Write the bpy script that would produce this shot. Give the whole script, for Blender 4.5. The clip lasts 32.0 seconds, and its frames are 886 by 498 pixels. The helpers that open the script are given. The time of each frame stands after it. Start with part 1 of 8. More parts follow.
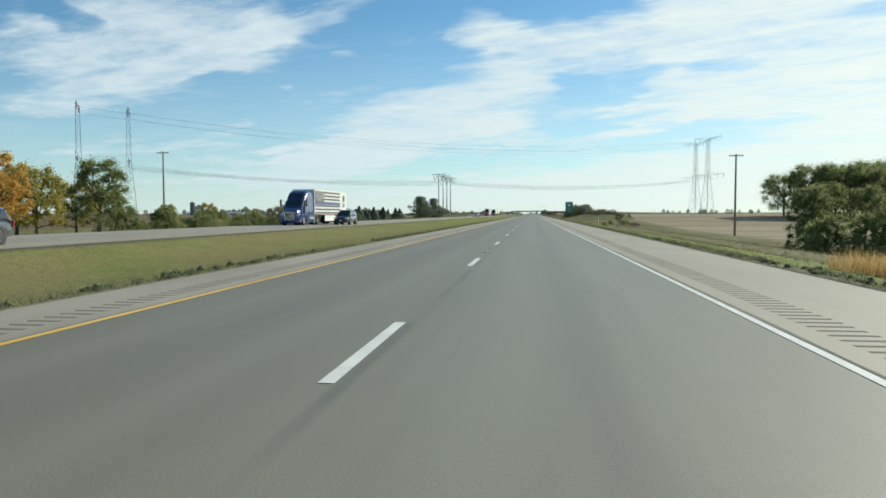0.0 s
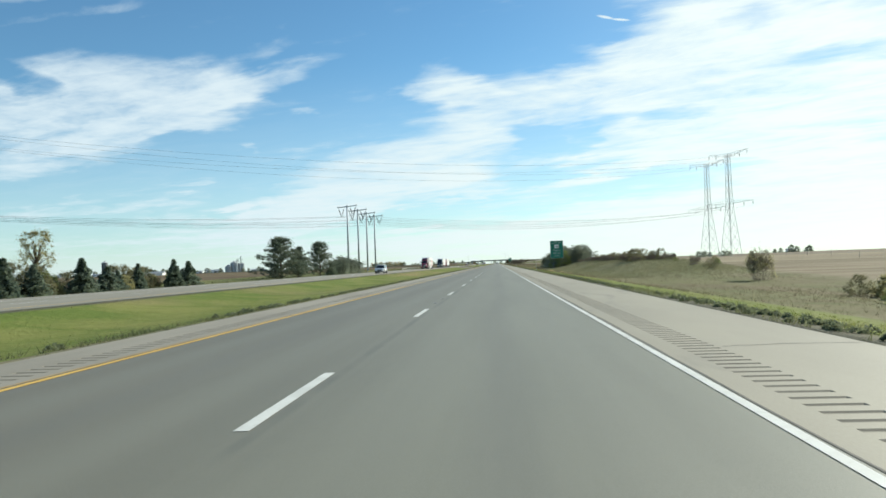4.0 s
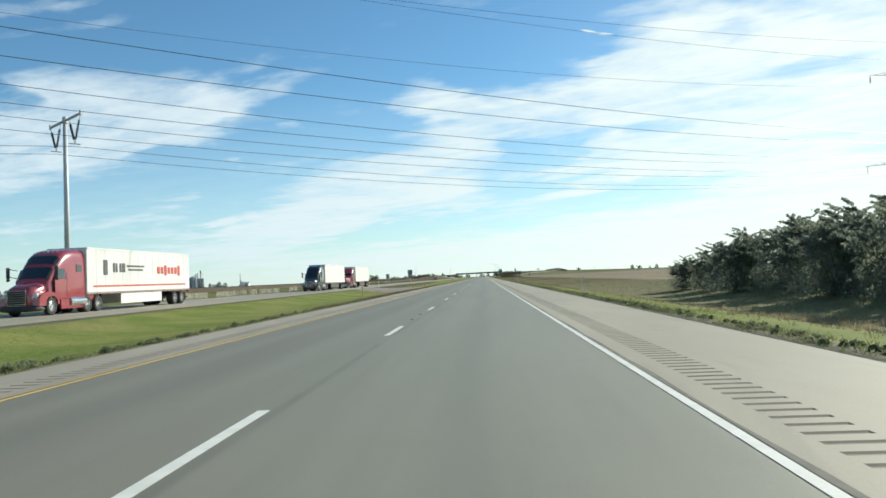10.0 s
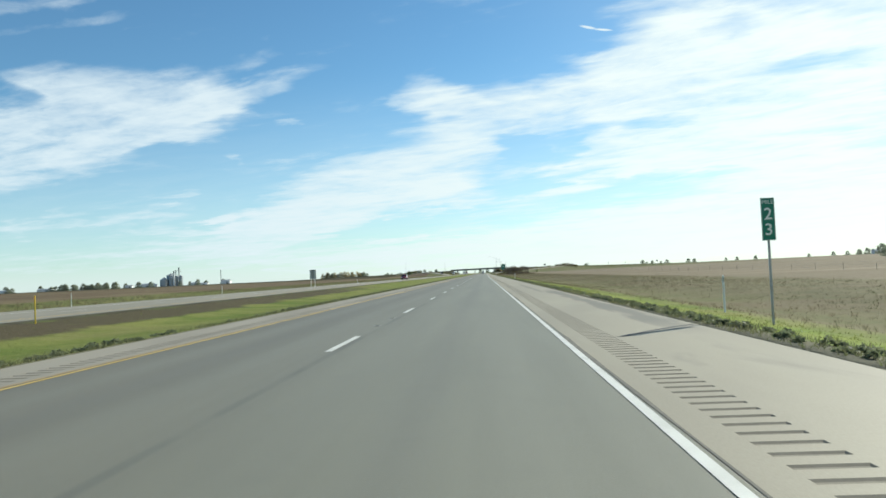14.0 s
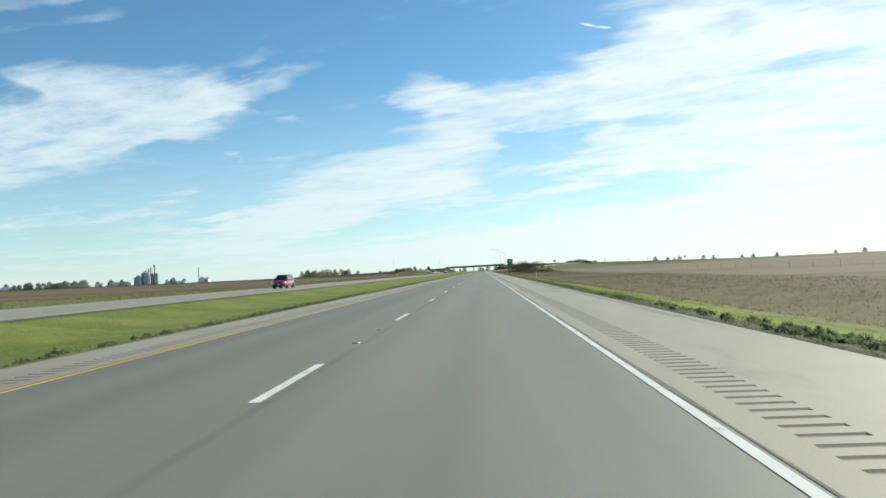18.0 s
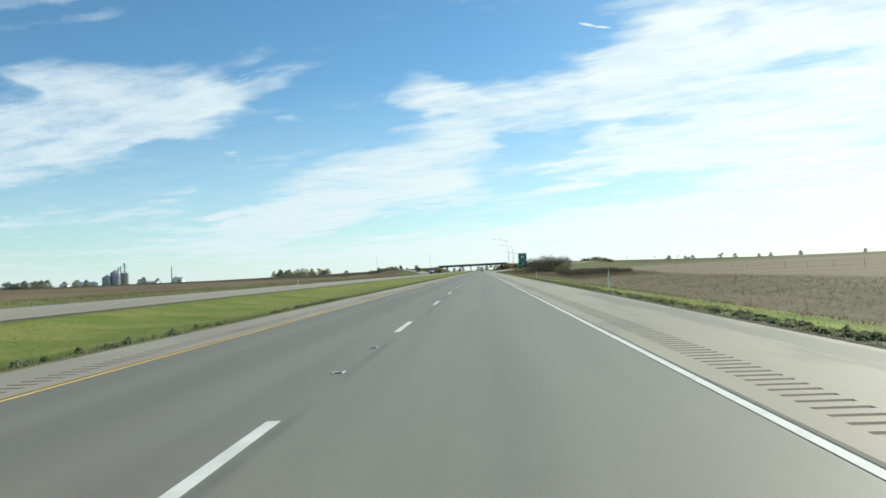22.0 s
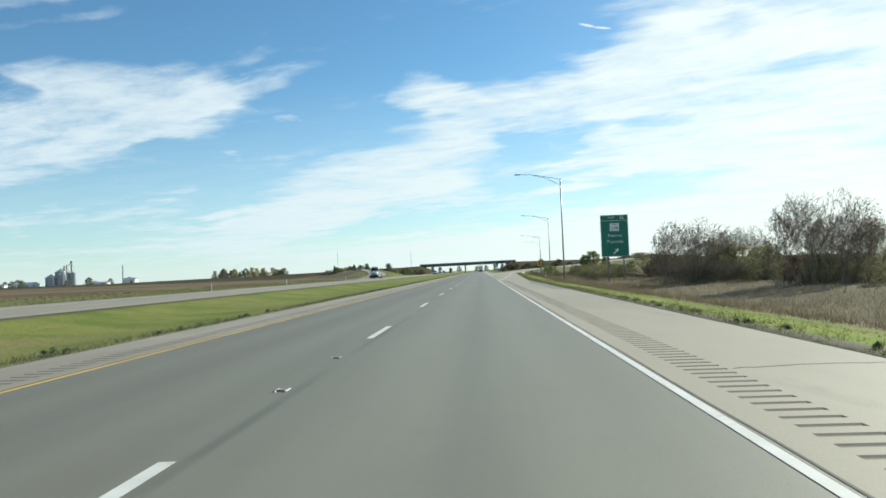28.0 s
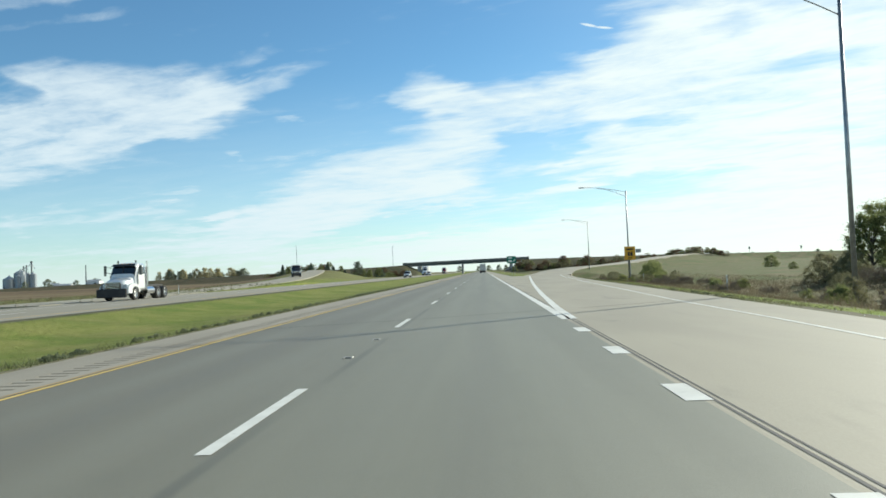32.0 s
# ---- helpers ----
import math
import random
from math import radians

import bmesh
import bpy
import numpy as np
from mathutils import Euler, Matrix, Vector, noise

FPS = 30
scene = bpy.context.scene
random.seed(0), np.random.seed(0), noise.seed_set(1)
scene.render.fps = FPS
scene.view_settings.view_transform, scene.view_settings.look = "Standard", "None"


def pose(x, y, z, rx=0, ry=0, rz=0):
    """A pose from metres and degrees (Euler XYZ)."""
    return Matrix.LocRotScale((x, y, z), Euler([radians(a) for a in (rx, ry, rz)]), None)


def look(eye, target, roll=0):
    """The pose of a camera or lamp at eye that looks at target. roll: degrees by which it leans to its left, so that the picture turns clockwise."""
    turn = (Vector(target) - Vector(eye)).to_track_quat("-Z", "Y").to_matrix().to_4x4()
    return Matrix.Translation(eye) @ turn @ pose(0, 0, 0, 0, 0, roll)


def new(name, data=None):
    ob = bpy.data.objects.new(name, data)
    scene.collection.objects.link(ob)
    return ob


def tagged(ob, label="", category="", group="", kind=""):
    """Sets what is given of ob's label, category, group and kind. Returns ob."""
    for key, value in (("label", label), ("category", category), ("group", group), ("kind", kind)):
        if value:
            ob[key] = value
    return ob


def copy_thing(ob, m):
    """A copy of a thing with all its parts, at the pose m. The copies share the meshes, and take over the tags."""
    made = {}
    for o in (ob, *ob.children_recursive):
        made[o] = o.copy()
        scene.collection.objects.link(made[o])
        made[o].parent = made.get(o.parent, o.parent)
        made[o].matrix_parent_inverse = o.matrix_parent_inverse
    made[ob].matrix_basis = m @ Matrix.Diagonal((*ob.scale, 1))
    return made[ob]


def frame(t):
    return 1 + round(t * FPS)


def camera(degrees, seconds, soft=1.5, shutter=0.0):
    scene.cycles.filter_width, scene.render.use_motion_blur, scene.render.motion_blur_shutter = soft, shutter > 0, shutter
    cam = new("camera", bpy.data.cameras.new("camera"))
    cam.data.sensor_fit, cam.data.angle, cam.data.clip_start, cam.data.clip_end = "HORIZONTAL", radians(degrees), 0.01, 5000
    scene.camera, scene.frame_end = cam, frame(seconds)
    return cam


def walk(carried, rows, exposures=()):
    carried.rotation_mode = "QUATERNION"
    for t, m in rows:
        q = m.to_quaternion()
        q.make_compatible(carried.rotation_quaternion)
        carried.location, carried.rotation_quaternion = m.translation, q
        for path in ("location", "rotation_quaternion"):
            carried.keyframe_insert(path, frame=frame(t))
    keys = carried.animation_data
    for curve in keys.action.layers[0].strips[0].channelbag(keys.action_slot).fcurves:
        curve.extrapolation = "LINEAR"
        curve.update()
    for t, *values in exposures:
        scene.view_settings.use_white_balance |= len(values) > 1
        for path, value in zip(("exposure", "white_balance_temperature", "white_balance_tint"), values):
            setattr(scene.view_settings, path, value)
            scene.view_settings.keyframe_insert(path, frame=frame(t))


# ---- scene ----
EXPO, SUN_POWER, SKY_POWER = 0.42, 5.0, 0.084
KELVIN, TINT = 6400, 0.0
# A divided four-lane highway across farmland. x: to the right of the dashed lane line, y: along the road.
cam = camera(62.53, 32.0, soft=1.6)
PATH = [  # seconds, x, y, z, yaw, pitch, roll
    (0.0, 1.51, -8.23, 1.25, 7.03, -2.76, 0.05),
    (0.5, 1.53, 10.09, 1.25, 7.04, -2.78, 0.15),
    (1.0, 1.56, 28.40, 1.25, 6.86, -2.70, 0.15),
    (1.5, 1.62, 46.72, 1.25, 6.63, -2.61, 0.25),
    (2.0, 1.69, 65.00, 1.25, 6.70, -2.32, 0.36),
    (2.5, 1.77, 83.22, 1.25, 6.70, -1.77, 0.46),
    (3.0, 1.86, 101.41, 1.25, 6.40, 0.17, 0.96),
    (3.5, 1.95, 119.56, 1.25, 4.50, 1.17, 1.76),
    (5.5, 2.22, 192.03, 1.25, 4.01, 1.35, 2.05),
    (6.0, 2.21, 210.29, 1.25, 3.71, 1.95, 2.25),
    (6.5, 2.16, 228.63, 1.25, 3.55, 2.16, 2.33),
    (7.0, 2.09, 247.05, 1.25, 3.38, 2.47, 2.42),
    (7.5, 2.03, 265.63, 1.25, 3.36, 2.36, 2.53),
    (8.0, 2.00, 284.25, 1.25, 3.23, 2.36, 2.44),
    (8.5, 2.03, 302.79, 1.25, 3.15, 2.40, 2.44),
    (9.0, 2.09, 321.34, 1.25, 3.16, 2.44, 2.35),
    (9.5, 2.17, 339.93, 1.25, 3.25, 2.35, 2.54),
    (10.0, 2.24, 358.56, 1.25, 3.24, 2.25, 2.34),
    (10.5, 2.29, 377.32, 1.25, 3.25, 2.15, 2.34),
    (11.0, 2.34, 396.09, 1.25, 3.27, 2.16, 2.35),
    (11.5, 2.39, 414.73, 1.25, 3.17, 2.16, 2.36),
    (12.0, 2.45, 433.38, 1.25, 3.17, 2.07, 2.37),
    (12.5, 2.55, 452.13, 1.25, 3.06, 2.08, 2.37),
    (13.0, 2.64, 470.93, 1.25, 3.06, 1.99, 2.46),
    (13.5, 2.70, 489.81, 1.25, 3.13, 1.98, 2.47),
    (14.0, 2.74, 508.71, 1.25, 3.20, 1.98, 2.48),
    (14.5, 2.73, 527.60, 1.25, 3.31, 2.08, 2.48),
    (16.5, 2.39, 603.23, 1.25, 3.38, 1.82, 2.37),
    (17.0, 2.36, 622.19, 1.25, 3.30, 1.83, 2.37),
    (17.5, 2.37, 641.18, 1.25, 3.19, 1.81, 2.36),
    (18.0, 2.39, 660.18, 1.25, 3.18, 1.79, 2.45),
    (18.5, 2.38, 679.17, 1.25, 3.17, 1.78, 2.35),
    (19.0, 2.34, 698.10, 1.25, 3.26, 1.78, 2.35),
    (19.5, 2.26, 716.93, 1.25, 3.34, 1.88, 2.36),
    (20.0, 2.16, 735.56, 1.25, 3.32, 1.88, 2.37),
    (20.5, 2.05, 753.65, 1.25, 3.33, 1.85, 2.25),
    (21.0, 1.94, 771.89, 1.25, 3.25, 1.81, 2.33),
    (21.5, 1.89, 791.15, 1.25, 3.16, 1.88, 2.35),
    (22.0, 1.87, 810.54, 1.25, 3.07, 1.75, 2.37),
    (22.5, 1.86, 829.35, 1.25, 2.99, 1.72, 2.46),
    (23.0, 1.89, 847.95, 1.25, 2.81, 1.70, 2.45),
    (23.5, 1.98, 866.45, 1.25, 2.69, 1.79, 2.45),
    (24.0, 2.10, 884.87, 1.25, 2.67, 1.69, 2.55),
    (24.5, 2.23, 903.25, 1.25, 2.67, 1.80, 2.55),
    (25.0, 2.35, 921.59, 1.25, 2.78, 1.93, 2.55),
    (25.5, 2.40, 939.94, 1.25, 2.86, 1.69, 2.55),
    (27.5, 2.25, 1013.15, 1.25, 3.22, 1.87, 2.07),
    (28.0, 2.22, 1031.33, 1.25, 3.00, 1.76, 2.17),
    (28.5, 2.22, 1049.44, 1.25, 3.29, 1.77, 2.07),
    (29.0, 2.22, 1067.51, 1.25, 3.17, 1.87, 2.17),
    (29.5, 2.20, 1085.57, 1.25, 3.31, 1.92, 2.15),
    (30.0, 2.12, 1103.75, 1.27, 3.21, 1.83, 2.19),
    (30.5, 2.10, 1121.55, 1.27, 3.27, 1.78, 2.14),
    (31.0, 2.07, 1139.25, 1.28, 3.26, 1.80, 2.11),
    (31.5, 2.11, 1156.80, 1.29, 3.26, 1.77, 2.22),
    (32.0, 2.15, 1174.20, 1.30, 3.17, 1.78, 2.28),
]
walk(cam, [(t, pose(x, y, z, 90 + pitch, roll, yaw)) for t, x, y, z, yaw, pitch, roll in PATH],
     exposures=[(0.0, EXPO - 0.15, KELVIN, TINT), (2.2, EXPO - 0.13, KELVIN, TINT), (3.6, EXPO, KELVIN, TINT), (7.0, EXPO, KELVIN, TINT), (32.0, EXPO, KELVIN, TINT)])

# ---- sky and sun ----
SUN_AZ, SUN_EL = radians(47.0), radians(25.5)   # to the right of straight ahead, above the horizon
sun_data = bpy.data.lights.new("sun", "SUN")
sun_data.energy, sun_data.angle, sun_data.color = SUN_POWER, radians(0.6), (1.0, 0.93, 0.82)
sun_lamp = new("sun", sun_data)
sun_dir = Vector((math.sin(SUN_AZ) * math.cos(SUN_EL), math.cos(SUN_AZ) * math.cos(SUN_EL), math.sin(SUN_EL)))
sun_lamp.matrix_world = look((60, 60, 300), Vector((60, 60, 300)) - sun_dir)


class Web:
    """Short forms for the nodes of one node tree."""

    def __init__(self, tree):
        self.tree = tree

    def node(self, kind, **values):
        n = self.tree.nodes.new(kind)
        for key, value in values.items():
            n.inputs[key].default_value = value
        return n

    def link(self, a, b):
        self.tree.links.new(a, b)

    def m(self, op, a, b=None, c=None, clamp=False):
        n = self.tree.nodes.new("ShaderNodeMath")
        n.operation, n.use_clamp = op, clamp
        for slot, value in zip(n.inputs, (a, b, c)):
            if value is None:
                continue
            if isinstance(value, (int, float)):
                slot.default_value = value
            else:
                self.link(value, slot)
        return n.outputs[0]

    def ramp(self, x, lo, hi):
        n = self.tree.nodes.new("ShaderNodeMapRange")
        n.interpolation_type = "SMOOTHSTEP"
        self.link(x, n.inputs["Value"])
        n.inputs["From Min"].default_value, n.inputs["From Max"].default_value = lo, hi
        return n.outputs["Result"]

    def mix(self, fac, a, b):
        n = self.tree.nodes.new("ShaderNodeMix")
        n.data_type = "RGBA"
        for slot, value in ((n.inputs[0], fac), (n.inputs[6], a), (n.inputs[7], b)):
            if isinstance(value, (int, float)):
                slot.default_value = value
            elif isinstance(value, tuple):
                slot.default_value = (*value, 1)
            else:
                self.link(value, slot)
        return n.outputs[2]

    def noise(self, vector, scale, detail=4, rough=0.55, warp=0.0):
        n = self.node("ShaderNodeTexNoise", Scale=scale, Detail=detail, Roughness=rough, Distortion=warp)
        if vector is not None:
            self.link(vector, n.inputs["Vector"])
        return n.outputs["Fac"]

    def xyz(self, x, y, z=0.0):
        n = self.tree.nodes.new("ShaderNodeCombineXYZ")
        for slot, value in zip(n.inputs, (x, y, z)):
            if isinstance(value, (int, float)):
                slot.default_value = value
            else:
                self.link(value, slot)
        return n.outputs[0]


world = bpy.data.worlds.new("world")
scene.world = world
world.use_nodes = True
world.node_tree.nodes.clear()
w = Web(world.node_tree)
sky = w.tree.nodes.new("ShaderNodeTexSky")
sky.sky_type, sky.sun_disc = "NISHITA", False
sky.sun_elevation, sky.sun_rotation = SUN_EL, SUN_AZ
sky.altitude, sky.air_density, sky.dust_density, sky.ozone_density = 200, 1.0, 0.1, 1.0
way = w.tree.nodes.new("ShaderNodeTexCoord").outputs["Generated"]
split = w.tree.nodes.new("ShaderNodeSeparateXYZ")
w.link(way, split.inputs[0])
dx, dy, dz = split.outputs
ahead = w.m("MAXIMUM", w.m("ABSOLUTE", dy), 0.12)
su, sv = w.m("DIVIDE", dx, ahead), w.m("DIVIDE", dz, ahead)
# the cloud layer seen flat overhead: it draws together towards the horizon
near_by = w.m("DIVIDE", 1.0, w.m("MAXIMUM", w.m("ADD", sv, 0.13), 0.06))
px, py = w.m("MULTIPLY", su, near_by), near_by
wind = radians(17)
pa = w.m("SUBTRACT", w.m("MULTIPLY", px, math.cos(wind)), w.m("MULTIPLY", py, math.sin(wind)))
pb = w.m("ADD", w.m("MULTIPLY", px, math.sin(wind)), w.m("MULTIPLY", py, math.cos(wind)))


def drift(along, across, seed, detail=5, rough=0.58, warp=0.4):
    """Noise on the cloud layer, drawn out along the wind; about zero in the mean."""
    return w.m("SUBTRACT", w.noise(w.xyz(w.m("MULTIPLY", pa, along), w.m("MULTIPLY", pb, across), seed), 1.0, detail, rough, warp), 0.5)


# ragged outlines: the banks' own plane is bent by noise
bu = w.m("ADD", su, w.m("ADD", w.m("MULTIPLY", drift(1.4, 2.2, 1.7, 3), 0.16), w.m("MULTIPLY", drift(4.0, 7.0, 8.2, 3), 0.05)))
bv = w.m("ADD", sv, w.m("ADD", w.m("MULTIPLY", drift(1.6, 2.6, 4.4, 3), 0.05), w.m("MULTIPLY", drift(4.0, 8.0, 2.9, 3), 0.022)))


def puff(cu, cv, a, b, tilt, power, u=None, v=None):
    """A soft oval of cloud cover: its middle, half sizes and tilt on the sky plane ahead."""
    c, s = math.cos(radians(tilt)), math.sin(radians(tilt))
    du, dv = w.m("SUBTRACT", u or bu, cu), w.m("SUBTRACT", v or bv, cv)
    p = w.m("DIVIDE", w.m("ADD", w.m("MULTIPLY", du, c), w.m("MULTIPLY", dv, s)), a)
    q = w.m("DIVIDE", w.m("SUBTRACT", w.m("MULTIPLY", dv, c), w.m("MULTIPLY", du, s)), b)
    r = w.m("ADD", w.m("MULTIPLY", p, p), w.m("MULTIPLY", q, q))
    return w.m("MULTIPLY", w.ramp(r, 1.25, 0.0), power)


LEFT_BANK = (
    (-0.592, 0.254, 0.282, 0.076, -0, 0.95),
    (-0.361, 0.263, 0.149, 0.021, 11, 0.75),
    (-0.473, 0.212, 0.123, 0.021, 5, 0.70),
    (-0.627, 0.175, 0.162, 0.031, 6, 0.80),
    (-0.352, 0.303, 0.113, 0.021, 25, 0.30),
    (-0.584, 0.386, 0.114, 0.011, 5, 0.42),
    (-0.655, 0.416, 0.122, 0.013, 3, 0.50),
    (-0.265, 0.233, 0.030, 0.006, -0, 0.40),
)
UPPER_BANK = (
    (-0.055, 0.245, 0.070, 0.033, -10, 0.75),
    (0.065, 0.223, 0.202, 0.048, 7, 0.95),
    (0.267, 0.285, 0.158, 0.064, 8, 0.95),
    (0.331, 0.223, 0.223, 0.057, 6, 0.85),
    (0.484, 0.299, 0.249, 0.103, 3, 1.00),
    (0.222, 0.148, 0.187, 0.048, 6, 0.85),
    (0.440, 0.168, 0.240, 0.080, 2, 0.90),
    (0.270, 0.351, 0.100, 0.024, 3, 0.60),
    (0.168, 0.296, 0.064, 0.009, 6, 0.40),
)
LOWER_BANK = (
    (-0.118, 0.138, 0.188, 0.048, 7, 0.95),
    (-0.252, 0.168, 0.049, 0.011, 6, 0.40),
    (-0.167, 0.097, 0.223, 0.035, 6, 0.80),
    (-0.319, 0.065, 0.171, 0.028, 3, 0.70),
    (0.040, 0.095, 0.155, 0.020, 6, 0.60),
    (-0.348, 0.176, 0.033, 0.007, -10, 0.45),
    (-0.439, 0.130, 0.041, 0.008, 2, 0.50),
    (-0.637, 0.095, 0.109, 0.015, 2, 0.60),
    (-0.497, 0.097, 0.106, 0.012, 4, 0.55),
    (-0.416, 0.077, 0.109, 0.010, 1, 0.50),
)
HAZE_BANK = (
    (0.300, 0.053, 0.473, 0.050, 3, 0.95),
    (0.110, 0.026, 0.549, 0.031, 1, 0.80),
    (-0.441, 0.038, 0.481, 0.024, -0, 0.45),
    (0.487, 0.093, 0.230, 0.052, 1, 0.60),
)
GAPS = (
    (0.258, 0.199, 0.050, 0.013, 2, -0.55),
    (0.066, 0.166, 0.054, 0.023, -14, -0.60),
    (0.452, 0.261, 0.112, 0.019, 4, -0.35),
    (-0.109, 0.073, 0.133, 0.010, 9, -0.60),
    (0.083, 0.117, 0.117, 0.010, 10, -0.50),
    (0.266, 0.121, 0.158, 0.009, 4, -0.50),
    (0.123, 0.157, 0.047, 0.011, 38, -0.30),
    (0.351, 0.319, 0.052, 0.018, 8, -0.40),
    (-0.666, 0.287, 0.067, 0.020, -27, -0.60),
    (-0.226, 0.211, 0.098, 0.011, 8, -0.30),
)
cover = w.m("ADD", 0.0, 0.0)
for bank in (LEFT_BANK, UPPER_BANK, LOWER_BANK, HAZE_BANK):
    for oval in bank:
        cover = w.m("ADD", cover, puff(*oval))
cover = w.m("MINIMUM", cover, 1.0)
for oval in GAPS:
    cover = w.m("ADD", cover, puff(*oval))
billow, fibre, curl = drift(1.5, 2.6, 3.7, 6, 0.6), drift(2.6, 7.5, 9.1, 6, 0.60, 0.8), drift(7.0, 10.0, 5.3, 5, 0.6)
body = w.m("ADD", w.m("MULTIPLY", billow, 1.7), w.m("ADD", w.m("MULTIPLY", fibre, 1.0), w.m("MULTIPLY", curl, 0.6)))
cloud = w.ramp(w.m("ADD", cover, body), 0.05, 1.25)
# a short bent vapour trail
trail = w.m("MAXIMUM", puff(0.168 - 0.010, 0.326 + 0.0035, 0.013, 0.0022, -14, 0.8, su, sv), puff(0.168 + 0.010, 0.326 - 0.001, 0.014, 0.0018, -7, 0.85, su, sv))
cloud = w.m("MAXIMUM", cloud, trail)
# thin high veil, thicker towards the horizon and towards the sun
veil = w.m("ADD", w.m("MULTIPLY", w.ramp(sv, 0.30, 0.0), 0.42), w.m("MULTIPLY", w.ramp(su, -0.05, 0.8), 0.30))
veil = w.m("MULTIPLY", veil, w.m("ADD", 1.0, w.m("MULTIPLY", fibre, 0.8)))
sheet = w.m("SUBTRACT", 1.0, w.m("MULTIPLY", w.m("SUBTRACT", 1.0, cloud, clamp=True), w.m("SUBTRACT", 1.0, veil, clamp=True)))
sheet = w.m("MAXIMUM", sheet, w.m("MULTIPLY", w.ramp(sv, 0.07, 0.0), 0.72))
sheet = w.m("MULTIPLY", sheet, w.ramp(dz, -0.02, 0.0), clamp=True)
lit = w.mix(w.ramp(su, -0.5, 0.7), (0.60, 0.655, 0.72), (0.81, 0.825, 0.79))
scaled = w.tree.nodes.new("ShaderNodeVectorMath")
scaled.operation = "MULTIPLY"
w.link(sky.outputs[0], scaled.inputs[0])
scaled.inputs[1].default_value = (0.71 * SKY_POWER, 1.00 * SKY_POWER, 1.19 * SKY_POWER)
shade = w.tree.nodes.new("ShaderNodeBackground")
w.link(w.mix(w.m("MULTIPLY", sheet, 0.95), scaled.outputs[0], lit), shade.inputs["Color"])
w.link(shade.outputs[0], w.tree.nodes.new("ShaderNodeOutputWorld").inputs["Surface"])

# ---- materials ----


def surface(name, a, b, scale=2.0, rough=0.8, metal=0.0, fine=40.0, grain=0.12, bump=0.15, stretch=(1, 1, 1), stain=None, per_piece=0.0, island=0.0, depth=0.01):
    """Two colours mixed by coarse noise, fine grain over it, bumps; stain: (colour, scale, threshold, strength)."""
    mat = bpy.data.materials.new(name)
    mat.use_nodes = True
    mat.node_tree.nodes.clear()
    t = Web(mat.node_tree)
    place = t.node("ShaderNodeMapping", Scale=stretch)
    where = t.tree.nodes.new("ShaderNodeNewGeometry")
    t.link(where.outputs["Position"], place.inputs["Vector"])
    at = place.outputs[0]
    coarse = t.noise(at, scale, 5, 0.6, 0.3)
    tiny = t.noise(at, fine, 3, 0.6)
    col = t.mix(t.ramp(coarse, 0.32, 0.68), a, b)
    if stain:
        col = t.mix(t.m("MULTIPLY", t.ramp(t.noise(at, stain[1], 4, 0.65, 0.5), stain[2], stain[2] + 0.16), stain[3]), col, stain[0])
    value = t.m("ADD", 1.0 - grain, t.m("MULTIPLY", tiny, 2 * grain))
    if per_piece:
        info = t.tree.nodes.new("ShaderNodeObjectInfo")
        value = t.m("MULTIPLY", value, t.m("ADD", 1.0 - per_piece, t.m("MULTIPLY", info.outputs["Random"], 2 * per_piece)))
    if island:
        value = t.m("MULTIPLY", value, t.m("ADD", 1.0 - island, t.m("MULTIPLY", where.outputs["Random Per Island"], 2 * island)))
    tint = t.tree.nodes.new("ShaderNodeVectorMath")
    tint.operation = "SCALE"
    t.link(col, tint.inputs[0])
    t.link(value, tint.inputs["Scale"])
    bsdf = t.node("ShaderNodeBsdfPrincipled", Metallic=metal)
    t.link(tint.outputs[0], bsdf.inputs["Base Color"])
    t.link(t.m("ADD", rough - 0.08, t.m("MULTIPLY", coarse, 0.16), clamp=True), bsdf.inputs["Roughness"])
    if bump:
        bmp = t.node("ShaderNodeBump", Strength=bump, Distance=depth)
        t.link(t.m("ADD", tiny, coarse), bmp.inputs["Height"])
        t.link(bmp.outputs[0], bsdf.inputs["Normal"])
    t.link(bsdf.outputs[0], t.tree.nodes.new("ShaderNodeOutputMaterial").inputs["Surface"])
    return mat


def leafy(name, a, b, island=0.35, clear=0.35, rough=0.6, scale=0.7):
    """Leaves and blades: colour by clump and by leaf, some light passes through."""
    mat = surface(name, a, b, scale=scale, rough=rough, grain=0.1, bump=0, island=island, fine=8)
    t = Web(mat.node_tree)
    bsdf = next(n for n in t.tree.nodes if n.type == "BSDF_PRINCIPLED")
    out = next(n for n in t.tree.nodes if n.type == "OUTPUT_MATERIAL")
    bsdf.inputs["Specular IOR Level"].default_value = 0.15
    thin = t.tree.nodes.new("ShaderNodeBsdfTranslucent")
    t.link(bsdf.inputs["Base Color"].links[0].from_socket, thin.inputs["Color"])
    both = t.tree.nodes.new("ShaderNodeMixShader")
    both.inputs[0].default_value = clear
    t.link(bsdf.outputs[0], both.inputs[1])
    t.link(thin.outputs[0], both.inputs[2])
    t.link(both.outputs[0], out.inputs["Surface"])
    return mat


def glossy(name, colour, rough=0.25, metal=0.0, coat=1.0):
    """Vehicle paint and the like: faint dirt, clear coat."""
    mat = surface(name, tuple(c * 0.9 for c in colour), colour, scale=0.8, rough=rough, metal=metal, grain=0.03, bump=0, fine=12)
    bsdf = next(n for n in mat.node_tree.nodes if n.type == "BSDF_PRINCIPLED")
    bsdf.inputs["Coat Weight"].default_value = coat
    bsdf.inputs["Coat Roughness"].default_value = 0.04
    return mat


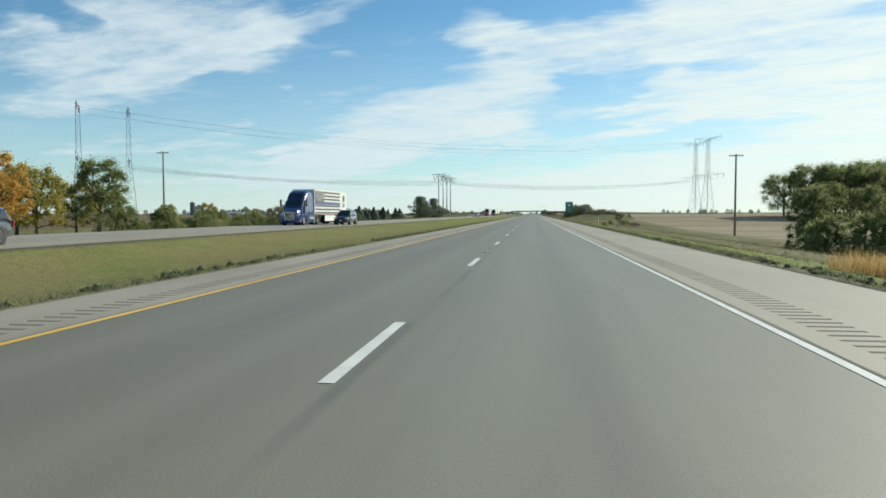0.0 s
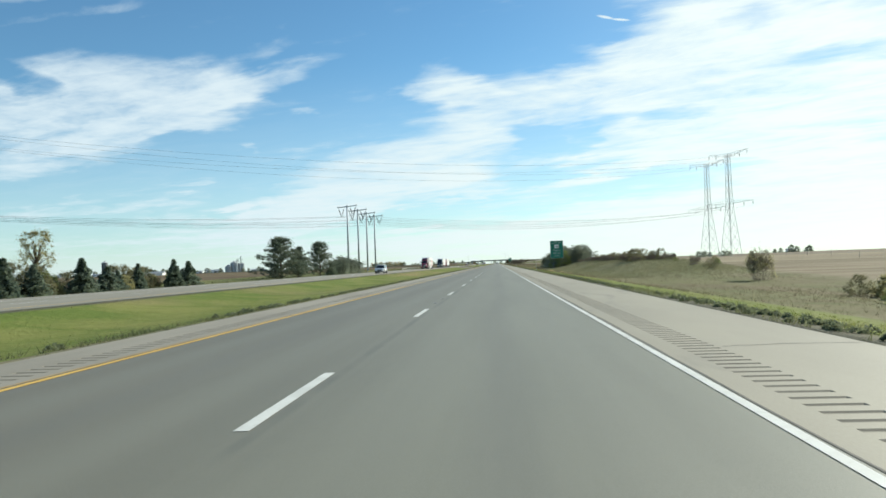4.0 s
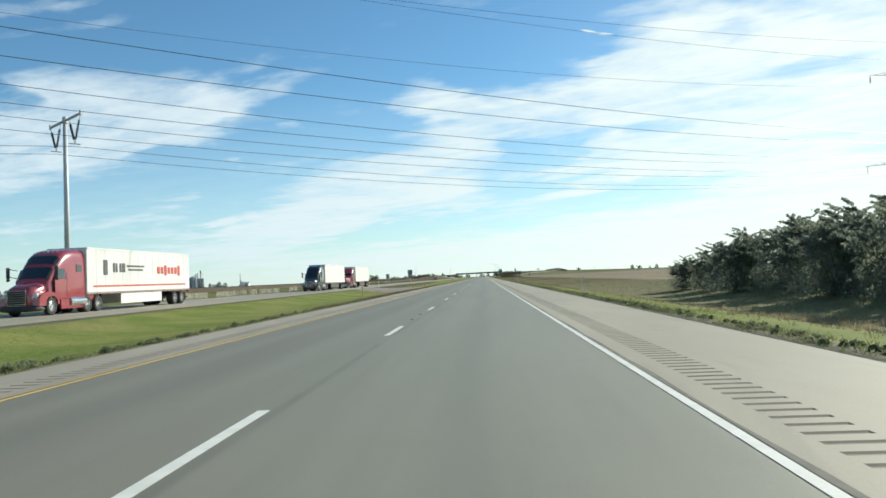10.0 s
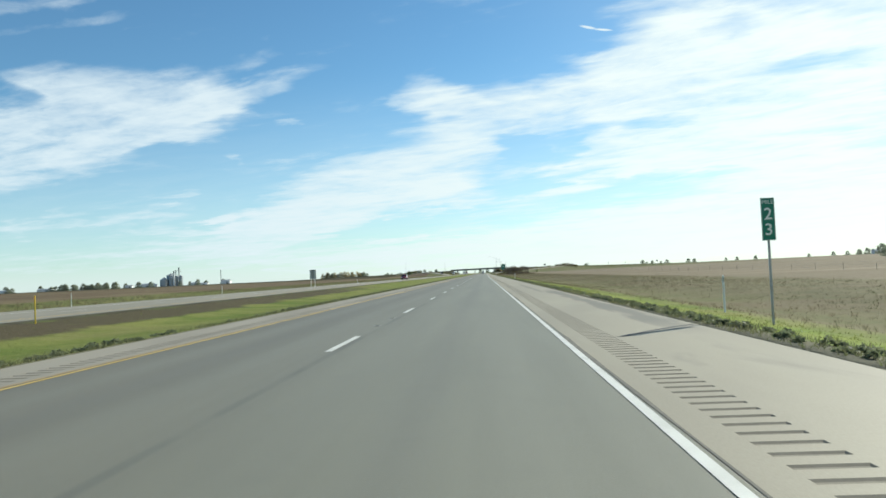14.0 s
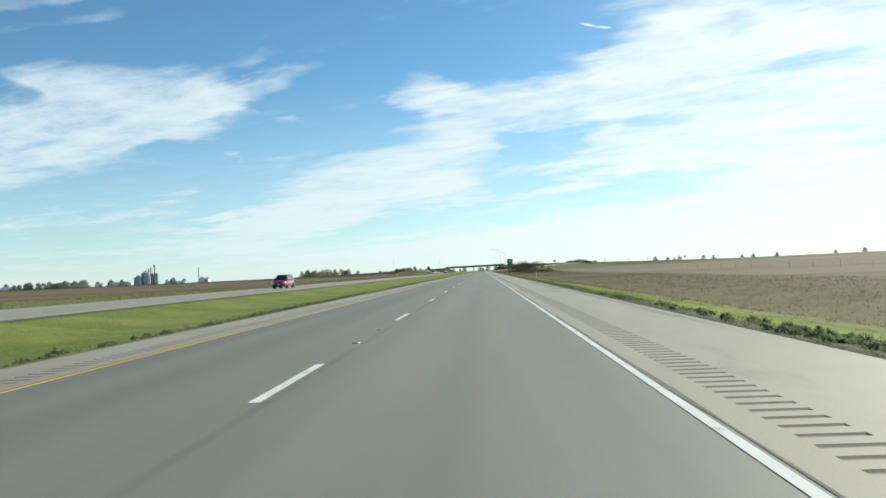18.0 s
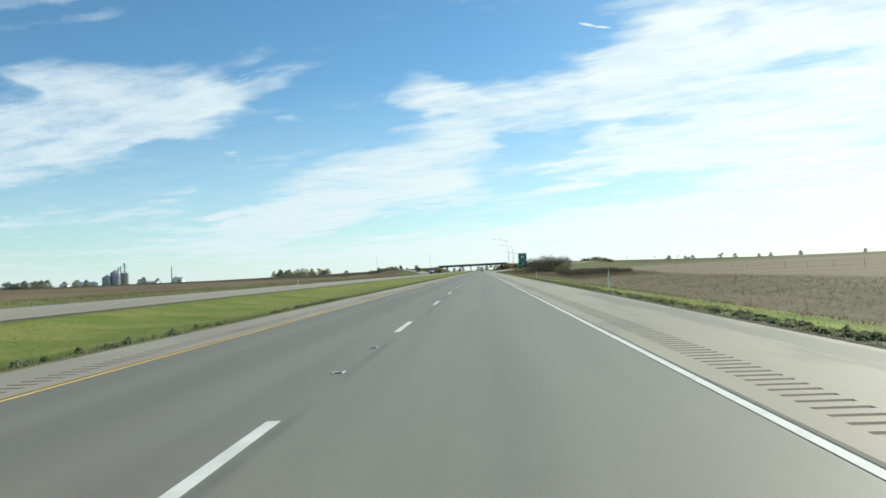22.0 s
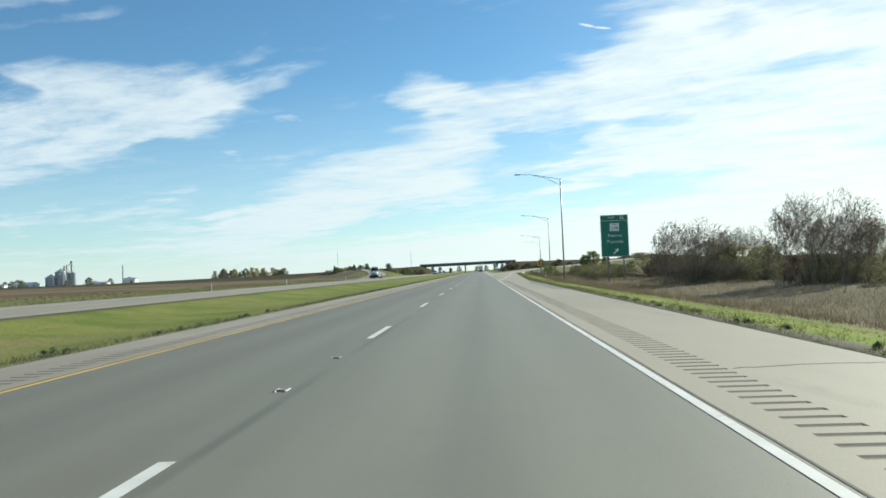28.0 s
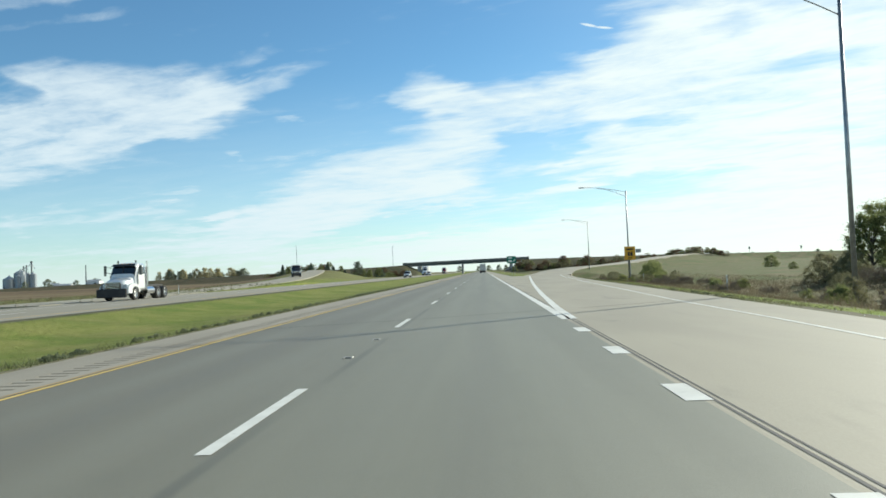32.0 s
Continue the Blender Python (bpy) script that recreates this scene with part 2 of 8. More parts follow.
def lane_asphalt():
    """Old grey lane surface: wheel tracks, a dark seam by the lane line, aggregate, patches of wear along the road."""
    mat = bpy.data.materials.new("lane_asphalt")
    mat.use_nodes = True
    mat.node_tree.nodes.clear()
    t = Web(mat.node_tree)
    pos = t.tree.nodes.new("ShaderNodeNewGeometry").outputs["Position"]
    sep = t.tree.nodes.new("ShaderNodeSeparateXYZ")
    t.link(pos, sep.inputs[0])
    x, y = sep.outputs[0], sep.outputs[1]
    wander = t.m("MULTIPLY", t.m("SUBTRACT", t.noise(t.xyz(0.0, y), 0.05, 2), 0.5), 0.5)
    xs = t.m("ADD", x, wander)

    def band(centre, width):
        return t.ramp(t.m("ABSOLUTE", t.m("SUBTRACT", xs, centre)), width, 0.0)

    tracks = t.m("MAXIMUM", t.m("MAXIMUM", band(1.1, 0.55), band(2.95, 0.55)), t.m("MAXIMUM", band(-2.6, 0.5), band(-0.95, 0.5)))
    oil = t.m("MAXIMUM", band(2.05, 0.5), band(-1.8, 0.5))
    seam = t.m("MULTIPLY", t.ramp(t.m("ABSOLUTE", t.m("SUBTRACT", t.m("ADD", x, t.m("MULTIPLY", wander, 0.15)), 0.14)), 0.10, 0.02), t.ramp(t.noise(t.xyz(0.0, y), 0.25, 3), 0.35, 0.6))
    long = t.noise(t.xyz(t.m("MULTIPLY", x, 1.2), t.m("MULTIPLY", y, 0.06)), 1.0, 4, 0.6)
    grit = t.noise(pos, 55.0, 3, 0.7)
    blot = t.noise(pos, 1.3, 4, 0.6)
    right_lane = t.mix(t.ramp(long, 0.3, 0.7), (0.182, 0.176, 0.132), (0.210, 0.203, 0.153))
    left_lane = t.mix(t.ramp(long, 0.3, 0.7), (0.147, 0.134, 0.098), (0.165, 0.151, 0.111))
    col = t.mix(t.ramp(x, -3.0, 2.6), left_lane, right_lane)
    col = t.mix(t.m("MULTIPLY", tracks, 0.35), col, (0.212, 0.205, 0.158))
    col = t.mix(t.m("MULTIPLY", oil, 0.30), col, (0.128, 0.122, 0.10))
    col = t.mix(t.m("MULTIPLY", seam, 0.4), col, (0.055, 0.055, 0.05))
    col = t.mix(t.m("MULTIPLY", t.ramp(blot, 0.5, 0.78), 0.10), col, (0.10, 0.10, 0.09))
    chips = t.ramp(t.noise(pos, 140.0, 2, 0.7), 0.62, 0.74)
    col = t.mix(t.m("MULTIPLY", chips, 0.45), col, (0.36, 0.35, 0.30))
    value = t.m("ADD", 0.84, t.m("MULTIPLY", grit, 0.32))
    tint = t.tree.nodes.new("ShaderNodeVectorMath")
    tint.operation = "SCALE"
    t.link(col, tint.inputs[0])
    t.link(value, tint.inputs["Scale"])
    bsdf = t.node("ShaderNodeBsdfPrincipled", Roughness=0.60)
    t.link(tint.outputs[0], bsdf.inputs["Base Color"])
    bmp = t.node("ShaderNodeBump", Strength=0.35, Distance=0.006)
    t.link(grit, bmp.inputs["Height"])
    t.link(bmp.outputs[0], bsdf.inputs["Normal"])
    t.link(bsdf.outputs[0], t.tree.nodes.new("ShaderNodeOutputMaterial").inputs["Surface"])
    return mat


def land():
    """The ground: mown grass by the road, dry weeds further out, ploughed and harvested fields beyond."""
    mat = bpy.data.materials.new("farmland")
    mat.use_nodes = True
    mat.node_tree.nodes.clear()
    t = Web(mat.node_tree)
    pos = t.tree.nodes.new("ShaderNodeNewGeometry").outputs["Position"]
    sep = t.tree.nodes.new("ShaderNodeSeparateXYZ")
    t.link(pos, sep.inputs[0])
    x, y = sep.outputs[0], sep.outputs[1]
    big = t.noise(pos, 0.02, 4, 0.6)
    mid = t.noise(pos, 0.22, 5, 0.65, 0.5)
    small = t.noise(pos, 3.0, 4, 0.7)
    grass = t.mix(t.ramp(mid, 0.35, 0.65), (0.118, 0.158, 0.032), (0.20, 0.205, 0.06))
    grass = t.mix(t.m("MULTIPLY", t.ramp(t.noise(pos, 0.07, 4, 0.6), 0.52, 0.72), 0.6), grass, (0.23, 0.19, 0.09))
    weeds = t.mix(t.ramp(mid, 0.3, 0.7), (0.125, 0.13, 0.05), (0.175, 0.155, 0.075))
    weeds = t.mix(t.m("MULTIPLY", t.ramp(t.noise(pos, 0.06, 4, 0.6), 0.46, 0.66), 0.75), weeds, (0.16, 0.122, 0.072))
    weeds = t.mix(t.m("MULTIPLY", t.ramp(y, 620.0, 780.0), 0.75), weeds, t.mix(t.ramp(mid, 0.3, 0.7), (0.115, 0.092, 0.062), (0.165, 0.135, 0.088)))
    weeds = t.mix(t.m("MULTIPLY", t.m("MULTIPLY", t.ramp(y, 205.0, 235.0), t.ramp(y, 440.0, 400.0)), 0.7), weeds, t.mix(t.ramp(mid, 0.3, 0.7), (0.15, 0.16, 0.072), (0.215, 0.20, 0.105)))
    field = t.mix(t.ramp(t.noise(t.xyz(t.m("MULTIPLY", x, 0.012), t.m("MULTIPLY", y, 0.05)), 1.0, 4, 0.6), 0.35, 0.65), (0.20, 0.156, 0.098), (0.30, 0.246, 0.162))
    field = t.mix(t.m("MULTIPLY", t.ramp(t.noise(t.xyz(t.m("MULTIPLY", x, 0.02), t.m("MULTIPLY", y, 0.3)), 1.0, 3), 0.5, 0.7), 0.35), field, (0.17, 0.12, 0.075))
    rows = t.noise(t.xyz(t.m("MULTIPLY", x, 0.02), t.m("MULTIPLY", t.m("ADD", y, t.m("MULTIPLY", x, 0.12)), 0.42)), 1.0, 3, 0.6)
    field = t.mix(t.m("MULTIPLY", t.ramp(rows, 0.54, 0.70), 0.6), field, (0.37, 0.31, 0.21))
    field = t.mix(t.m("MULTIPLY", t.ramp(y, 420.0, 640.0), 0.55), field, t.mix(t.ramp(t.noise(t.xyz(t.m("MULTIPLY", x, 0.015), t.m("MULTIPLY", y, 0.07)), 1.0, 4, 0.6), 0.35, 0.65), (0.13, 0.10, 0.068), (0.20, 0.162, 0.112)))
    far_l = t.mix(t.ramp(big, 0.4, 0.6), (0.12, 0.085, 0.055), (0.18, 0.14, 0.08))
    edge = t.m("MULTIPLY", t.m("SUBTRACT", mid, 0.5), 7.0)
    xr = t.m("ADD", x, edge)
    strips = t.noise(t.xyz(t.m("MULTIPLY", x, 0.30), t.m("MULTIPLY", y, 0.03)), 1.0, 4, 0.6, 0.4)
    weeds = t.mix(t.m("MULTIPLY", t.ramp(strips, 0.50, 0.66), 0.55), weeds, (0.135, 0.14, 0.06))
    weeds = t.mix(t.m("MULTIPLY", t.ramp(strips, 0.46, 0.34), 0.45), weeds, (0.20, 0.165, 0.095))
    rusty = t.m("MULTIPLY", t.ramp(xr, 14.5, 21.0), t.ramp(y, 440.0, 500.0))
    weeds = t.mix(t.m("MULTIPLY", rusty, 0.55), weeds, t.mix(t.ramp(mid, 0.3, 0.7), (0.112, 0.092, 0.054), (0.168, 0.138, 0.08)))
    col = t.mix(t.ramp(xr, 10.6, 13.6), grass, weeds)
    col = t.mix(t.ramp(t.m("ADD", x, t.m("MULTIPLY", edge, 0.6)), 31.0, 36.0), col, field)
    col = t.mix(t.ramp(xr, -33.0, -37.0), col, t.mix(0.5, weeds, grass))
    col = t.mix(t.ramp(t.m("ADD", x, edge), -62.0, -70.0), col, far_l)
    hill = t.m("MULTIPLY", t.ramp(y, 1185.0, 1250.0), t.m("MULTIPLY", t.ramp(x, 14.0, 22.0), t.ramp(x, 420.0, 260.0)))
    col = t.mix(t.m("MULTIPLY", hill, 0.95), col, t.mix(t.ramp(mid, 0.35, 0.65), (0.085, 0.115, 0.036), (0.15, 0.128, 0.065)))
    bank = t.m("MULTIPLY", t.m("MULTIPLY", t.ramp(y, 1585.0, 1598.0), t.ramp(y, 1640.0, 1620.0)), t.m("MAXIMUM", t.m("MULTIPLY", t.ramp(x, 15.0, 20.0), t.ramp(x, 155.0, 110.0)), t.ramp(x, -33.0, -38.0)))
    col = t.mix(t.m("MULTIPLY", bank, 0.85), col, t.mix(t.ramp(mid, 0.35, 0.65), (0.055, 0.058, 0.032), (0.09, 0.075, 0.045)))
    dry = t.m("MULTIPLY", t.m("MULTIPLY", t.ramp(y, 150.0, 50.0), t.ramp(t.m("ABSOLUTE", t.m("ADD", x, 11.4)), 6.2, 5.6)), t.ramp(t.noise(pos, 0.16, 4, 0.6), 0.25, 0.6))
    col = t.mix(t.m("MULTIPLY", dry, 0.85), col, (0.20, 0.165, 0.075))
    straw = t.m("MULTIPLY", t.m("MULTIPLY", t.ramp(y, 246.0, 262.0), t.ramp(y, 345.0, 300.0)), t.m("MULTIPLY", t.ramp(t.m("ABSOLUTE", t.m("ADD", x, 11.4)), 6.2, 5.4), t.ramp(t.noise(t.xyz(t.m("MULTIPLY", x, 0.25), t.m("MULTIPLY", y, 0.07)), 1.0, 4, 0.6), 0.44, 0.58)))
    col = t.mix(t.m("MULTIPLY", straw, 0.8), col, (0.27, 0.215, 0.10))
    edge_x = t.m("ADD", t.m("MULTIPLY", t.m("DIVIDE", t.m("SUBTRACT", y, 1108.0), 154.0, clamp=True), 6.0), t.m("MULTIPLY", t.m("DIVIDE", t.m("SUBTRACT", y, 1256.0), 46.0, clamp=True), 3.7))
    off = t.m("SUBTRACT", t.m("SUBTRACT", x, 7.05), edge_x)
    lush = t.m("MULTIPLY", t.m("MULTIPLY", t.ramp(off, 0.6, 1.1), t.ramp(t.m("ADD", off, t.m("MULTIPLY", edge, 0.15)), 3.0, 1.9)), t.m("MULTIPLY", t.ramp(y, 420.0, 480.0), t.ramp(y, 1300.0, 1200.0)))
    col = t.mix(t.m("MULTIPLY", lush, 0.8), col, t.mix(t.ramp(mid, 0.35, 0.65), (0.17, 0.24, 0.03), (0.24, 0.28, 0.05)))
    dirt = t.m("MULTIPLY", t.ramp(t.m("ABSOLUTE", t.m("SUBTRACT", off, 0.4)), 0.75, 0.35), t.ramp(off, -0.5, 0.0))
    dirt = t.m("MAXIMUM", dirt, t.ramp(t.m("ABSOLUTE", t.m("ADD", x, 5.5)), 0.4, 0.1))
    dirt = t.m("MAXIMUM", dirt, t.ramp(t.m("ABSOLUTE", t.m("ADD", x, 17.3)), 0.5, 0.1))
    col = t.mix(t.m("MULTIPLY", dirt, 0.85), col, (0.15, 0.132, 0.10))
    soil = t.m("MULTIPLY", t.ramp(t.m("ABSOLUTE", t.m("ADD", t.m("ADD", x, 15.6), t.m("MULTIPLY", t.m("SUBTRACT", mid, 0.5), 3.0))), 2.0, 1.0), t.m("MULTIPLY", t.ramp(y, 455.0, 480.0), t.ramp(y, 640.0, 590.0)))
    col = t.mix(t.m("MULTIPLY", soil, 0.9), col, (0.075, 0.058, 0.04))
    spray = t.m("MULTIPLY", t.ramp(t.m("ABSOLUTE", t.m("ADD", t.m("ADD", x, 6.4), t.m("MULTIPLY", t.m("SUBTRACT", mid, 0.5), 2.0))), 1.3, 0.7), t.m("MULTIPLY", t.ramp(y, 392.0, 408.0), t.ramp(y, 500.0, 470.0)))
    col = t.mix(t.m("MULTIPLY", spray, 0.85), col, (0.13, 0.095, 0.065))
    value = t.m("ADD", 0.75, t.m("MULTIPLY", small, 0.5))
    tint = t.tree.nodes.new("ShaderNodeVectorMath")
    tint.operation = "SCALE"
    t.link(col, tint.inputs[0])
    t.link(value, tint.inputs["Scale"])
    bsdf = t.node("ShaderNodeBsdfPrincipled", Roughness=0.95)
    bsdf.inputs["Specular IOR Level"].default_value = 0.1
    t.link(tint.outputs[0], bsdf.inputs["Base Color"])
    bmp = t.node("ShaderNodeBump", Strength=0.6, Distance=0.15)
    t.link(t.m("ADD", small, mid), bmp.inputs["Height"])
    t.link(bmp.outputs[0], bsdf.inputs["Normal"])
    t.link(bsdf.outputs[0], t.tree.nodes.new("ShaderNodeOutputMaterial").inputs["Surface"])
    return mat


ASPHALT = lane_asphalt()
LAND = land()
SHOULDER = surface("shoulder_concrete", (0.270, 0.240, 0.178), (0.320, 0.286, 0.214), scale=0.35, rough=0.72, fine=60, grain=0.14, bump=0.25, stretch=(1, 0.25, 1), stain=((0.15, 0.143, 0.12), 0.5, 0.56, 0.55), depth=0.004)


def stained(mat, colour, marks):
    """Adds long dark run-off stains to a pavement: middle x, start and end y, half width, strength."""
    t = Web(mat.node_tree)
    bsdf = next(n for n in t.tree.nodes if n.type == "BSDF_PRINCIPLED")
    base = bsdf.inputs["Base Color"].links[0].from_socket
    pos = t.tree.nodes.new("ShaderNodeNewGeometry").outputs["Position"]
    sep = t.tree.nodes.new("ShaderNodeSeparateXYZ")
    t.link(pos, sep.inputs[0])
    ragged = t.m("SUBTRACT", t.noise(t.xyz(t.m("MULTIPLY", sep.outputs[0], 1.5), t.m("MULTIPLY", sep.outputs[1], 0.22)), 1.0, 5, 0.65), 0.5)
    mask = t.m("ADD", 0.0, 0.0)
    for xc, y0, y1, half, power in marks:
        side = t.m("ABSOLUTE", t.m("ADD", t.m("SUBTRACT", sep.outputs[0], xc), t.m("MULTIPLY", ragged, half * 2.6)))
        run = t.m("MULTIPLY", t.ramp(sep.outputs[1], y0, y0 + 5), t.ramp(sep.outputs[1], y1, y1 - 7))
        mask = t.m("MAXIMUM", mask, t.m("MULTIPLY", t.m("MULTIPLY", t.ramp(side, half, half * 0.35), run), power))
    t.link(t.mix(mask, base, colour), bsdf.inputs["Base Color"])


stained(SHOULDER, (0.125, 0.117, 0.097), ((6.6, 521, 556, 0.42, 0.75), (6.0, 548, 580, 0.25, 0.5), (6.8, 672, 714, 0.16, 0.6), (6.6, 700, 730, 0.35, 0.5), (6.5, 806, 846, 0.5, 0.55), (6.7, 1070, 1103, 0.6, 0.6), (6.4, 960, 985, 0.3, 0.35), (6.5, 258, 290, 0.25, 0.3)))
# dirt in the milled grooves, darkened further by shade put into the colour
GROOVE = surface("groove_dirt_and_shade", (0.195, 0.170, 0.128), (0.238, 0.21, 0.16), scale=3, rough=0.95)
INNER = surface("inner_shoulder_asphalt", (0.232, 0.208, 0.165), (0.285, 0.258, 0.208), scale=0.5, rough=0.9, fine=50, grain=0.16, bump=0.3, stretch=(1, 0.3, 1), depth=0.005)
ONCOMING = surface("oncoming_asphalt", (0.235, 0.212, 0.162), (0.275, 0.25, 0.197), scale=0.3, rough=0.85, fine=40, grain=0.12, bump=0.2, stretch=(1, 0.1, 1), stain=((0.13, 0.125, 0.11), 0.6, 0.58, 0.4), depth=0.004)
TAR = surface("joint_tar", (0.045, 0.044, 0.042), (0.07, 0.068, 0.062), scale=2, rough=0.8)
JOINT = surface("joint_dirt", (0.105, 0.098, 0.082), (0.16, 0.148, 0.122), scale=2, rough=0.9)
WHITE_LINE = surface("white_road_paint", (0.56, 0.555, 0.51), (0.67, 0.665, 0.62), scale=1.5, rough=0.7, fine=70, grain=0.10, stain=((0.30, 0.295, 0.27), 5.0, 0.60, 0.55), bump=0.1, depth=0.003)
YELLOW_LINE = surface("yellow_road_paint", (0.60, 0.36, 0.06), (0.68, 0.44, 0.10), scale=0.3, rough=0.7, fine=70, grain=0.10, stain=((0.30, 0.22, 0.09), 5.0, 0.60, 0.5), bump=0.1, depth=0.003)
PALE_YELLOW = surface("pale_yellow_paint", (0.58, 0.40, 0.10), (0.66, 0.48, 0.15), scale=0.3, rough=0.7, fine=70, grain=0.10, stain=((0.32, 0.25, 0.11), 5.0, 0.60, 0.5), bump=0.1, depth=0.003)
OLD_YELLOW = surface("worn_yellow_paint", (0.36, 0.235, 0.09), (0.42, 0.30, 0.14), scale=1.0, rough=0.8, fine=60, grain=0.15, stain=((0.24, 0.225, 0.18), 3.0, 0.5, 0.7), bump=0.1, depth=0.003)
STEEL = surface("galvanised_steel", (0.30, 0.31, 0.32), (0.42, 0.43, 0.44), scale=3, rough=0.45, metal=0.7, fine=30, grain=0.08, bump=0.05)
WEATHERED = surface("weathering_steel", (0.16, 0.155, 0.15), (0.24, 0.23, 0.22), scale=1.5, rough=0.65, metal=0.2, fine=25, stretch=(1, 1, 0.2))
POLE_STEEL = surface("grey_pole_steel", (0.40, 0.42, 0.44), (0.50, 0.52, 0.54), scale=1.2, rough=0.6, metal=0.15, fine=20, stretch=(1, 1, 0.2))
# backlit overpass deck and parapets: their shade is put into this darker concrete
SHADED_CONCRETE = surface("shaded_concrete", (0.16, 0.165, 0.155), (0.22, 0.22, 0.205), scale=0.5, rough=0.9, fine=20)
LATTICE = surface("lattice_steel", (0.24, 0.26, 0.27), (0.33, 0.35, 0.36), scale=1, rough=0.6, metal=0.5)
WIRE = surface("conductor", (0.10, 0.11, 0.13), (0.14, 0.15, 0.17), scale=1, rough=0.5, metal=0.5, bump=0)
POLE_WOOD = surface("creosoted_wood", (0.23, 0.208, 0.18), (0.31, 0.285, 0.25), scale=2, rough=0.9, fine=30, grain=0.2, stretch=(1, 1, 0.08))
SIGN_GREEN = surface("sign_green_sheeting", (0.008, 0.165, 0.105), (0.012, 0.195, 0.125), scale=1.2, rough=0.45, grain=0.04, bump=0)
SIGN_WHITE = surface("sign_white_sheeting", (0.72, 0.74, 0.72), (0.8, 0.82, 0.8), scale=2, rough=0.45, grain=0.04, bump=0)
SIGN_ORANGE = surface("sign_amber_sheeting", (0.75, 0.36, 0.02), (0.82, 0.42, 0.03), scale=2, rough=0.45, grain=0.04, bump=0)
SIGN_BACK_AND_SHADE = surface("sign_back_and_shaded_face", (0.28, 0.29, 0.28), (0.35, 0.36, 0.35), scale=2, rough=0.5, metal=0.3, stretch=(1, 1, 3))
BLACK = surface("black_print", (0.012, 0.012, 0.012), (0.02, 0.02, 0.02), scale=2, rough=0.5, bump=0)
CONCRETE = surface("bridge_concrete", (0.30, 0.29, 0.27), (0.40, 0.39, 0.36), scale=0.6, rough=0.9, fine=20, stain=((0.17, 0.165, 0.15), 0.4, 0.55, 0.5))
GIRDER = surface("girder_paint", (0.085, 0.11, 0.11), (0.12, 0.15, 0.145), scale=0.5, rough=0.6, stain=((0.14, 0.09, 0.06), 0.8, 0.6, 0.5))
BARK = surface("bark", (0.055, 0.045, 0.035), (0.11, 0.09, 0.07), scale=4, rough=0.95, fine=25, grain=0.2, bump=0.5)
CONIFER = leafy("conifer_needles", (0.125, 0.165, 0.125), (0.20, 0.235, 0.165), clear=0.5, island=0.2)
JUNIPER = leafy("juniper_needles", (0.165, 0.19, 0.15), (0.235, 0.26, 0.195), clear=0.7, scale=0.5, island=0.2)
PINE = leafy("pine_needles", (0.12, 0.15, 0.115), (0.19, 0.215, 0.15), clear=0.5, island=0.25)
LEAF_GREEN = leafy("green_leaves", (0.165, 0.20, 0.08), (0.28, 0.295, 0.125), clear=0.6, island=0.25)
LEAF_YELLOW = leafy("turning_leaves", (0.29, 0.28, 0.08), (0.44, 0.36, 0.10), clear=0.55)
LIME_LEAF = leafy("lime_leaves", (0.20, 0.24, 0.085), (0.28, 0.31, 0.12), clear=0.6, island=0.25)
LEAF_ORANGE = leafy("orange_leaves", (0.52, 0.29, 0.08), (0.58, 0.40, 0.11), clear=0.55)
# distant trees: aerial haze is put into these paler leaf colours
HAZED_LEAF = leafy("hazed_far_leaves", (0.25, 0.285, 0.22), (0.33, 0.355, 0.27), clear=0.75, island=0.2)
HAZED_GOLD = leafy("hazed_far_gold_leaves", (0.46, 0.43, 0.26), (0.56, 0.50, 0.32), clear=0.75, island=0.2)
HEDGE = leafy("thin_autumn_leaves", (0.155, 0.155, 0.085), (0.25, 0.23, 0.13), clear=0.55)
TWIGS = leafy("bare_twigs", (0.165, 0.145, 0.12), (0.235, 0.208, 0.172), clear=0.25, rough=0.9)
PALE_LEAF = leafy("pale_thin_leaves", (0.27, 0.265, 0.13), (0.38, 0.34, 0.17), clear=0.6)
LEAF_BROWN = leafy("rust_leaves", (0.15, 0.095, 0.055), (0.22, 0.155, 0.09), clear=0.3)
BLADES = leafy("mown_grass", (0.145, 0.19, 0.042), (0.225, 0.24, 0.07), clear=0.5, scale=0.25)
DULL_BLADES = leafy("dull_grass", (0.15, 0.16, 0.05), (0.23, 0.20, 0.085), clear=0.5, scale=0.25)
DRY = leafy("dry_weeds", (0.128, 0.103, 0.067), (0.185, 0.152, 0.098), clear=0.45, scale=0.2, island=0.2)
BANK_WEEDS = leafy("bank_weeds", (0.14, 0.148, 0.085), (0.205, 0.198, 0.12), clear=0.6, scale=0.15, island=0.2)
EDGE_WEEDS = leafy("edge_weeds", (0.125, 0.14, 0.066), (0.185, 0.185, 0.095), clear=0.5, scale=0.35, island=0.2)
GREY_WEEDS = leafy("grey_green_weeds", (0.14, 0.165, 0.095), (0.20, 0.215, 0.125), clear=0.55, scale=0.35, island=0.2)
OLIVE_WEEDS = leafy("olive_weeds", (0.125, 0.122, 0.066), (0.18, 0.165, 0.092), clear=0.5, scale=0.2, island=0.2)
GOLD_GRASS = leafy("golden_grass", (0.42, 0.27, 0.10), (0.55, 0.38, 0.17), clear=0.4, scale=0.5)
TAN_GRASS = leafy("tan_grass", (0.36, 0.28, 0.15), (0.46, 0.38, 0.23), clear=0.4, scale=0.5)

# ---- mesh building ----


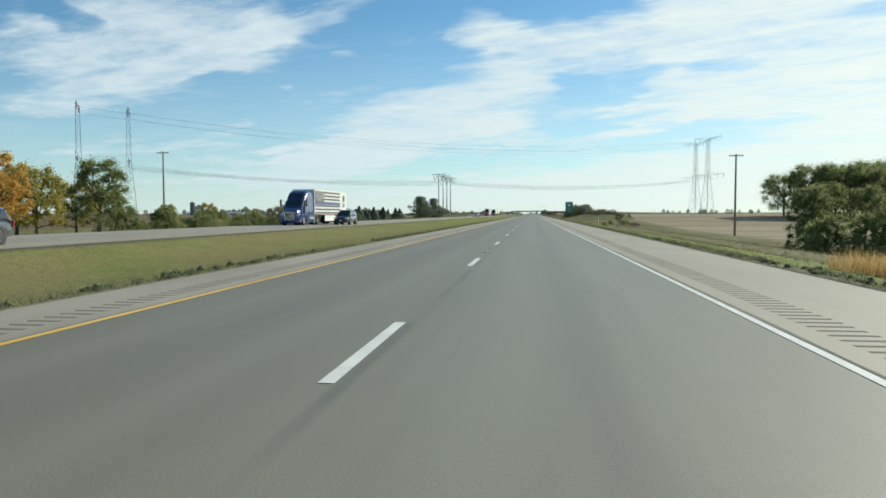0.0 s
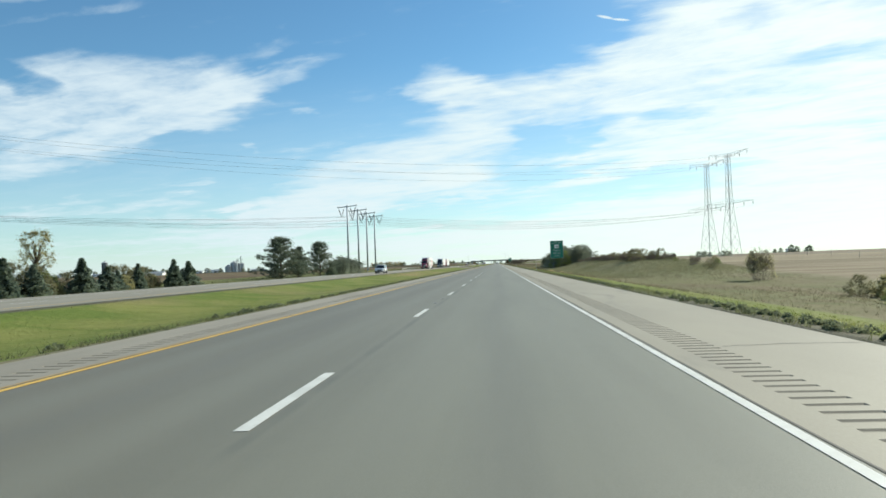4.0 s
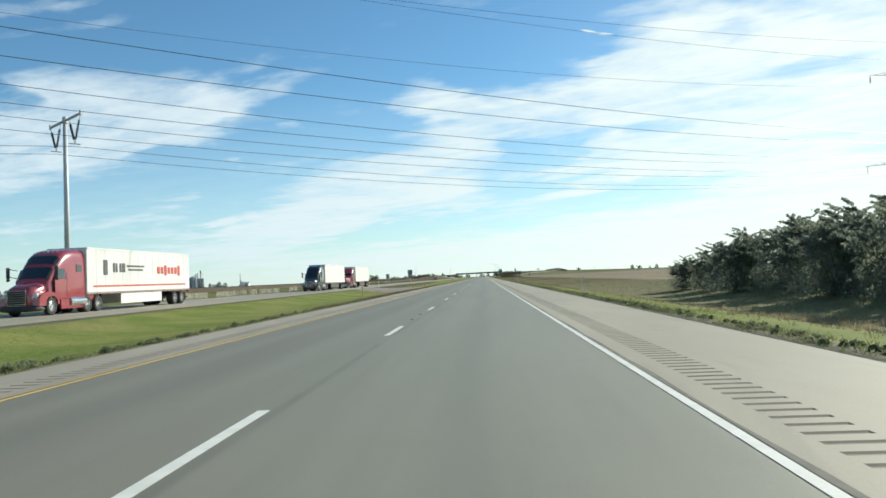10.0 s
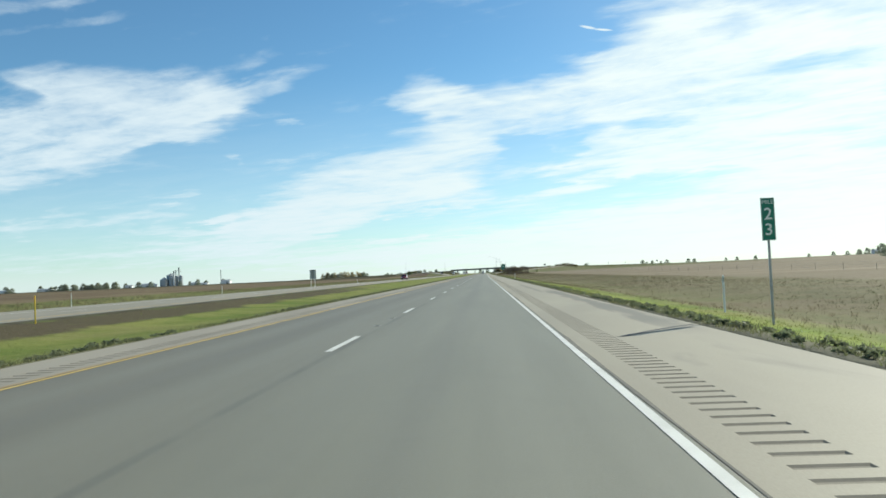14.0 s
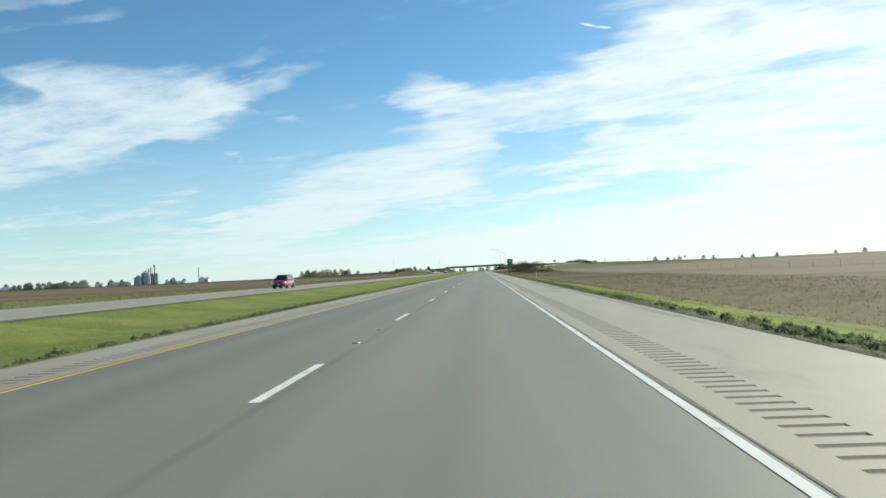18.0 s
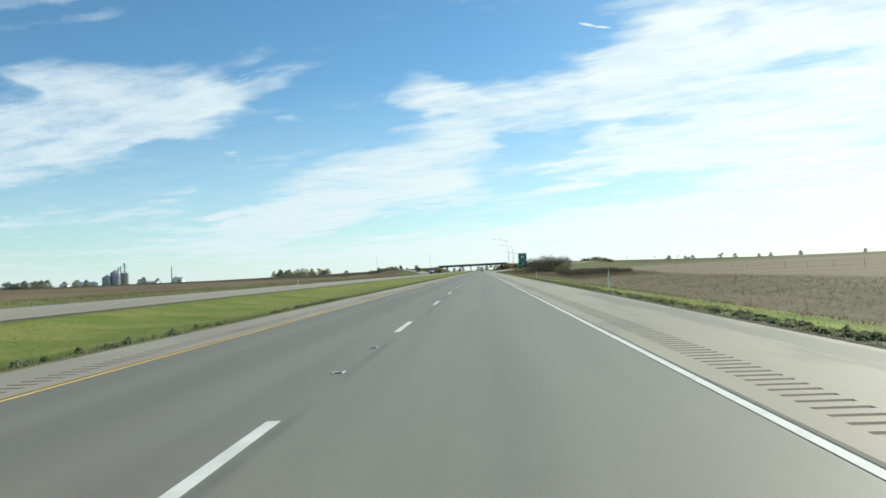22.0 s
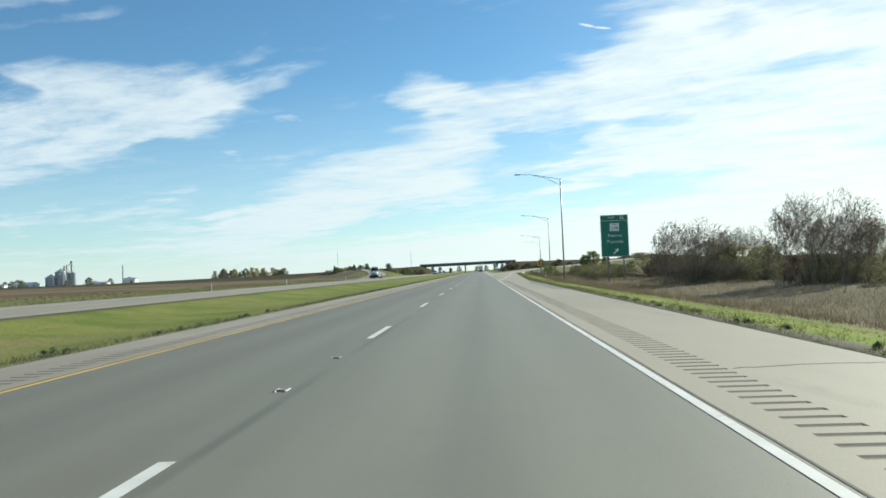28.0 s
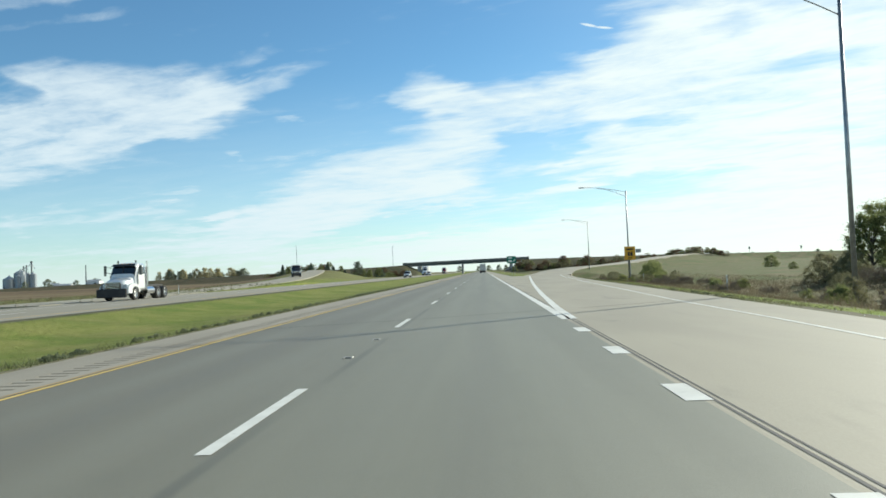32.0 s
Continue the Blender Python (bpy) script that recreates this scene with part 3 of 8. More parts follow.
class Shape:
    """Collects points and faces for one mesh."""

    def __init__(self):
        self.v, self.f, self.k = [], [], []

    def add(self, points, faces, slot=0):
        n = len(self.v)
        self.v += [tuple(p) for p in points]
        self.f += [tuple(i + n for i in f) for f in faces]
        self.k += [slot] * len(faces)
        return self

    def box(self, c, s, slot=0, bevel=0.0, turn=None):
        """A box about c with sizes s; bevel cuts its edges along z-parallel and top faces."""
        hx, hy, hz = s[0] / 2, s[1] / 2, s[2] / 2
        if bevel <= 0:
            pts = [(i * hx, j * hy, k * hz) for i in (-1, 1) for j in (-1, 1) for k in (-1, 1)]
            fac = [(0, 1, 3, 2), (4, 6, 7, 5), (0, 4, 5, 1), (2, 3, 7, 6), (0, 2, 6, 4), (1, 5, 7, 3)]
        else:
            b = min(bevel, hx * 0.49, hy * 0.49, hz * 0.49)
            pts, fac = [], []
            for z, inset in ((-hz, b), (-hz + b, 0), (hz - b, 0), (hz, b)):
                x, y, c2 = hx - inset, hy - inset, b
                pts += [(-x + c2, -y, z), (x - c2, -y, z), (x, -y + c2, z), (x, y - c2, z), (x - c2, y, z), (-x + c2, y, z), (-x, y - c2, z), (-x, -y + c2, z)]
            for r in range(3):
                fac += [(r * 8 + i, r * 8 + (i + 1) % 8, r * 8 + 8 + (i + 1) % 8, r * 8 + 8 + i) for i in range(8)]
            fac += [tuple(range(7, -1, -1)), tuple(range(24, 32))]
        if turn is not None:
            pts = [turn @ Vector(p) for p in pts]
        return self.add([(p[0] + c[0], p[1] + c[1], p[2] + c[2]) for p in pts], fac, slot)

    def tube(self, p0, p1, r0, r1=None, n=8, slot=0, caps=True):
        p0, p1 = Vector(p0), Vector(p1)
        r1 = r0 if r1 is None else r1
        d = (p1 - p0).normalized()
        a = d.orthogonal().normalized()
        b = d.cross(a)
        ring = [(math.cos(2 * math.pi * i / n), math.sin(2 * math.pi * i / n)) for i in range(n)]
        pts = [p0 + r0 * (c * a + s * b) for c, s in ring] + [p1 + r1 * (c * a + s * b) for c, s in ring]
        fac = [(i, (i + 1) % n, n + (i + 1) % n, n + i) for i in range(n)]
        if caps:
            fac += [tuple(range(n - 1, -1, -1)), tuple(range(n, 2 * n))]
        return self.add(pts, fac, slot)

    def path(self, points, r, n=6, slot=0):
        """A bent pipe through the points, in one piece."""
        pts = [Vector(p) for p in points]
        rings = []
        side = (pts[1] - pts[0]).orthogonal().normalized()
        for i, p in enumerate(pts):
            d = (pts[min(i + 1, len(pts) - 1)] - pts[max(i - 1, 0)]).normalized()
            side = (side - d * side.dot(d)).normalized()
            other = d.cross(side)
            rings.append([p + r * (math.cos(2 * math.pi * k / n) * side + math.sin(2 * math.pi * k / n) * other) for k in range(n)])
        return self.loft(rings, slot)

    def loft(self, rings, slot=0, caps=True):
        """Rings of equally many points, joined in order."""
        n = len(rings[0])
        pts = [p for r in rings for p in r]
        fac = [(k * n + i, k * n + (i + 1) % n, (k + 1) * n + (i + 1) % n, (k + 1) * n + i) for k in range(len(rings) - 1) for i in range(n)]
        if caps:
            fac += [tuple(range(n - 1, -1, -1)), tuple(range((len(rings) - 1) * n, len(rings) * n))]
        return self.add(pts, fac, slot)

    def mesh(self, name, materials, smooth=False):
        me = bpy.data.meshes.new(name)
        me.from_pydata(self.v, [], self.f)
        for mt in materials if isinstance(materials, (list, tuple)) else [materials]:
            me.materials.append(mt)
        me.polygons.foreach_set("material_index", self.k)
        if smooth:
            me.polygons.foreach_set("use_smooth", [True] * len(self.f))
        me.update()
        return me


def part(name, shape, material, parent=None, label="", at=None, smooth=False):
    """Links a shape as one mesh object under a thing."""
    ob = new(name, shape.mesh(name, material, smooth) if isinstance(shape, Shape) else shape)
    if parent is not None:
        ob.parent = parent
    if at is not None:
        ob.matrix_basis = at
    return tagged(ob, label=label)


def thing(name, at, label, category, group="", kind=""):
    ob = new(name)
    ob.empty_display_size = 0.3
    ob.matrix_basis = at if isinstance(at, Matrix) else pose(*at)
    return tagged(ob, label=label, category=category, group=group, kind=kind)


# ---- the lie of the land ----
X_YELLOW, X_WHITE, X_LEFT, X_RIGHT = -3.55, 4.08, -5.3, 7.05
ON_NEAR, ON_FAR = -17.5, -29.2
RAMP = [(9.0, 1230, 0.0), (13.0, 1300, 0.0), (17, 1330, 0.08), (22, 1360, 0.4), (30.5, 1392, 0.85), (52, 1445, 1.6), (89, 1530, 4.2), (126, 1606, 6.0)]
LEFT_RAMP = [(-29, 1210, 0.0), (-33, 1270, 0.05), (-42, 1340, 0.8), (-58, 1430, 2.8), (-78, 1520, 4.2), (-100, 1606, 4.7)]
CROSS = [(-900, 0.3), (-300, 1.2), (-160, 3.3), (-60, 5.4), (-35, 6.0), (30, 6.6), (110, 6.1), (200, 4.4), (300, 3.0), (700, 1.6), (1500, 1.2)]
BRIDGE_Y = 1625.0
UNDER = -0.045    # the ground below the pavements


def step(a, b, x):
    q = np.clip((x - a) / (b - a), 0, 1)
    return q * q * (3 - 2 * q)


def along(line, x, y):
    """Distance from a line of (x, y, z) points and the height of the nearest place on it."""
    best, high = np.full(np.shape(x), 1e9), np.zeros(np.shape(x))
    for (x0, y0, z0), (x1, y1, z1) in zip(line, line[1:]):
        q = np.clip(((x - x0) * (x1 - x0) + (y - y0) * (y1 - y0)) / ((x1 - x0) ** 2 + (y1 - y0) ** 2), 0, 1)
        d = np.hypot(x - x0 - q * (x1 - x0), y - y0 - q * (y1 - y0))
        high = np.where(d < best, z0 + q * (z1 - z0), high)
        best = np.minimum(best, d)
    return best, high


def right_edge(y):
    """The right edge of the pavement, which widens into the exit lane."""
    return np.interp(y, [1108, 1150, 1165, 1180, 1200, 1218, 1230, 1248, 1262, 1282, 1302], [7.05, 8.6, 9.1, 9.6, 10.5, 11.2, 11.7, 12.5, 13.3, 14.9, 16.8])


def height(x, y):
    x, y = np.broadcast_arrays(np.asarray(x, float), np.asarray(y, float))
    # right of the road: verge, ditch, bank, field
    s = x - np.minimum(right_edge(y), 12.0)
    field = np.interp(y, [-100, 150, 225, 265, 330, 360, 450, 520, 900, 1400, 4000], [-2.3, -2.2, -0.8, 0.9, 0.9, 0.1, -0.5, -0.6, -0.6, -0.4, 0])
    zr = -0.10 * np.clip(s, 0, 7) - 0.25 * step(3, 8, s)
    zr = zr + (field - zr) * step(9, 19, s)
    zr = zr + 0.0045 * np.clip(x - 60, 0, 900) * step(300, 700, y) + 0.004 * np.clip(x - 60, 0, 600)
    # median
    q = np.clip((x - ON_NEAR) / (X_LEFT - ON_NEAR), 0, 1)
    zm = -0.55 * np.sin(np.pi * q) ** 1.2
    # left of the oncoming road
    s = ON_FAR - x
    zl = -0.12 * np.clip(s, 0, 8) + (0.4 + np.interp(y, [100, 300, 400, 450, 600], [-0.4, 0.0, 0.5, 0.7, 0.2])) * step(8, 24, s)
    z = np.where(x > X_RIGHT, zr, np.where(x > X_LEFT, 0, np.where(x > ON_NEAR, zm, np.where(x > ON_FAR, 0, zl))))
    # the crossing road's bank and the ramps
    bank = np.interp(x, [c[0] for c in CROSS], [c[1] for c in CROSS]) - np.clip(np.abs(y - BRIDGE_Y) - 9, 0, 1e9) / 3.0
    out = np.minimum(np.clip((x - 17) / 2.0, -99, 99), 99) * (x > -9) + np.clip((-35 - x) / 2.0, -99, 99) * (x <= -9)
    z = np.where((x > 15) | (x < -33), np.maximum(z, np.minimum(bank, out + 1.0)), z)
    for line in (RAMP, LEFT_RAMP):
        d, high = along(line, x, y)
        ridge = high - np.clip(d - 7.5, 0, 1e9) / 4.0
        z = np.where(((x > right_edge(np.minimum(y, 1262)) - 1) if line is RAMP else (x < ON_FAR)) & (high > 0.04), np.maximum(z, ridge), z)
    under = ((x > X_LEFT) & (x < X_RIGHT)) | ((x > ON_NEAR) & (x < ON_FAR + 0)) | ((x < ON_NEAR) & (x > ON_FAR)) | ((x >= X_RIGHT) & (x < right_edge(y)) & (y < 1300))
    return np.where(under, UNDER, z)


def ground_at(x, y):
    return float(height(x, y))


def sheet_mesh(name, xs, ys, material, zfun):
    """A grid over the lines xs and ys."""
    gx, gy = np.meshgrid(xs, ys)
    co = np.stack([gx, gy, zfun(gx, gy)], -1).reshape(-1, 3)
    nx, ny = len(xs), len(ys)
    i = (np.arange(ny - 1)[:, None] * nx + np.arange(nx - 1)[None, :]).ravel()
    quads = np.stack([i, i + 1, i + nx + 1, i + nx], -1)
    return raw_mesh(name, co, quads, material)


def raw_mesh(name, co, faces, material, smooth=False):
    """A mesh from arrays; all faces have the same number of corners."""
    me = bpy.data.meshes.new(name)
    k = faces.shape[1]
    me.vertices.add(len(co))
    me.vertices.foreach_set("co", np.asarray(co, np.float32).ravel())
    me.loops.add(faces.size)
    me.loops.foreach_set("vertex_index", np.asarray(faces, np.int32).ravel())
    me.polygons.add(len(faces))
    me.polygons.foreach_set("loop_start", np.arange(0, faces.size, k, dtype=np.int32))
    if smooth:
        me.polygons.foreach_set("use_smooth", np.ones(len(faces), bool))
    me.materials.append(material)
    me.update(calc_edges=True)
    me.validate()
    return me


near = [X_RIGHT, X_LEFT, ON_NEAR, ON_FAR]
xs = sorted(set([-4800, -3500, -2500, -1800, -1300, -900, -650, -450, -320, -240, -180, -140, -110, -90, -75, -65]
                + list(np.arange(-58, -29.5, 2.0)) + [-29.22, -29.18] + list(np.arange(-16.5, -5.4, 1.2)) + [-17.52, -17.48, -5.32, -5.28]
                + [7.03, 7.07] + list(np.arange(7.8, 40, 1.3)) + [44, 50, 58, 68, 80, 95, 115, 140, 170, 210, 260, 330, 420, 560, 750, 1000, 1400, 2000, 3000, 4800]))
ys = sorted(set([-400, -200, -100] + list(np.arange(-40, 1110, 8.0)) + list(np.arange(1110, 1320, 3.0)) + list(np.arange(1320, 1760, 8.0)) + [1800, 1900, 2050, 2250, 2500, 2900, 3400, 4000, 4900]))
tagged(new("ground", sheet_mesh("ground", xs, ys, LAND, height)), "flat farmland with mown green verges and brown harvested fields", "ground", kind="structure")


def slab(name, xl, xr, ys, material, top=0.0, thick=0.4):
    """A strip of pavement between two edges, each a number or a function of y, with its sides."""
    s = Shape()
    l = [(float(xl(y)) if callable(xl) else xl) for y in ys]
    r = [(float(xr(y)) if callable(xr) else xr) for y in ys]
    t = [(float(top(y)) if callable(top) else top) for y in ys]
    n = len(ys)
    pts = [(l[i], ys[i], t[i] - thick) for i in range(n)] + [(l[i], ys[i], t[i]) for i in range(n)] + [(r[i], ys[i], t[i]) for i in range(n)] + [(r[i], ys[i], t[i] - thick) for i in range(n)]
    fac = [(k * n + i, k * n + i + 1, (k + 1) * n + i + 1, (k + 1) * n + i) for k in range(3) for i in range(n - 1)]
    s.add(pts, [f[::-1] for f in fac])
    return tagged(new(name, s.mesh(name, material)), kind="structure")


GROOVE_L, GROOVE_R = 4.52, 5.02
END = 4600.0
Y0 = -60.0
steps = list(np.arange(Y0, 1700, 20.0)) + [2000, 2600, 3500, END]
road = slab("road", X_LEFT + 1.62, X_WHITE + 0.085, steps, ASPHALT)
tagged(road, "worn grey asphalt carriageway with two lanes", "road")
inner = slab("pavement", X_LEFT, -4.42, steps, INNER)
tagged(inner, "narrow asphalt shoulder beside the median", "shoulder")
inner_b = slab("pavement", -3.96, X_LEFT + 1.62, steps, INNER)
tagged(inner_b, "narrow strip of asphalt beside the yellow line", "shoulder")
outer_a = slab("pavement", X_WHITE + 0.085, GROOVE_L, steps, SHOULDER)
tagged(outer_a, "narrow strip of pale concrete beside the white line", "shoulder")
exit_steps = [Y0] + list(np.arange(0, 1100, 25.0)) + list(np.arange(1108, 1301, 3.0))
outer = slab("pavement", GROOVE_R, right_edge, exit_steps, SHOULDER)
tagged(outer, "wide pale concrete shoulder widening into an exit lane", "shoulder")
oncoming = slab("road", ON_FAR, ON_NEAR, steps, ONCOMING)
tagged(oncoming, "pale worn oncoming carriageway beyond the median", "road")


# rumble strips: a band of milled grooves across each shoulder
def groove_band(x0, x1, first, count, pitch=0.305):
    s = Shape()
    wide = 0.11
    for i in range(count):
        y = first + i * pitch
        a, b, e = y + (pitch - wide) / 2, y + (pitch + wide) / 2, y + pitch
        s.add([(x0, y, 0), (x1, y, 0), (x1, a, 0), (x0, a, 0)], [(0, 1, 2, 3)])
        s.add([(x0, b, 0), (x1, b, 0), (x1, e, 0), (x0, e, 0)], [(0, 1, 2, 3)])
        c, d = a + 0.035, b - 0.035
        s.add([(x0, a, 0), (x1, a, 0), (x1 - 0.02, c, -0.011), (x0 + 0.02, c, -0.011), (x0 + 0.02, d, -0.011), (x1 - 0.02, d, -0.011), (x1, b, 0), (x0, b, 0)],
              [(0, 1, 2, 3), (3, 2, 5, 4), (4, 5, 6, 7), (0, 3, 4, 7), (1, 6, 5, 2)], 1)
    return s


def rumble(parent, x0, x1, y0, y1, base):
    pitch = 0.305
    total = int((y1 - y0) / pitch)
    singles = 300
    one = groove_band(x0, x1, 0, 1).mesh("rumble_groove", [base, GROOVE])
    first = int((20 - y0) / pitch)
    for i in range(first, first + singles):
        part("rumble_groove", one, None, parent, at=pose(0, y0 + i * pitch, 0))
    for a, n in ((0, first), (first + singles, total - first - singles)):
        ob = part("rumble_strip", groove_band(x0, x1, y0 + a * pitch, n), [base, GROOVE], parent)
        tagged(ob, "milled rumble grooves across the shoulder", kind="stuff")


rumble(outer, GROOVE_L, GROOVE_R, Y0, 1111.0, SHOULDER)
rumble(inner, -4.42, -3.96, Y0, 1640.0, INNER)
tail = slab("pavement", GROOVE_L, GROOVE_R, [1110.95, 1180, 1262, END], SHOULDER)
tagged(tail, "strip of pale concrete in the exit lane", "shoulder")
beyond = slab("pavement", GROOVE_R, 7.0, [1300, 1640, END], SHOULDER)
tagged(beyond, "pale concrete shoulder beyond the exit", "shoulder")

# painted lines


def stripe(shape, points, width, z=0.005):
    """A painted stripe along points (x, y)."""
    v, f = [], []
    for i, (x, y) in enumerate(points):
        a = Vector(points[max(i - 1, 0)])
        b = Vector(points[min(i + 1, len(points) - 1)])
        d = (b - a).normalized()
        v += [(x - d.y * width / 2, y + d.x * width / 2, z), (x + d.y * width / 2, y - d.x * width / 2, z)]
        if i:
            f.append((2 * i - 2, 2 * i - 1, 2 * i + 1, 2 * i))
    return shape.add(v, f)


def lin(a, b, n):
    return [(a[0] + (b[0] - a[0]) * i / n, a[1] + (b[1] - a[1]) * i / n) for i in range(n + 1)]


part("edge_line", stripe(Shape(), lin((X_WHITE, Y0), (X_WHITE, 1113), 40) + [(4.5, 1118), (5.5, 1134), (6.2, 1148), (6.9, 1160), (7.9, 1178), (8.45, 1190), (8.75, 1200), (9.55, 1215), (10.45, 1234), (11.5, 1250), (13.0, 1275), (14.9, 1296)], 0.10), WHITE_LINE, road, "solid white edge line")
part("edge_line", stripe(Shape(), lin((X_YELLOW, Y0), (X_YELLOW, 182), 8), 0.11), YELLOW_LINE, road, "solid yellow edge line")
part("edge_line", stripe(Shape(), lin((X_YELLOW, 182.3), (X_YELLOW, END), 60), 0.075), PALE_YELLOW, road, "thin pale yellow edge line")
part("old_edge_line", stripe(Shape(), lin((X_YELLOW - 0.135, 100), (X_YELLOW - 0.135, END), 60), 0.055), OLD_YELLOW, road, "thin worn older yellow edge line")
part("gore_line", stripe(Shape(), lin((X_WHITE + 0.08, 1192.5), (X_WHITE, 1560), 20), 0.24), WHITE_LINE, road, "solid white gore line")
part("gore_line", stripe(Shape(), [(4.32, 1192.6), (4.45, 1198), (5.0, 1211), (5.7, 1225), (6.55, 1241), (8.1, 1268), (9.9, 1298)], 0.24), WHITE_LINE, outer, "solid white gore line")
part("edge_line", stripe(Shape(), lin((-18.8, Y0), (-18.8, END), 60), 0.13), YELLOW_LINE, oncoming, "solid yellow edge line")
part("edge_line", stripe(Shape(), lin((-26.05, Y0), (-26.05, END), 60), 0.13), WHITE_LINE, oncoming, "solid white edge line")
dash_mesh = stripe(Shape(), [(0, -3.048), (0, -1.5), (0, 0)], 0.13).mesh("lane_dash", [WHITE_LINE])
for k in range(-4, 175):
    part("lane_dash", dash_mesh, None, road, at=pose(0, 12.192 * k, 0))
for k in range(-4, 130):
    part("lane_dash", dash_mesh, None, oncoming, at=pose(-22.4, 12.192 * k + 5, 0))
short_mesh = stripe(Shape(), [(0, -0.5), (0, 0.5)], 0.26).mesh("exit_dash", [WHITE_LINE])
for k in range(20):
    part("exit_dash", short_mesh, None, road, at=pose(X_WHITE + 0.04, 1116.4 + 3.84 * k, 0))

# ---- plants ----
rng = np.random.default_rng(7)


def leaves(points, size, flat=0.5, aspect=1.6):
    """One small four-cornered leaf at each point, turned at random; returns corners and faces."""
    n = len(points)
    d = rng.normal(size=(n, 3))
    d[:, 2] *= flat
    d /= np.linalg.norm(d, axis=1)[:, None]
    e = rng.normal(size=(n, 3))
    e -= (e * d).sum(1)[:, None] * d
    e /= np.linalg.norm(e, axis=1)[:, None]
    s = size * rng.uniform(0.6, 1.4, n)[:, None]
    a, b = d * s * aspect * 0.5, e * s * 0.5
    co = np.stack([points - a, points + b * 0.8, points + a, points - b * 0.8], 1).reshape(-1, 3)
    return co, np.arange(4 * n).reshape(n, 4)


def clumps(centres, radii, per, squash=0.7):
    pts = []
    for c, r in zip(centres, radii):
        q = rng.normal(size=(per, 3))
        q /= np.linalg.norm(q, axis=1)[:, None]
        q *= (r * np.minimum(np.abs(rng.normal(scale=0.62, size=per)), 1.5))[:, None]
        q[:, 2] *= squash
        pts.append(np.asarray(c) + q)
    return np.concatenate(pts)


def broadleaf(name, tall, wide, leaf, label, count=46, per=75, size=0.22, low=0.18, category="tree"):
    """A round-headed tree: trunk and limbs, and a crown of leaf clumps with gaps."""
    tree = thing(name, (0, 0, 0), label, category)
    wood = Shape()
    if low > 0.1:
        wood.tube((0, 0, -0.3), (0.05 * wide, 0, tall * 0.45), tall * 0.022 + 0.04, tall * 0.012 + 0.02, 8)
    centres, radii = [], []
    count = int(count * 2.4)
    for i in range(count):
        a = rng.uniform(0, 2 * math.pi)
        h = low + (1 - low) * rng.uniform(0, 1) ** (0.8 if low > 0.1 else 1.25)
        out = wide * 0.5 * (math.sqrt(max(0.05, 1 - ((h - 0.55) / 0.55) ** 2)) if low > 0.1 else math.sqrt(max(0.04, 1 - h ** 2))) * rng.uniform(0.3, 1.0) ** 0.7
        c = (math.cos(a) * out, math.sin(a) * out, h * tall * 0.93)
        centres.append(c)
        radii.append(wide * rng.uniform(0.06, 0.14))
        if i % 5 == 0:
            wood.tube((0, 0, tall * min(0.42, h * 0.6) if low > 0.1 else -0.1), c, (tall * 0.008 + 0.015) if low > 0.1 else 0.018, 0.010, 5)
    part("trunk", wood, BARK, tree)
    co, fa = leaves(clumps(centres, radii, int(per * 1.7), 0.9), size * 0.6)
    part("crown", raw_mesh("crown", co, fa, leaf), None, tree)
    return tree


def conifer(name, tall, wide, leaf, label, rows=16, ragged=0.25):
    """A cone-shaped evergreen of drooping sprays."""
    tree = thing(name, (0, 0, 0), label, "tree")
    part("trunk", Shape().tube((0, 0, -0.3), (0, 0, tall * 0.95), tall * 0.02 + 0.03, 0.015, 7), BARK, tree)
    pts = []
    for i in range(rows):
        h = 0.05 + 0.92 * i / (rows - 1)
        reach = wide * 0.5 * (1 - h) ** 0.95 + 0.07
        for j in range(int(7 + 9 * (1 - h))):
            a = rng.uniform(0, 2 * math.pi)
            length = reach * rng.uniform(1 - 2 * ragged, 1 + ragged)
            q = rng.uniform(0.15, 1, 46)
            line = np.stack([np.cos(a) * q * length, np.sin(a) * q * length, h * tall + (0.10 - 0.22 * q) * length], 1)
            pts.append(line + rng.normal(scale=(0.07 * wide * 0.5) * (1.1 - h) + 0.02, size=line.shape))
    co, fa = leaves(np.concatenate(pts), 0.15, 0.6, 2.2)
    part("crown", raw_mesh("crown", co, fa, leaf), None, tree)
    return tree


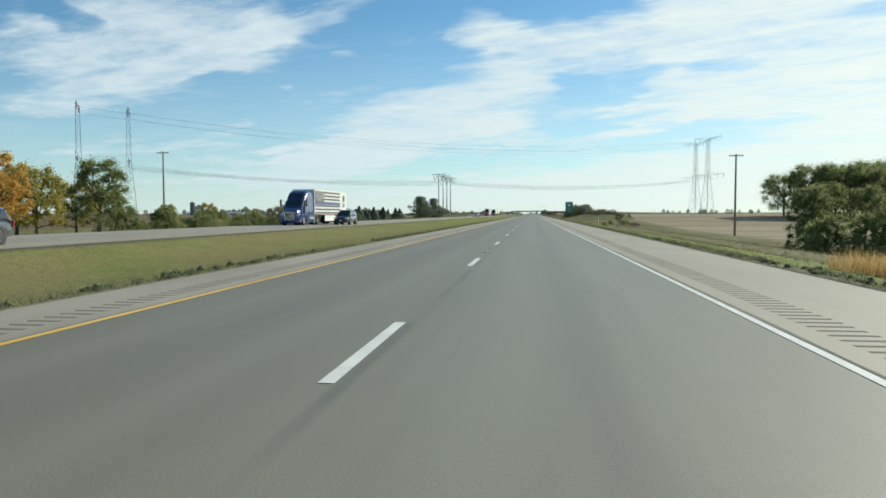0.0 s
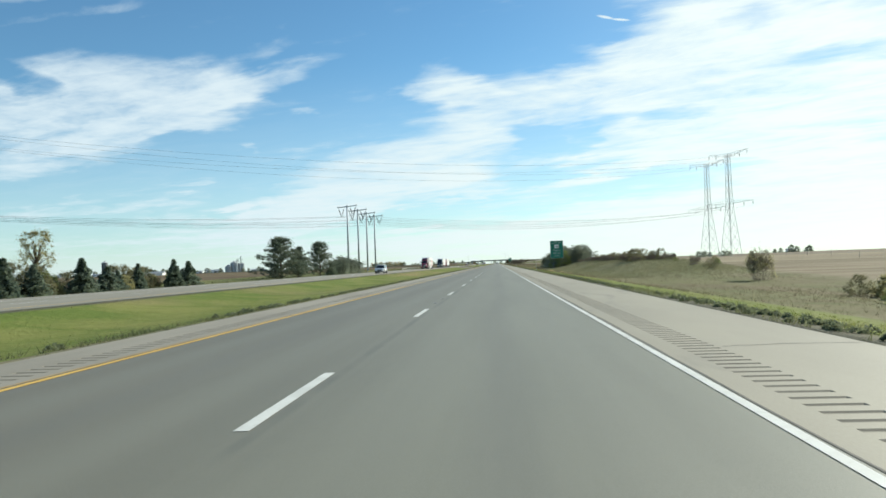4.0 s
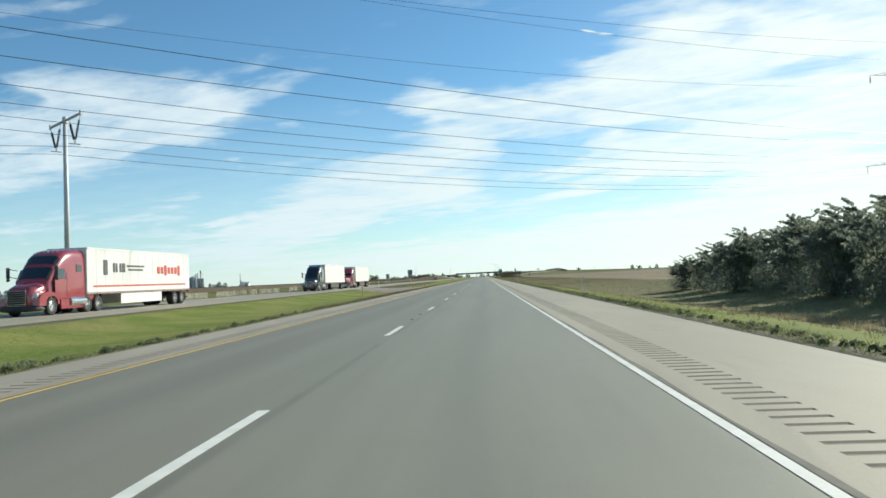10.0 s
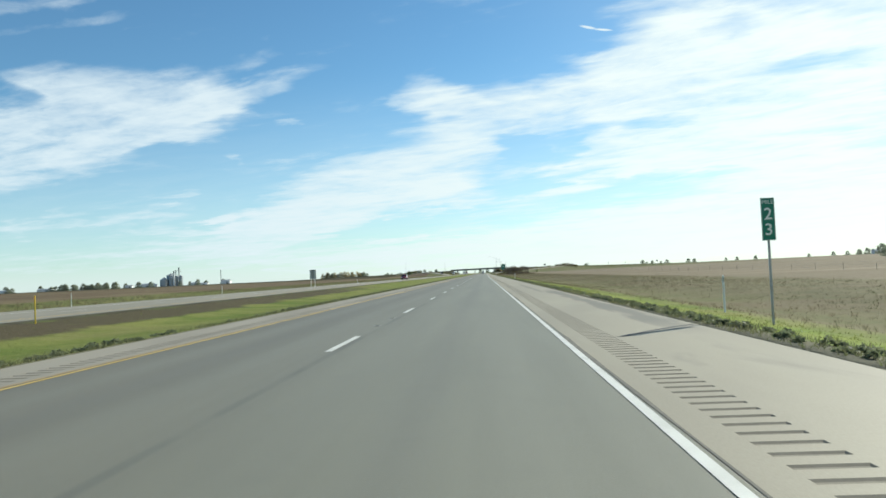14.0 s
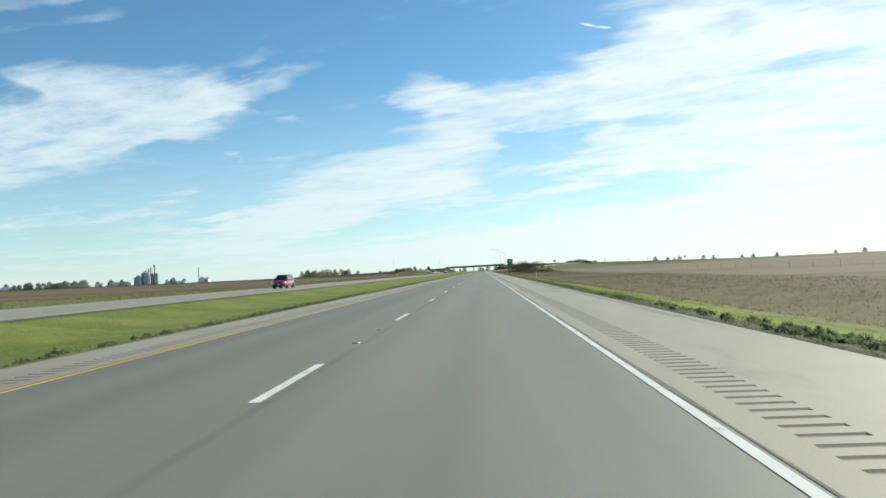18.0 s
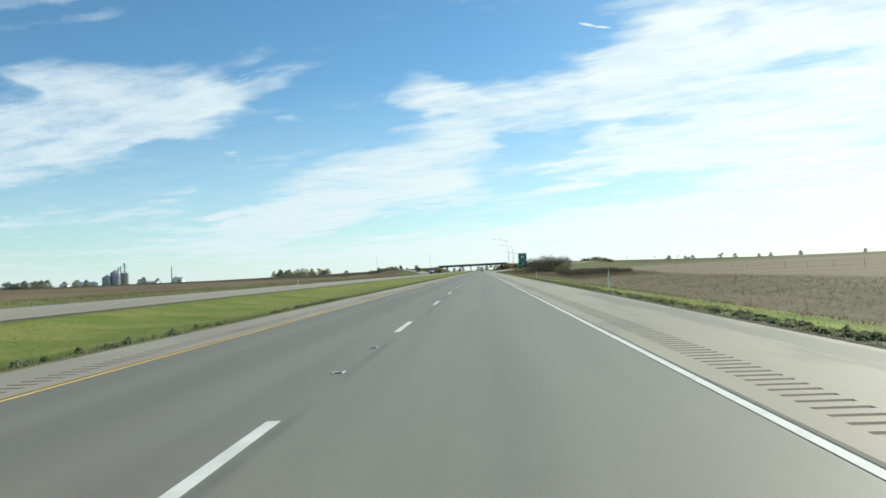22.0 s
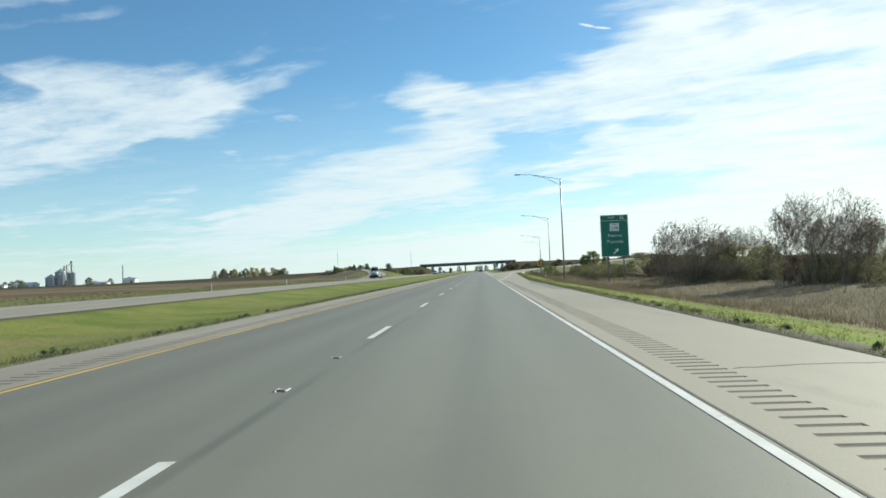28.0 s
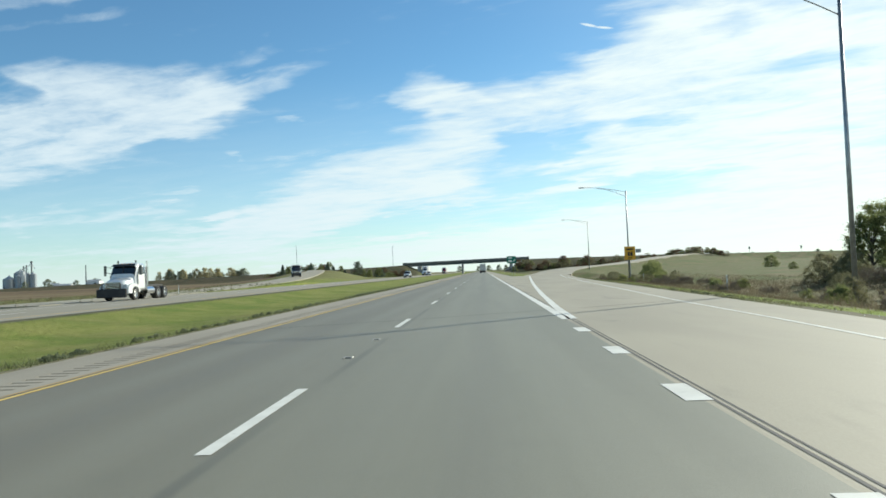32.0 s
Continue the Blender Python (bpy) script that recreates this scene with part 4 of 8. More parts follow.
def juniper(name, tall, wide, label, leaders=11):
    """A juniper clump: several pointed leaders of different height grown into one ragged mass."""
    tree = thing(name, (0, 0, 0), label, "tree")
    pts = []
    for i in range(leaders):
        a = i * 2.4 + rng.normal() * 0.4
        r = wide * 0.40 * math.sqrt((i + 0.3) / leaders)
        top = tall * (1.02 - 0.42 * (r / (wide * 0.4)) ** 1.5 * rng.uniform(0.5, 1.3))
        x, y, fat = math.cos(a) * r, math.sin(a) * r, wide * rng.uniform(0.17, 0.25)
        lean = rng.normal(size=2) * 0.05 * tall
        part("stem", Shape().tube((x * 0.4, y * 0.4, -0.2), (x + lean[0], y + lean[1], top * 0.9), 0.05, 0.012, 5), BARK, tree)
        n = int(380 * top)
        h = rng.uniform(0, 1, n) ** 1.15
        spin = rng.uniform(0, 2 * math.pi, n)
        bulge = 1 + 0.30 * np.sin(spin * 3 + h * 17 + i) + 0.2 * np.sin(h * 41 + spin * 2)
        out = (fat * (1 - h) ** 0.62 + 0.05) * bulge * rng.uniform(0.55, 1.05, n)
        pts.append(np.stack([x + lean[0] * h + np.cos(spin) * out, y + lean[1] * h + np.sin(spin) * out, h * top + rng.normal(scale=0.05, size=n)], 1))
        # level sprays that stand out of the mass near the tips
        for j in range(16):
            h, spin = rng.uniform(0.5, 1.04), rng.uniform(0, 2 * math.pi)
            reach = (fat * max(1.05 - h, 0) ** 0.5 + 0.11 * wide) * rng.uniform(0.6, 1.5)
            q = rng.uniform(0.2, 1, 70)
            line = np.stack([x + lean[0] * h + np.cos(spin) * q * reach, y + lean[1] * h + np.sin(spin) * q * reach, h * top + 0.35 * q * reach], 1)
            pts.append(line + rng.normal(size=line.shape) * np.array([0.06, 0.06, 0.03]))
    co, fa = leaves(np.concatenate(pts), 0.085, 1.2, 2.6)
    part("crown", raw_mesh("crown", co, fa, JUNIPER), None, tree)
    return tree


def scots_pine(name, tall, wide, label, low=0.12, count=64):
    """An open pine: level limbs that carry flat ragged plates of needles, pointed tufts at their ends, gaps between."""
    tree = thing(name, (0, 0, 0), label, "tree")
    wood = Shape().tube((0, 0, -0.3), (0.1, 0, tall * 0.93), tall * 0.018 + 0.05, 0.03, 8)
    centres, radii = [], []
    for i in range(count):
        h = low + (0.98 - low) * (i + rng.uniform()) / count
        a = i * 2.4 + rng.normal() * 0.5
        out = wide * 0.5 * (1.04 - h) ** 0.70 * rng.uniform(0.45, 1.25) + 0.12
        c = (math.cos(a) * out, math.sin(a) * out, h * tall + 0.24 * out)
        wood.tube((0, 0, h * tall - 0.06 * out), c, 0.015 + 0.006 * tall, 0.008, 5)
        for q in (0.35, 0.6, 0.8, 1.0):
            centres.append((c[0] * q + rng.normal() * 0.12, c[1] * q + rng.normal() * 0.12, h * tall + 0.24 * out * q + 0.1))
            radii.append(wide * rng.uniform(0.05, 0.095) * (1.2 - 0.35 * q))
    part("trunk", wood, BARK, tree)
    pts = clumps(centres, radii, 120, 0.62)
    # shoots that stand out of the plates
    ends = np.array([c for k, c in enumerate(centres) if k % 4 == 3])
    shoots = (ends[:, None, :] + rng.normal(size=(len(ends), 16, 3)) * np.array([0.035, 0.035, 0.03]) * wide + np.array([0, 0, 0.02 * tall])).reshape(-1, 3)
    co, fa = leaves(np.concatenate([pts, shoots]), 0.105, 0.9, 2.8)
    part("crown", raw_mesh("crown", co, fa, PINE), None, tree)
    return tree


def bare_shrub(name, tall, wide, label, stems=60, leaf=None, some=0):
    """A leafless thicket of branching stems; some leaves may be left."""
    shrub = thing(name, (0, 0, 0), label, "shrub")
    tris, tips = [], []

    def sprig(base, way, length, thick, depth):
        end = base + way * length
        # the crown keeps to a dome
        for _ in range(4):
            if (end[0] ** 2 + end[1] ** 2) / (wide / 2) ** 2 + max(end[2] - 0.35 * tall, 0) ** 2 / (0.65 * tall) ** 2 > 1:
                length *= 0.6
                end = base + way * length
        side = np.cross(way, rng.normal(size=3))
        side /= np.linalg.norm(side)
        side2 = np.cross(way, side)
        for s in (side, side2):
            tris.append([base - s * thick, base + s * thick, end + s * thick * 0.4, end - s * thick * 0.4])
        if depth == 0:
            tips.append(end)
            return
        for _ in range(3):
            w2 = way + rng.normal(scale=0.5, size=3)
            w2[2] = abs(w2[2]) + 0.1
            sprig(base + way * length * rng.uniform(0.55, 1.0), w2 / np.linalg.norm(w2), length * rng.uniform(0.45, 0.75), max(thick * 0.6, 0.0065), depth - 1)

    for _ in range(stems):
        a, r = rng.uniform(0, 2 * math.pi), wide * 0.4 * math.sqrt(rng.uniform())
        lean = np.array([math.cos(a), math.sin(a), 0]) * rng.uniform(0.05, 0.6) * wide / tall
        way = lean + np.array([0, 0, 1.0])
        sprig(np.array([math.cos(a) * r, math.sin(a) * r, -0.1]), way / np.linalg.norm(way), tall * rng.uniform(0.34, 0.52), 0.006 + tall * 0.0022, 4)
    co = np.array(tris).reshape(-1, 3)
    part("stem_clump", raw_mesh("stem_clump", co, np.arange(len(co)).reshape(-1, 4), TWIGS), None, shrub)
    if leaf is not None and some:
        tips = np.array(tips)
        pick = tips[rng.integers(0, len(tips), some)] + rng.normal(scale=0.12, size=(some, 3))
        co, fa = leaves(pick, 0.07)
        part("crown", raw_mesh("crown", co, fa, leaf), None, shrub)
    return shrub


def bare_crown(name, tall, wide, label):
    """A leafless tree: a short trunk that forks low into spreading limbs and fine twigs, a few leaves at the tips."""
    tree = thing(name, (0, 0, 0), label, "tree")
    wood, twigs, tips = Shape(), [], []

    def limb(base, way, length, thick, depth):
        bend = way + rng.normal(scale=0.12, size=3)
        end = base + bend / np.linalg.norm(bend) * length
        if depth > 2:
            wood.tube(tuple(base), tuple(end), thick, thick * 0.7, 6)
        else:
            side = np.cross(way, rng.normal(size=3))
            side /= np.linalg.norm(side)
            for q in (side, np.cross(way, side)):
                twigs.append([base - q * thick, base + q * thick, end + q * thick * 0.6, end - q * thick * 0.6])
        if depth == 0:
            tips.append(end)
            return
        for k in range(3 if depth < 5 else 4):
            w2 = way * 0.9 + rng.normal(scale=0.42, size=3) * np.array([wide / tall, wide / tall, 0.6])
            w2[2] = abs(w2[2]) * 0.8 + 0.12
            limb(base + (end - base) * rng.uniform(0.6, 1.0), w2 / np.linalg.norm(w2), length * rng.uniform(0.6, 0.85), thick * 0.58, depth - 1)

    wood.tube((0, 0, -0.3), (0.05, 0, tall * 0.14), tall * 0.035, tall * 0.03, 9)
    for k in range(5):
        a = k * 1.257 + rng.normal() * 0.3
        way = np.array([math.cos(a) * 0.75, math.sin(a) * 0.75, 0.8])
        limb(np.array([0.03, 0, tall * 0.12]), way / np.linalg.norm(way), tall * 0.26, tall * 0.017, 5)
    part("trunk", wood, BARK, tree)
    co = np.array(twigs).reshape(-1, 3)
    part("twig_crown", raw_mesh("twig_crown", co, np.arange(len(co)).reshape(-1, 4), TWIGS), None, tree)
    pick = np.array(tips)[rng.integers(0, len(tips), 260)] + rng.normal(scale=0.06, size=(260, 3))
    co, fa = leaves(pick, 0.12)
    part("crown", raw_mesh("crown", co, fa, LEAF_BROWN), None, tree)
    return tree


def plant(model, x, y, scale=1.0, turn=None, high=1.0, sink=0.0, label="", group="", used={}):
    """Puts a model, or a copy of it, on the ground at x, y."""
    turn = rng.uniform(0, 360) if turn is None else turn
    m = pose(x, y, ground_at(x, y) - sink, 0, 0, turn)
    if model.name in used:
        ob = copy_thing(model, m)
    else:
        used[model.name] = 1
        ob = model
        ob.matrix_basis = m
    ob.scale = (scale, scale, scale * high)
    return tagged(ob, label=label, group=group)


spruce_a = conifer("spruce", 3.6, 2.6, CONIFER, "small dark green spruce in a roadside row")
spruce_b = conifer("spruce", 3.4, 2.9, CONIFER, "small bushy dark green spruce in a roadside row", rows=14, ragged=0.32)
spruce_c = conifer("spruce", 3.8, 2.2, CONIFER, "slim dark green spruce in a roadside row", rows=17, ragged=0.2)
pine_a = scots_pine("pine", 9.0, 9.6, "tall dark pine with open ragged limbs by the highway", low=0.05, count=58)
pine_b = scots_pine("pine", 8.0, 8.6, "dark bushy pine by the highway", low=0.04, count=52)
juniper_a = juniper("juniper", 5.0, 6.4, "dark green juniper in a dense thicket")
juniper_b = juniper("juniper", 5.2, 6.0, "dark ragged juniper in a dense thicket", leaders=8)
oak = broadleaf("broadleaf_tree", 17.0, 17.0, LEAF_GREEN, "large dense green broadleaf tree in a field grove", count=84, per=120, size=0.36, low=0.15)
elm = broadleaf("broadleaf_tree", 8.0, 5.5, LEAF_GREEN, "green broadleaf tree by the highway", count=52, per=120, size=0.17)
poplar = broadleaf("broadleaf_tree", 9.0, 5.0, PALE_LEAF, "thin pale broadleaf tree with yellowing leaves", count=64, per=36, size=0.16, low=0.25)
maple = broadleaf("broadleaf_tree", 6.5, 5.0, LEAF_YELLOW, "broadleaf tree in yellow autumn leaf", count=48, per=105, size=0.18)
rowan = broadleaf("broadleaf_tree", 7.0, 4.5, LEAF_ORANGE, "broadleaf tree in orange autumn leaf", count=42, per=105, size=0.18)
bush = broadleaf("bush", 2.4, 3.2, LEAF_GREEN, "dense green bush beside the highway", count=34, per=80, size=0.125, low=0.02, category="bush")
bush_y = broadleaf("bush", 1.9, 2.6, PALE_LEAF, "pale olive-yellow bush beside the highway", count=26, per=66, size=0.115, low=0.02, category="bush")
bush_r = broadleaf("bush", 3.2, 4.4, LEAF_BROWN, "rust-brown autumn bush behind the verge", count=40, per=70, size=0.17, low=0.02, category="bush")
lime_bush = broadleaf("bush", 3.4, 3.4, LIME_LEAF, "light green broadleaf bush before dark junipers", count=40, per=50, size=0.15, low=0.03, category="bush")
shrub_a = bare_shrub("bare_shrub", 5.6, 6.6, "round leafless grey shrub keeping a few brown leaves", stems=95, leaf=LEAF_BROWN, some=1500)
shrub_b = bare_shrub("bare_shrub", 2.3, 4.2, "low leafless brown thicket on the verge", stems=80, leaf=LEAF_BROWN, some=600)
tall_shrub = bare_shrub("bare_shrub", 3.2, 2.4, "upright pale green shrub on the verge", stems=46, leaf=PALE_LEAF, some=2600)
hedge = broadleaf("bush", 3.4, 4.6, HEDGE, "grey-brown hedge bush half bare in autumn", count=44, per=62, size=0.12, low=0.02, category="bush")
bare_tree = bare_crown("bare_tree", 7.6, 8.5, "leafless grey tree forking low from a short trunk")
far_tree = broadleaf("far_tree", 11.0, 12.0, HAZED_LEAF, "distant dark broadleaf tree at a farm", count=36, per=40, size=0.75, low=0.05)
far_gold = broadleaf("far_tree", 13.0, 10.0, HAZED_GOLD, "distant tree in yellow autumn leaf", count=36, per=40, size=0.75, low=0.08)

# the row of small spruces beyond the oncoming road, and what grows behind it
for i, y in enumerate((131, 137, 143.5, 150, 155.5, 162, 169, 175, 182.7, 190, 196, 204.7, 211, 218, 225.6, 243.8, 247)):
    plant((spruce_b, spruce_a, spruce_b, spruce_c)[i % 4], -46 + rng.uniform(-0.7, 0.7), y, rng.uniform(1.25, 1.5), high=rng.uniform(0.72, 0.86), group="row of spruces")
for y in (140, 146.5, 153, 159, 165.5, 172, 179, 186.5, 193, 200.5, 208, 221.5, 229.5, 234.5):
    plant((spruce_c, spruce_b)[int(y) % 2], -47.5 + rng.uniform(-0.7, 0.7), y, rng.uniform(0.9, 1.15), high=0.85, group="row of spruces")
for model, x, y, s in ((poplar, -74, 253, 1.15), (maple, -52, 128, 0.5), (maple, -55, 160, 0.52), (elm, -54, 178, 0.45), (elm, -62, 200, 0.5), (poplar, -58, 192, 0.5)):
    plant(model, x, y, s)
for i in range(46):
    plant((bush, hedge, bush_y, hedge, shrub_b)[int(rng.integers(5))], rng.uniform(-51, -47.5), 130 + 2.6 * i + rng.uniform(-1.5, 1.5), rng.uniform(0.85, 1.25), group="undergrowth behind the spruces")
# pines before the steel poles
for model, y, s, x, high in ((pine_b, 290, 0.48, -45, 0.9), (pine_a, 295, 1.25, -45.4, 0.80), (pine_b, 309, 0.95, -45.5, 0.95), (pine_a, 324, 1.08, -43.8, 0.9), (pine_b, 316, 0.7, -47, 0.9), (spruce_b, 342, 1.25, -45, 0.9), (juniper_b, 353, 0.95, -45, 1.0), (juniper_a, 361, 1.05, -46, 1.0), (juniper_b, 365, 0.95, -45, 1.0), (juniper_b, 369, 0.92, -45, 1.0), (juniper_a, 376, 0.9, -45, 1.0)):
    plant(model, x, y, s, high=high, group="evergreens by the oncoming road")
# autumn trees at the start
for model, x, y, s in ((rowan, -40, 44, 1.05), (maple, -41, 50, 1.0), (elm, -46, 54, 0.85), (elm, -40.5, 58.5, 0.98), (bush, -41, 64, 1.3), (elm, -44, 66, 0.62), (bush, -40, 70, 1.3), (bush, -42, 75, 1.2), (bush, -41, 81, 0.9), (maple, -50, 103, 0.62), (bush, -47, 96, 0.8), (bush, -49, 112, 1.0), (bush, -50, 119, 1.0), (bush_y, -43, 90, 0.8), (bush, -43, 86, 1.1), (bush, -45, 92, 1.2), (maple, -47, 84, 0.55), (bush, -48, 102, 1.2), (bush, -50, 108, 1.2), (bush_y, -47, 99, 1.1), (bush, -51, 125, 1.1), (maple, -44, 60, 0.85), (poplar, -48, 70, 0.6),
                       (rowan, -43, 38, 1.0), (elm, -50, 47, 1.0)):
    plant(model, x, y, s)
# low scrub on the crest of the bank
for i in range(34):
    plant((hedge, shrub_b, bush)[int(rng.integers(3))], rng.uniform(29.5, 34.5), 236 + 3.2 * i + rng.uniform(-1.5, 1.5), rng.uniform(0.22, 0.38), group="low scrub on the bank")
for i in range(20):
    plant((bush, bush_y, bush, hedge)[int(rng.integers(4))], rng.uniform(-52, -46), 76 + 2.8 * i + rng.uniform(-1, 1), rng.uniform(0.55, 0.9), group="hedge beyond the oncoming road")
for i in range(92):
    plant((shrub_b, hedge, shrub_b)[int(rng.integers(3))], rng.uniform(25.0, 31.5), 262 + 0.85 * i + rng.uniform(-2, 2), rng.uniform(0.36, 0.66), group="low scrub on the bank")
# right: brush by the road, the grove in the field, low shrubs
for model, x, y, s in ((elm, 29, 69, 0.80), (elm, 33, 66, 0.78), (elm, 32, 72, 0.85), (elm, 36, 62, 0.85), (bush, 28, 66, 1.3), (bush, 27.5, 61, 1.4), (bush, 30, 58, 1.5), (elm, 38, 70, 0.8), (elm, 34, 56, 0.75), (bush, 34, 60, 1.7)):
    plant(model, x, y, s)
for x, y, s in ((86, 252, 0.86), (93, 244, 1.05), (102, 250, 1.0), (99, 236, 1.05), (110, 240, 1.1), (118, 246, 1.1), (122, 232, 1.15), (130, 240, 1.15), (108, 228, 0.95)):
    plant(oak, x, y, s, group="grove of trees in a field")
plant(tall_shrub, 26.2, 207, 1.0)
plant(bush_y, 25.4, 183, 0.8)
plant(hedge, 24.0, 184, 0.42)
plant(shrub_b, 25.0, 166, 0.6)
plant(bush, 24.2, 180, 0.5, label="small dark green bush on the verge")
plant(bush, 20.0, 172, 0.42, label="small dark green bush on the verge")
plant(bush, 13.5, 118, 0.35, label="small dark green bush on the verge")
# the thicket of junipers behind the first guide sign
for i, (x, y, s) in enumerate(((21, 426, 0.55), (21.5, 420, 0.72), (21.5, 413, 0.82), (22, 406, 0.9), (22, 399, 0.9), (21.5, 392, 0.95), (22, 385, 0.98), (23, 378, 1.05), (22, 371, 1.05), (23, 364, 1.12), (22.5, 357, 1.02), (26, 352, 1.0),
                               (27, 414, 0.95), (27, 402, 1.0), (28, 390, 1.05), (28, 376, 1.15), (28, 362, 1.1))):
    plant((juniper_a, juniper_b)[i % 2], x, y, s, group="thicket of junipers")
plant(lime_bush, 19.0, 356, 1.2)
plant(lime_bush, 21.5, 352, 1.35)
# brown thickets before the exit
for i in range(56):
    y = 942 + 60 * rng.uniform() ** 1.4
    plant(shrub_b, rng.uniform(19.0, 30.0), y, rng.uniform(0.42, 0.66) * (1.15 - 0.004 * (y - 944)), high=rng.uniform(0.8, 1.1), group="brown thicket")
plant(bare_tree, 26.0, 1062, 1.0)
plant(shrub_a, 26.0, 1083, 1.22, high=1.05, group="round leafless shrubs")
plant(shrub_a, 22.5, 1103.0, 1.2, high=1.02, group="round leafless shrubs")
plant(shrub_a, 37.0, 1132, 1.3, high=1.0, group="round leafless shrubs")
plant(shrub_a, 30.0, 1088, 1.0, group="round leafless shrubs")
for y in np.arange(1070, 1146, 3.6):
    plant((hedge, hedge, bush_r, hedge, shrub_b)[int(rng.integers(5))], 27.5 + rng.uniform(-1.2, 1.2), y, rng.uniform(0.72, 0.95) * (0.75 if y < 1092 else 1.15), group="autumn hedge behind the sign")
    plant((hedge, shrub_b)[int(rng.integers(2))], 31.0 + rng.uniform(-1.5, 1.5), y + 1.5, rng.uniform(0.75, 0.95) * (0.75 if y < 1092 else 1.2), group="autumn hedge behind the sign")
for y in np.arange(1098, 1122, 4.0):
    plant(shrub_b, 24.5 + rng.uniform(-0.8, 0.8), y, rng.uniform(0.9, 1.1), group="autumn hedge behind the sign")
for y in np.arange(1142, 1232, 2.9):
    plant((hedge, bush, hedge, shrub_b)[int(rng.integers(4))], 19.6 + 0.09 * (y - 1140) + rng.uniform(-0.8, 0.8), y, rng.uniform(0.40, 0.72), group="hedge along the exit lane")
    plant((hedge, bush)[int(rng.integers(2))], 23.6 + 0.08 * (y - 1140) + rng.uniform(-1, 1), y + 1.5, rng.uniform(0.42, 0.70), group="hedge along the exit lane")
for model, x, y, s in ((elm, 30.4, 1229, 0.62), (elm, 32.6, 1231, 0.74), (elm, 35.0, 1226, 0.5), (bush, 29, 1221, 0.9), (bush, 31.5, 1215, 0.9), (bush, 34, 1206, 0.9), (bush, 23.3, 1268, 1.0), (bush, 24.8, 1274, 1.1), (bush, 27.2, 1282, 0.9), (bush, 62, 1330, 1.1), (bush, 50, 1290, 0.5)):
    plant(model, x, y, s)
for i in range(64):
    y = 1196 + 84 * rng.uniform()
    plant((hedge, shrub_b, bush, shrub_b)[int(rng.integers(4))], float(right_edge(y)) + rng.uniform(3.6, 11.0), y, rng.uniform(0.24, 0.42), group="low scrub beside the exit ramp")
# by the bridge
for i in range(26):
    x = rng.uniform(-110, -44)
    plant((bush, elm, spruce_b)[i % 3], x, rng.uniform(1560, 1600), rng.uniform(0.9, 1.5) if i % 3 != 1 else rng.uniform(0.5, 0.7), group="scrub by the overpass")
plant(pine_b, -66, 1568, 1.0)
plant(spruce_c, -104, 1556, 1.6)
for i in range(70):
    x = 21 + 1.75 * i + rng.uniform(-1.5, 1.5)
    plant((bush, bush_r, hedge)[i % 3], x, 1600 + rng.uniform(-5, 9), rng.uniform(0.9, 1.4), group="scrub by the overpass")
for i in range(30):
    plant((hedge, bush_r, bush)[i % 3], rng.uniform(-125, -42), rng.uniform(1588, 1608), rng.uniform(0.9, 1.3), group="scrub by the overpass")
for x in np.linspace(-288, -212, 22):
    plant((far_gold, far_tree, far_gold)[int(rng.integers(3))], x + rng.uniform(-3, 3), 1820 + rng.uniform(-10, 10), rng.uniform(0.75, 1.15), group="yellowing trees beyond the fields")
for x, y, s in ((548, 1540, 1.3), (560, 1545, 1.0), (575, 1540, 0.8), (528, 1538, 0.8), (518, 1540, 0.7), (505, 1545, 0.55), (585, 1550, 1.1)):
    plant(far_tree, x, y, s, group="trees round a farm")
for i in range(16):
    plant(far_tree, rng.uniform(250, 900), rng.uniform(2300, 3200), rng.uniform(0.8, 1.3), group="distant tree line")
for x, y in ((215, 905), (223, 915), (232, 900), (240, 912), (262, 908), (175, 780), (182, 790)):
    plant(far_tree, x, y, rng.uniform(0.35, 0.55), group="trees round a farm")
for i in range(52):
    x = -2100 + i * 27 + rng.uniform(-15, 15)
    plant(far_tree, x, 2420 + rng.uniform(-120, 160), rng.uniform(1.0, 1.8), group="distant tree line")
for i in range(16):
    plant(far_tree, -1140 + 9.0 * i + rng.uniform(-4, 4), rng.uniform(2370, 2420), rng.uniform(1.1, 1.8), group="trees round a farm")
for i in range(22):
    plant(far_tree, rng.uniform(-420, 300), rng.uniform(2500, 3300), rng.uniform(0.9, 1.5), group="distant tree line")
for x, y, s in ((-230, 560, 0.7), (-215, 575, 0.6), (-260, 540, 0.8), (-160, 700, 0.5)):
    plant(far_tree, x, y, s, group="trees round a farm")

# ---- signs ----


def lettering(text, size, material, parent, x, z, y=-0.03, name="lettering", align="CENTER", bold=0.0, spread=1.0):
    """Raised flat letters facing -y."""
    curve = bpy.data.curves.new(name, "FONT")
    curve.body, curve.size, curve.align_x, curve.align_y = text, size, align, "CENTER"
    curve.extrude, curve.offset, curve.space_character = 0.004, bold, spread
    tmp = bpy.data.objects.new(name, curve)
    scene.collection.objects.link(tmp)
    me = bpy.data.meshes.new_from_object(tmp.evaluated_get(bpy.context.evaluated_depsgraph_get()))
    bpy.data.objects.remove(tmp)
    bpy.data.curves.remove(curve)
    me.name = name
    me.materials.clear()
    me.materials.append(material)
    return part(name, me, None, parent, at=pose(x, y, z, 90, 0, 0))


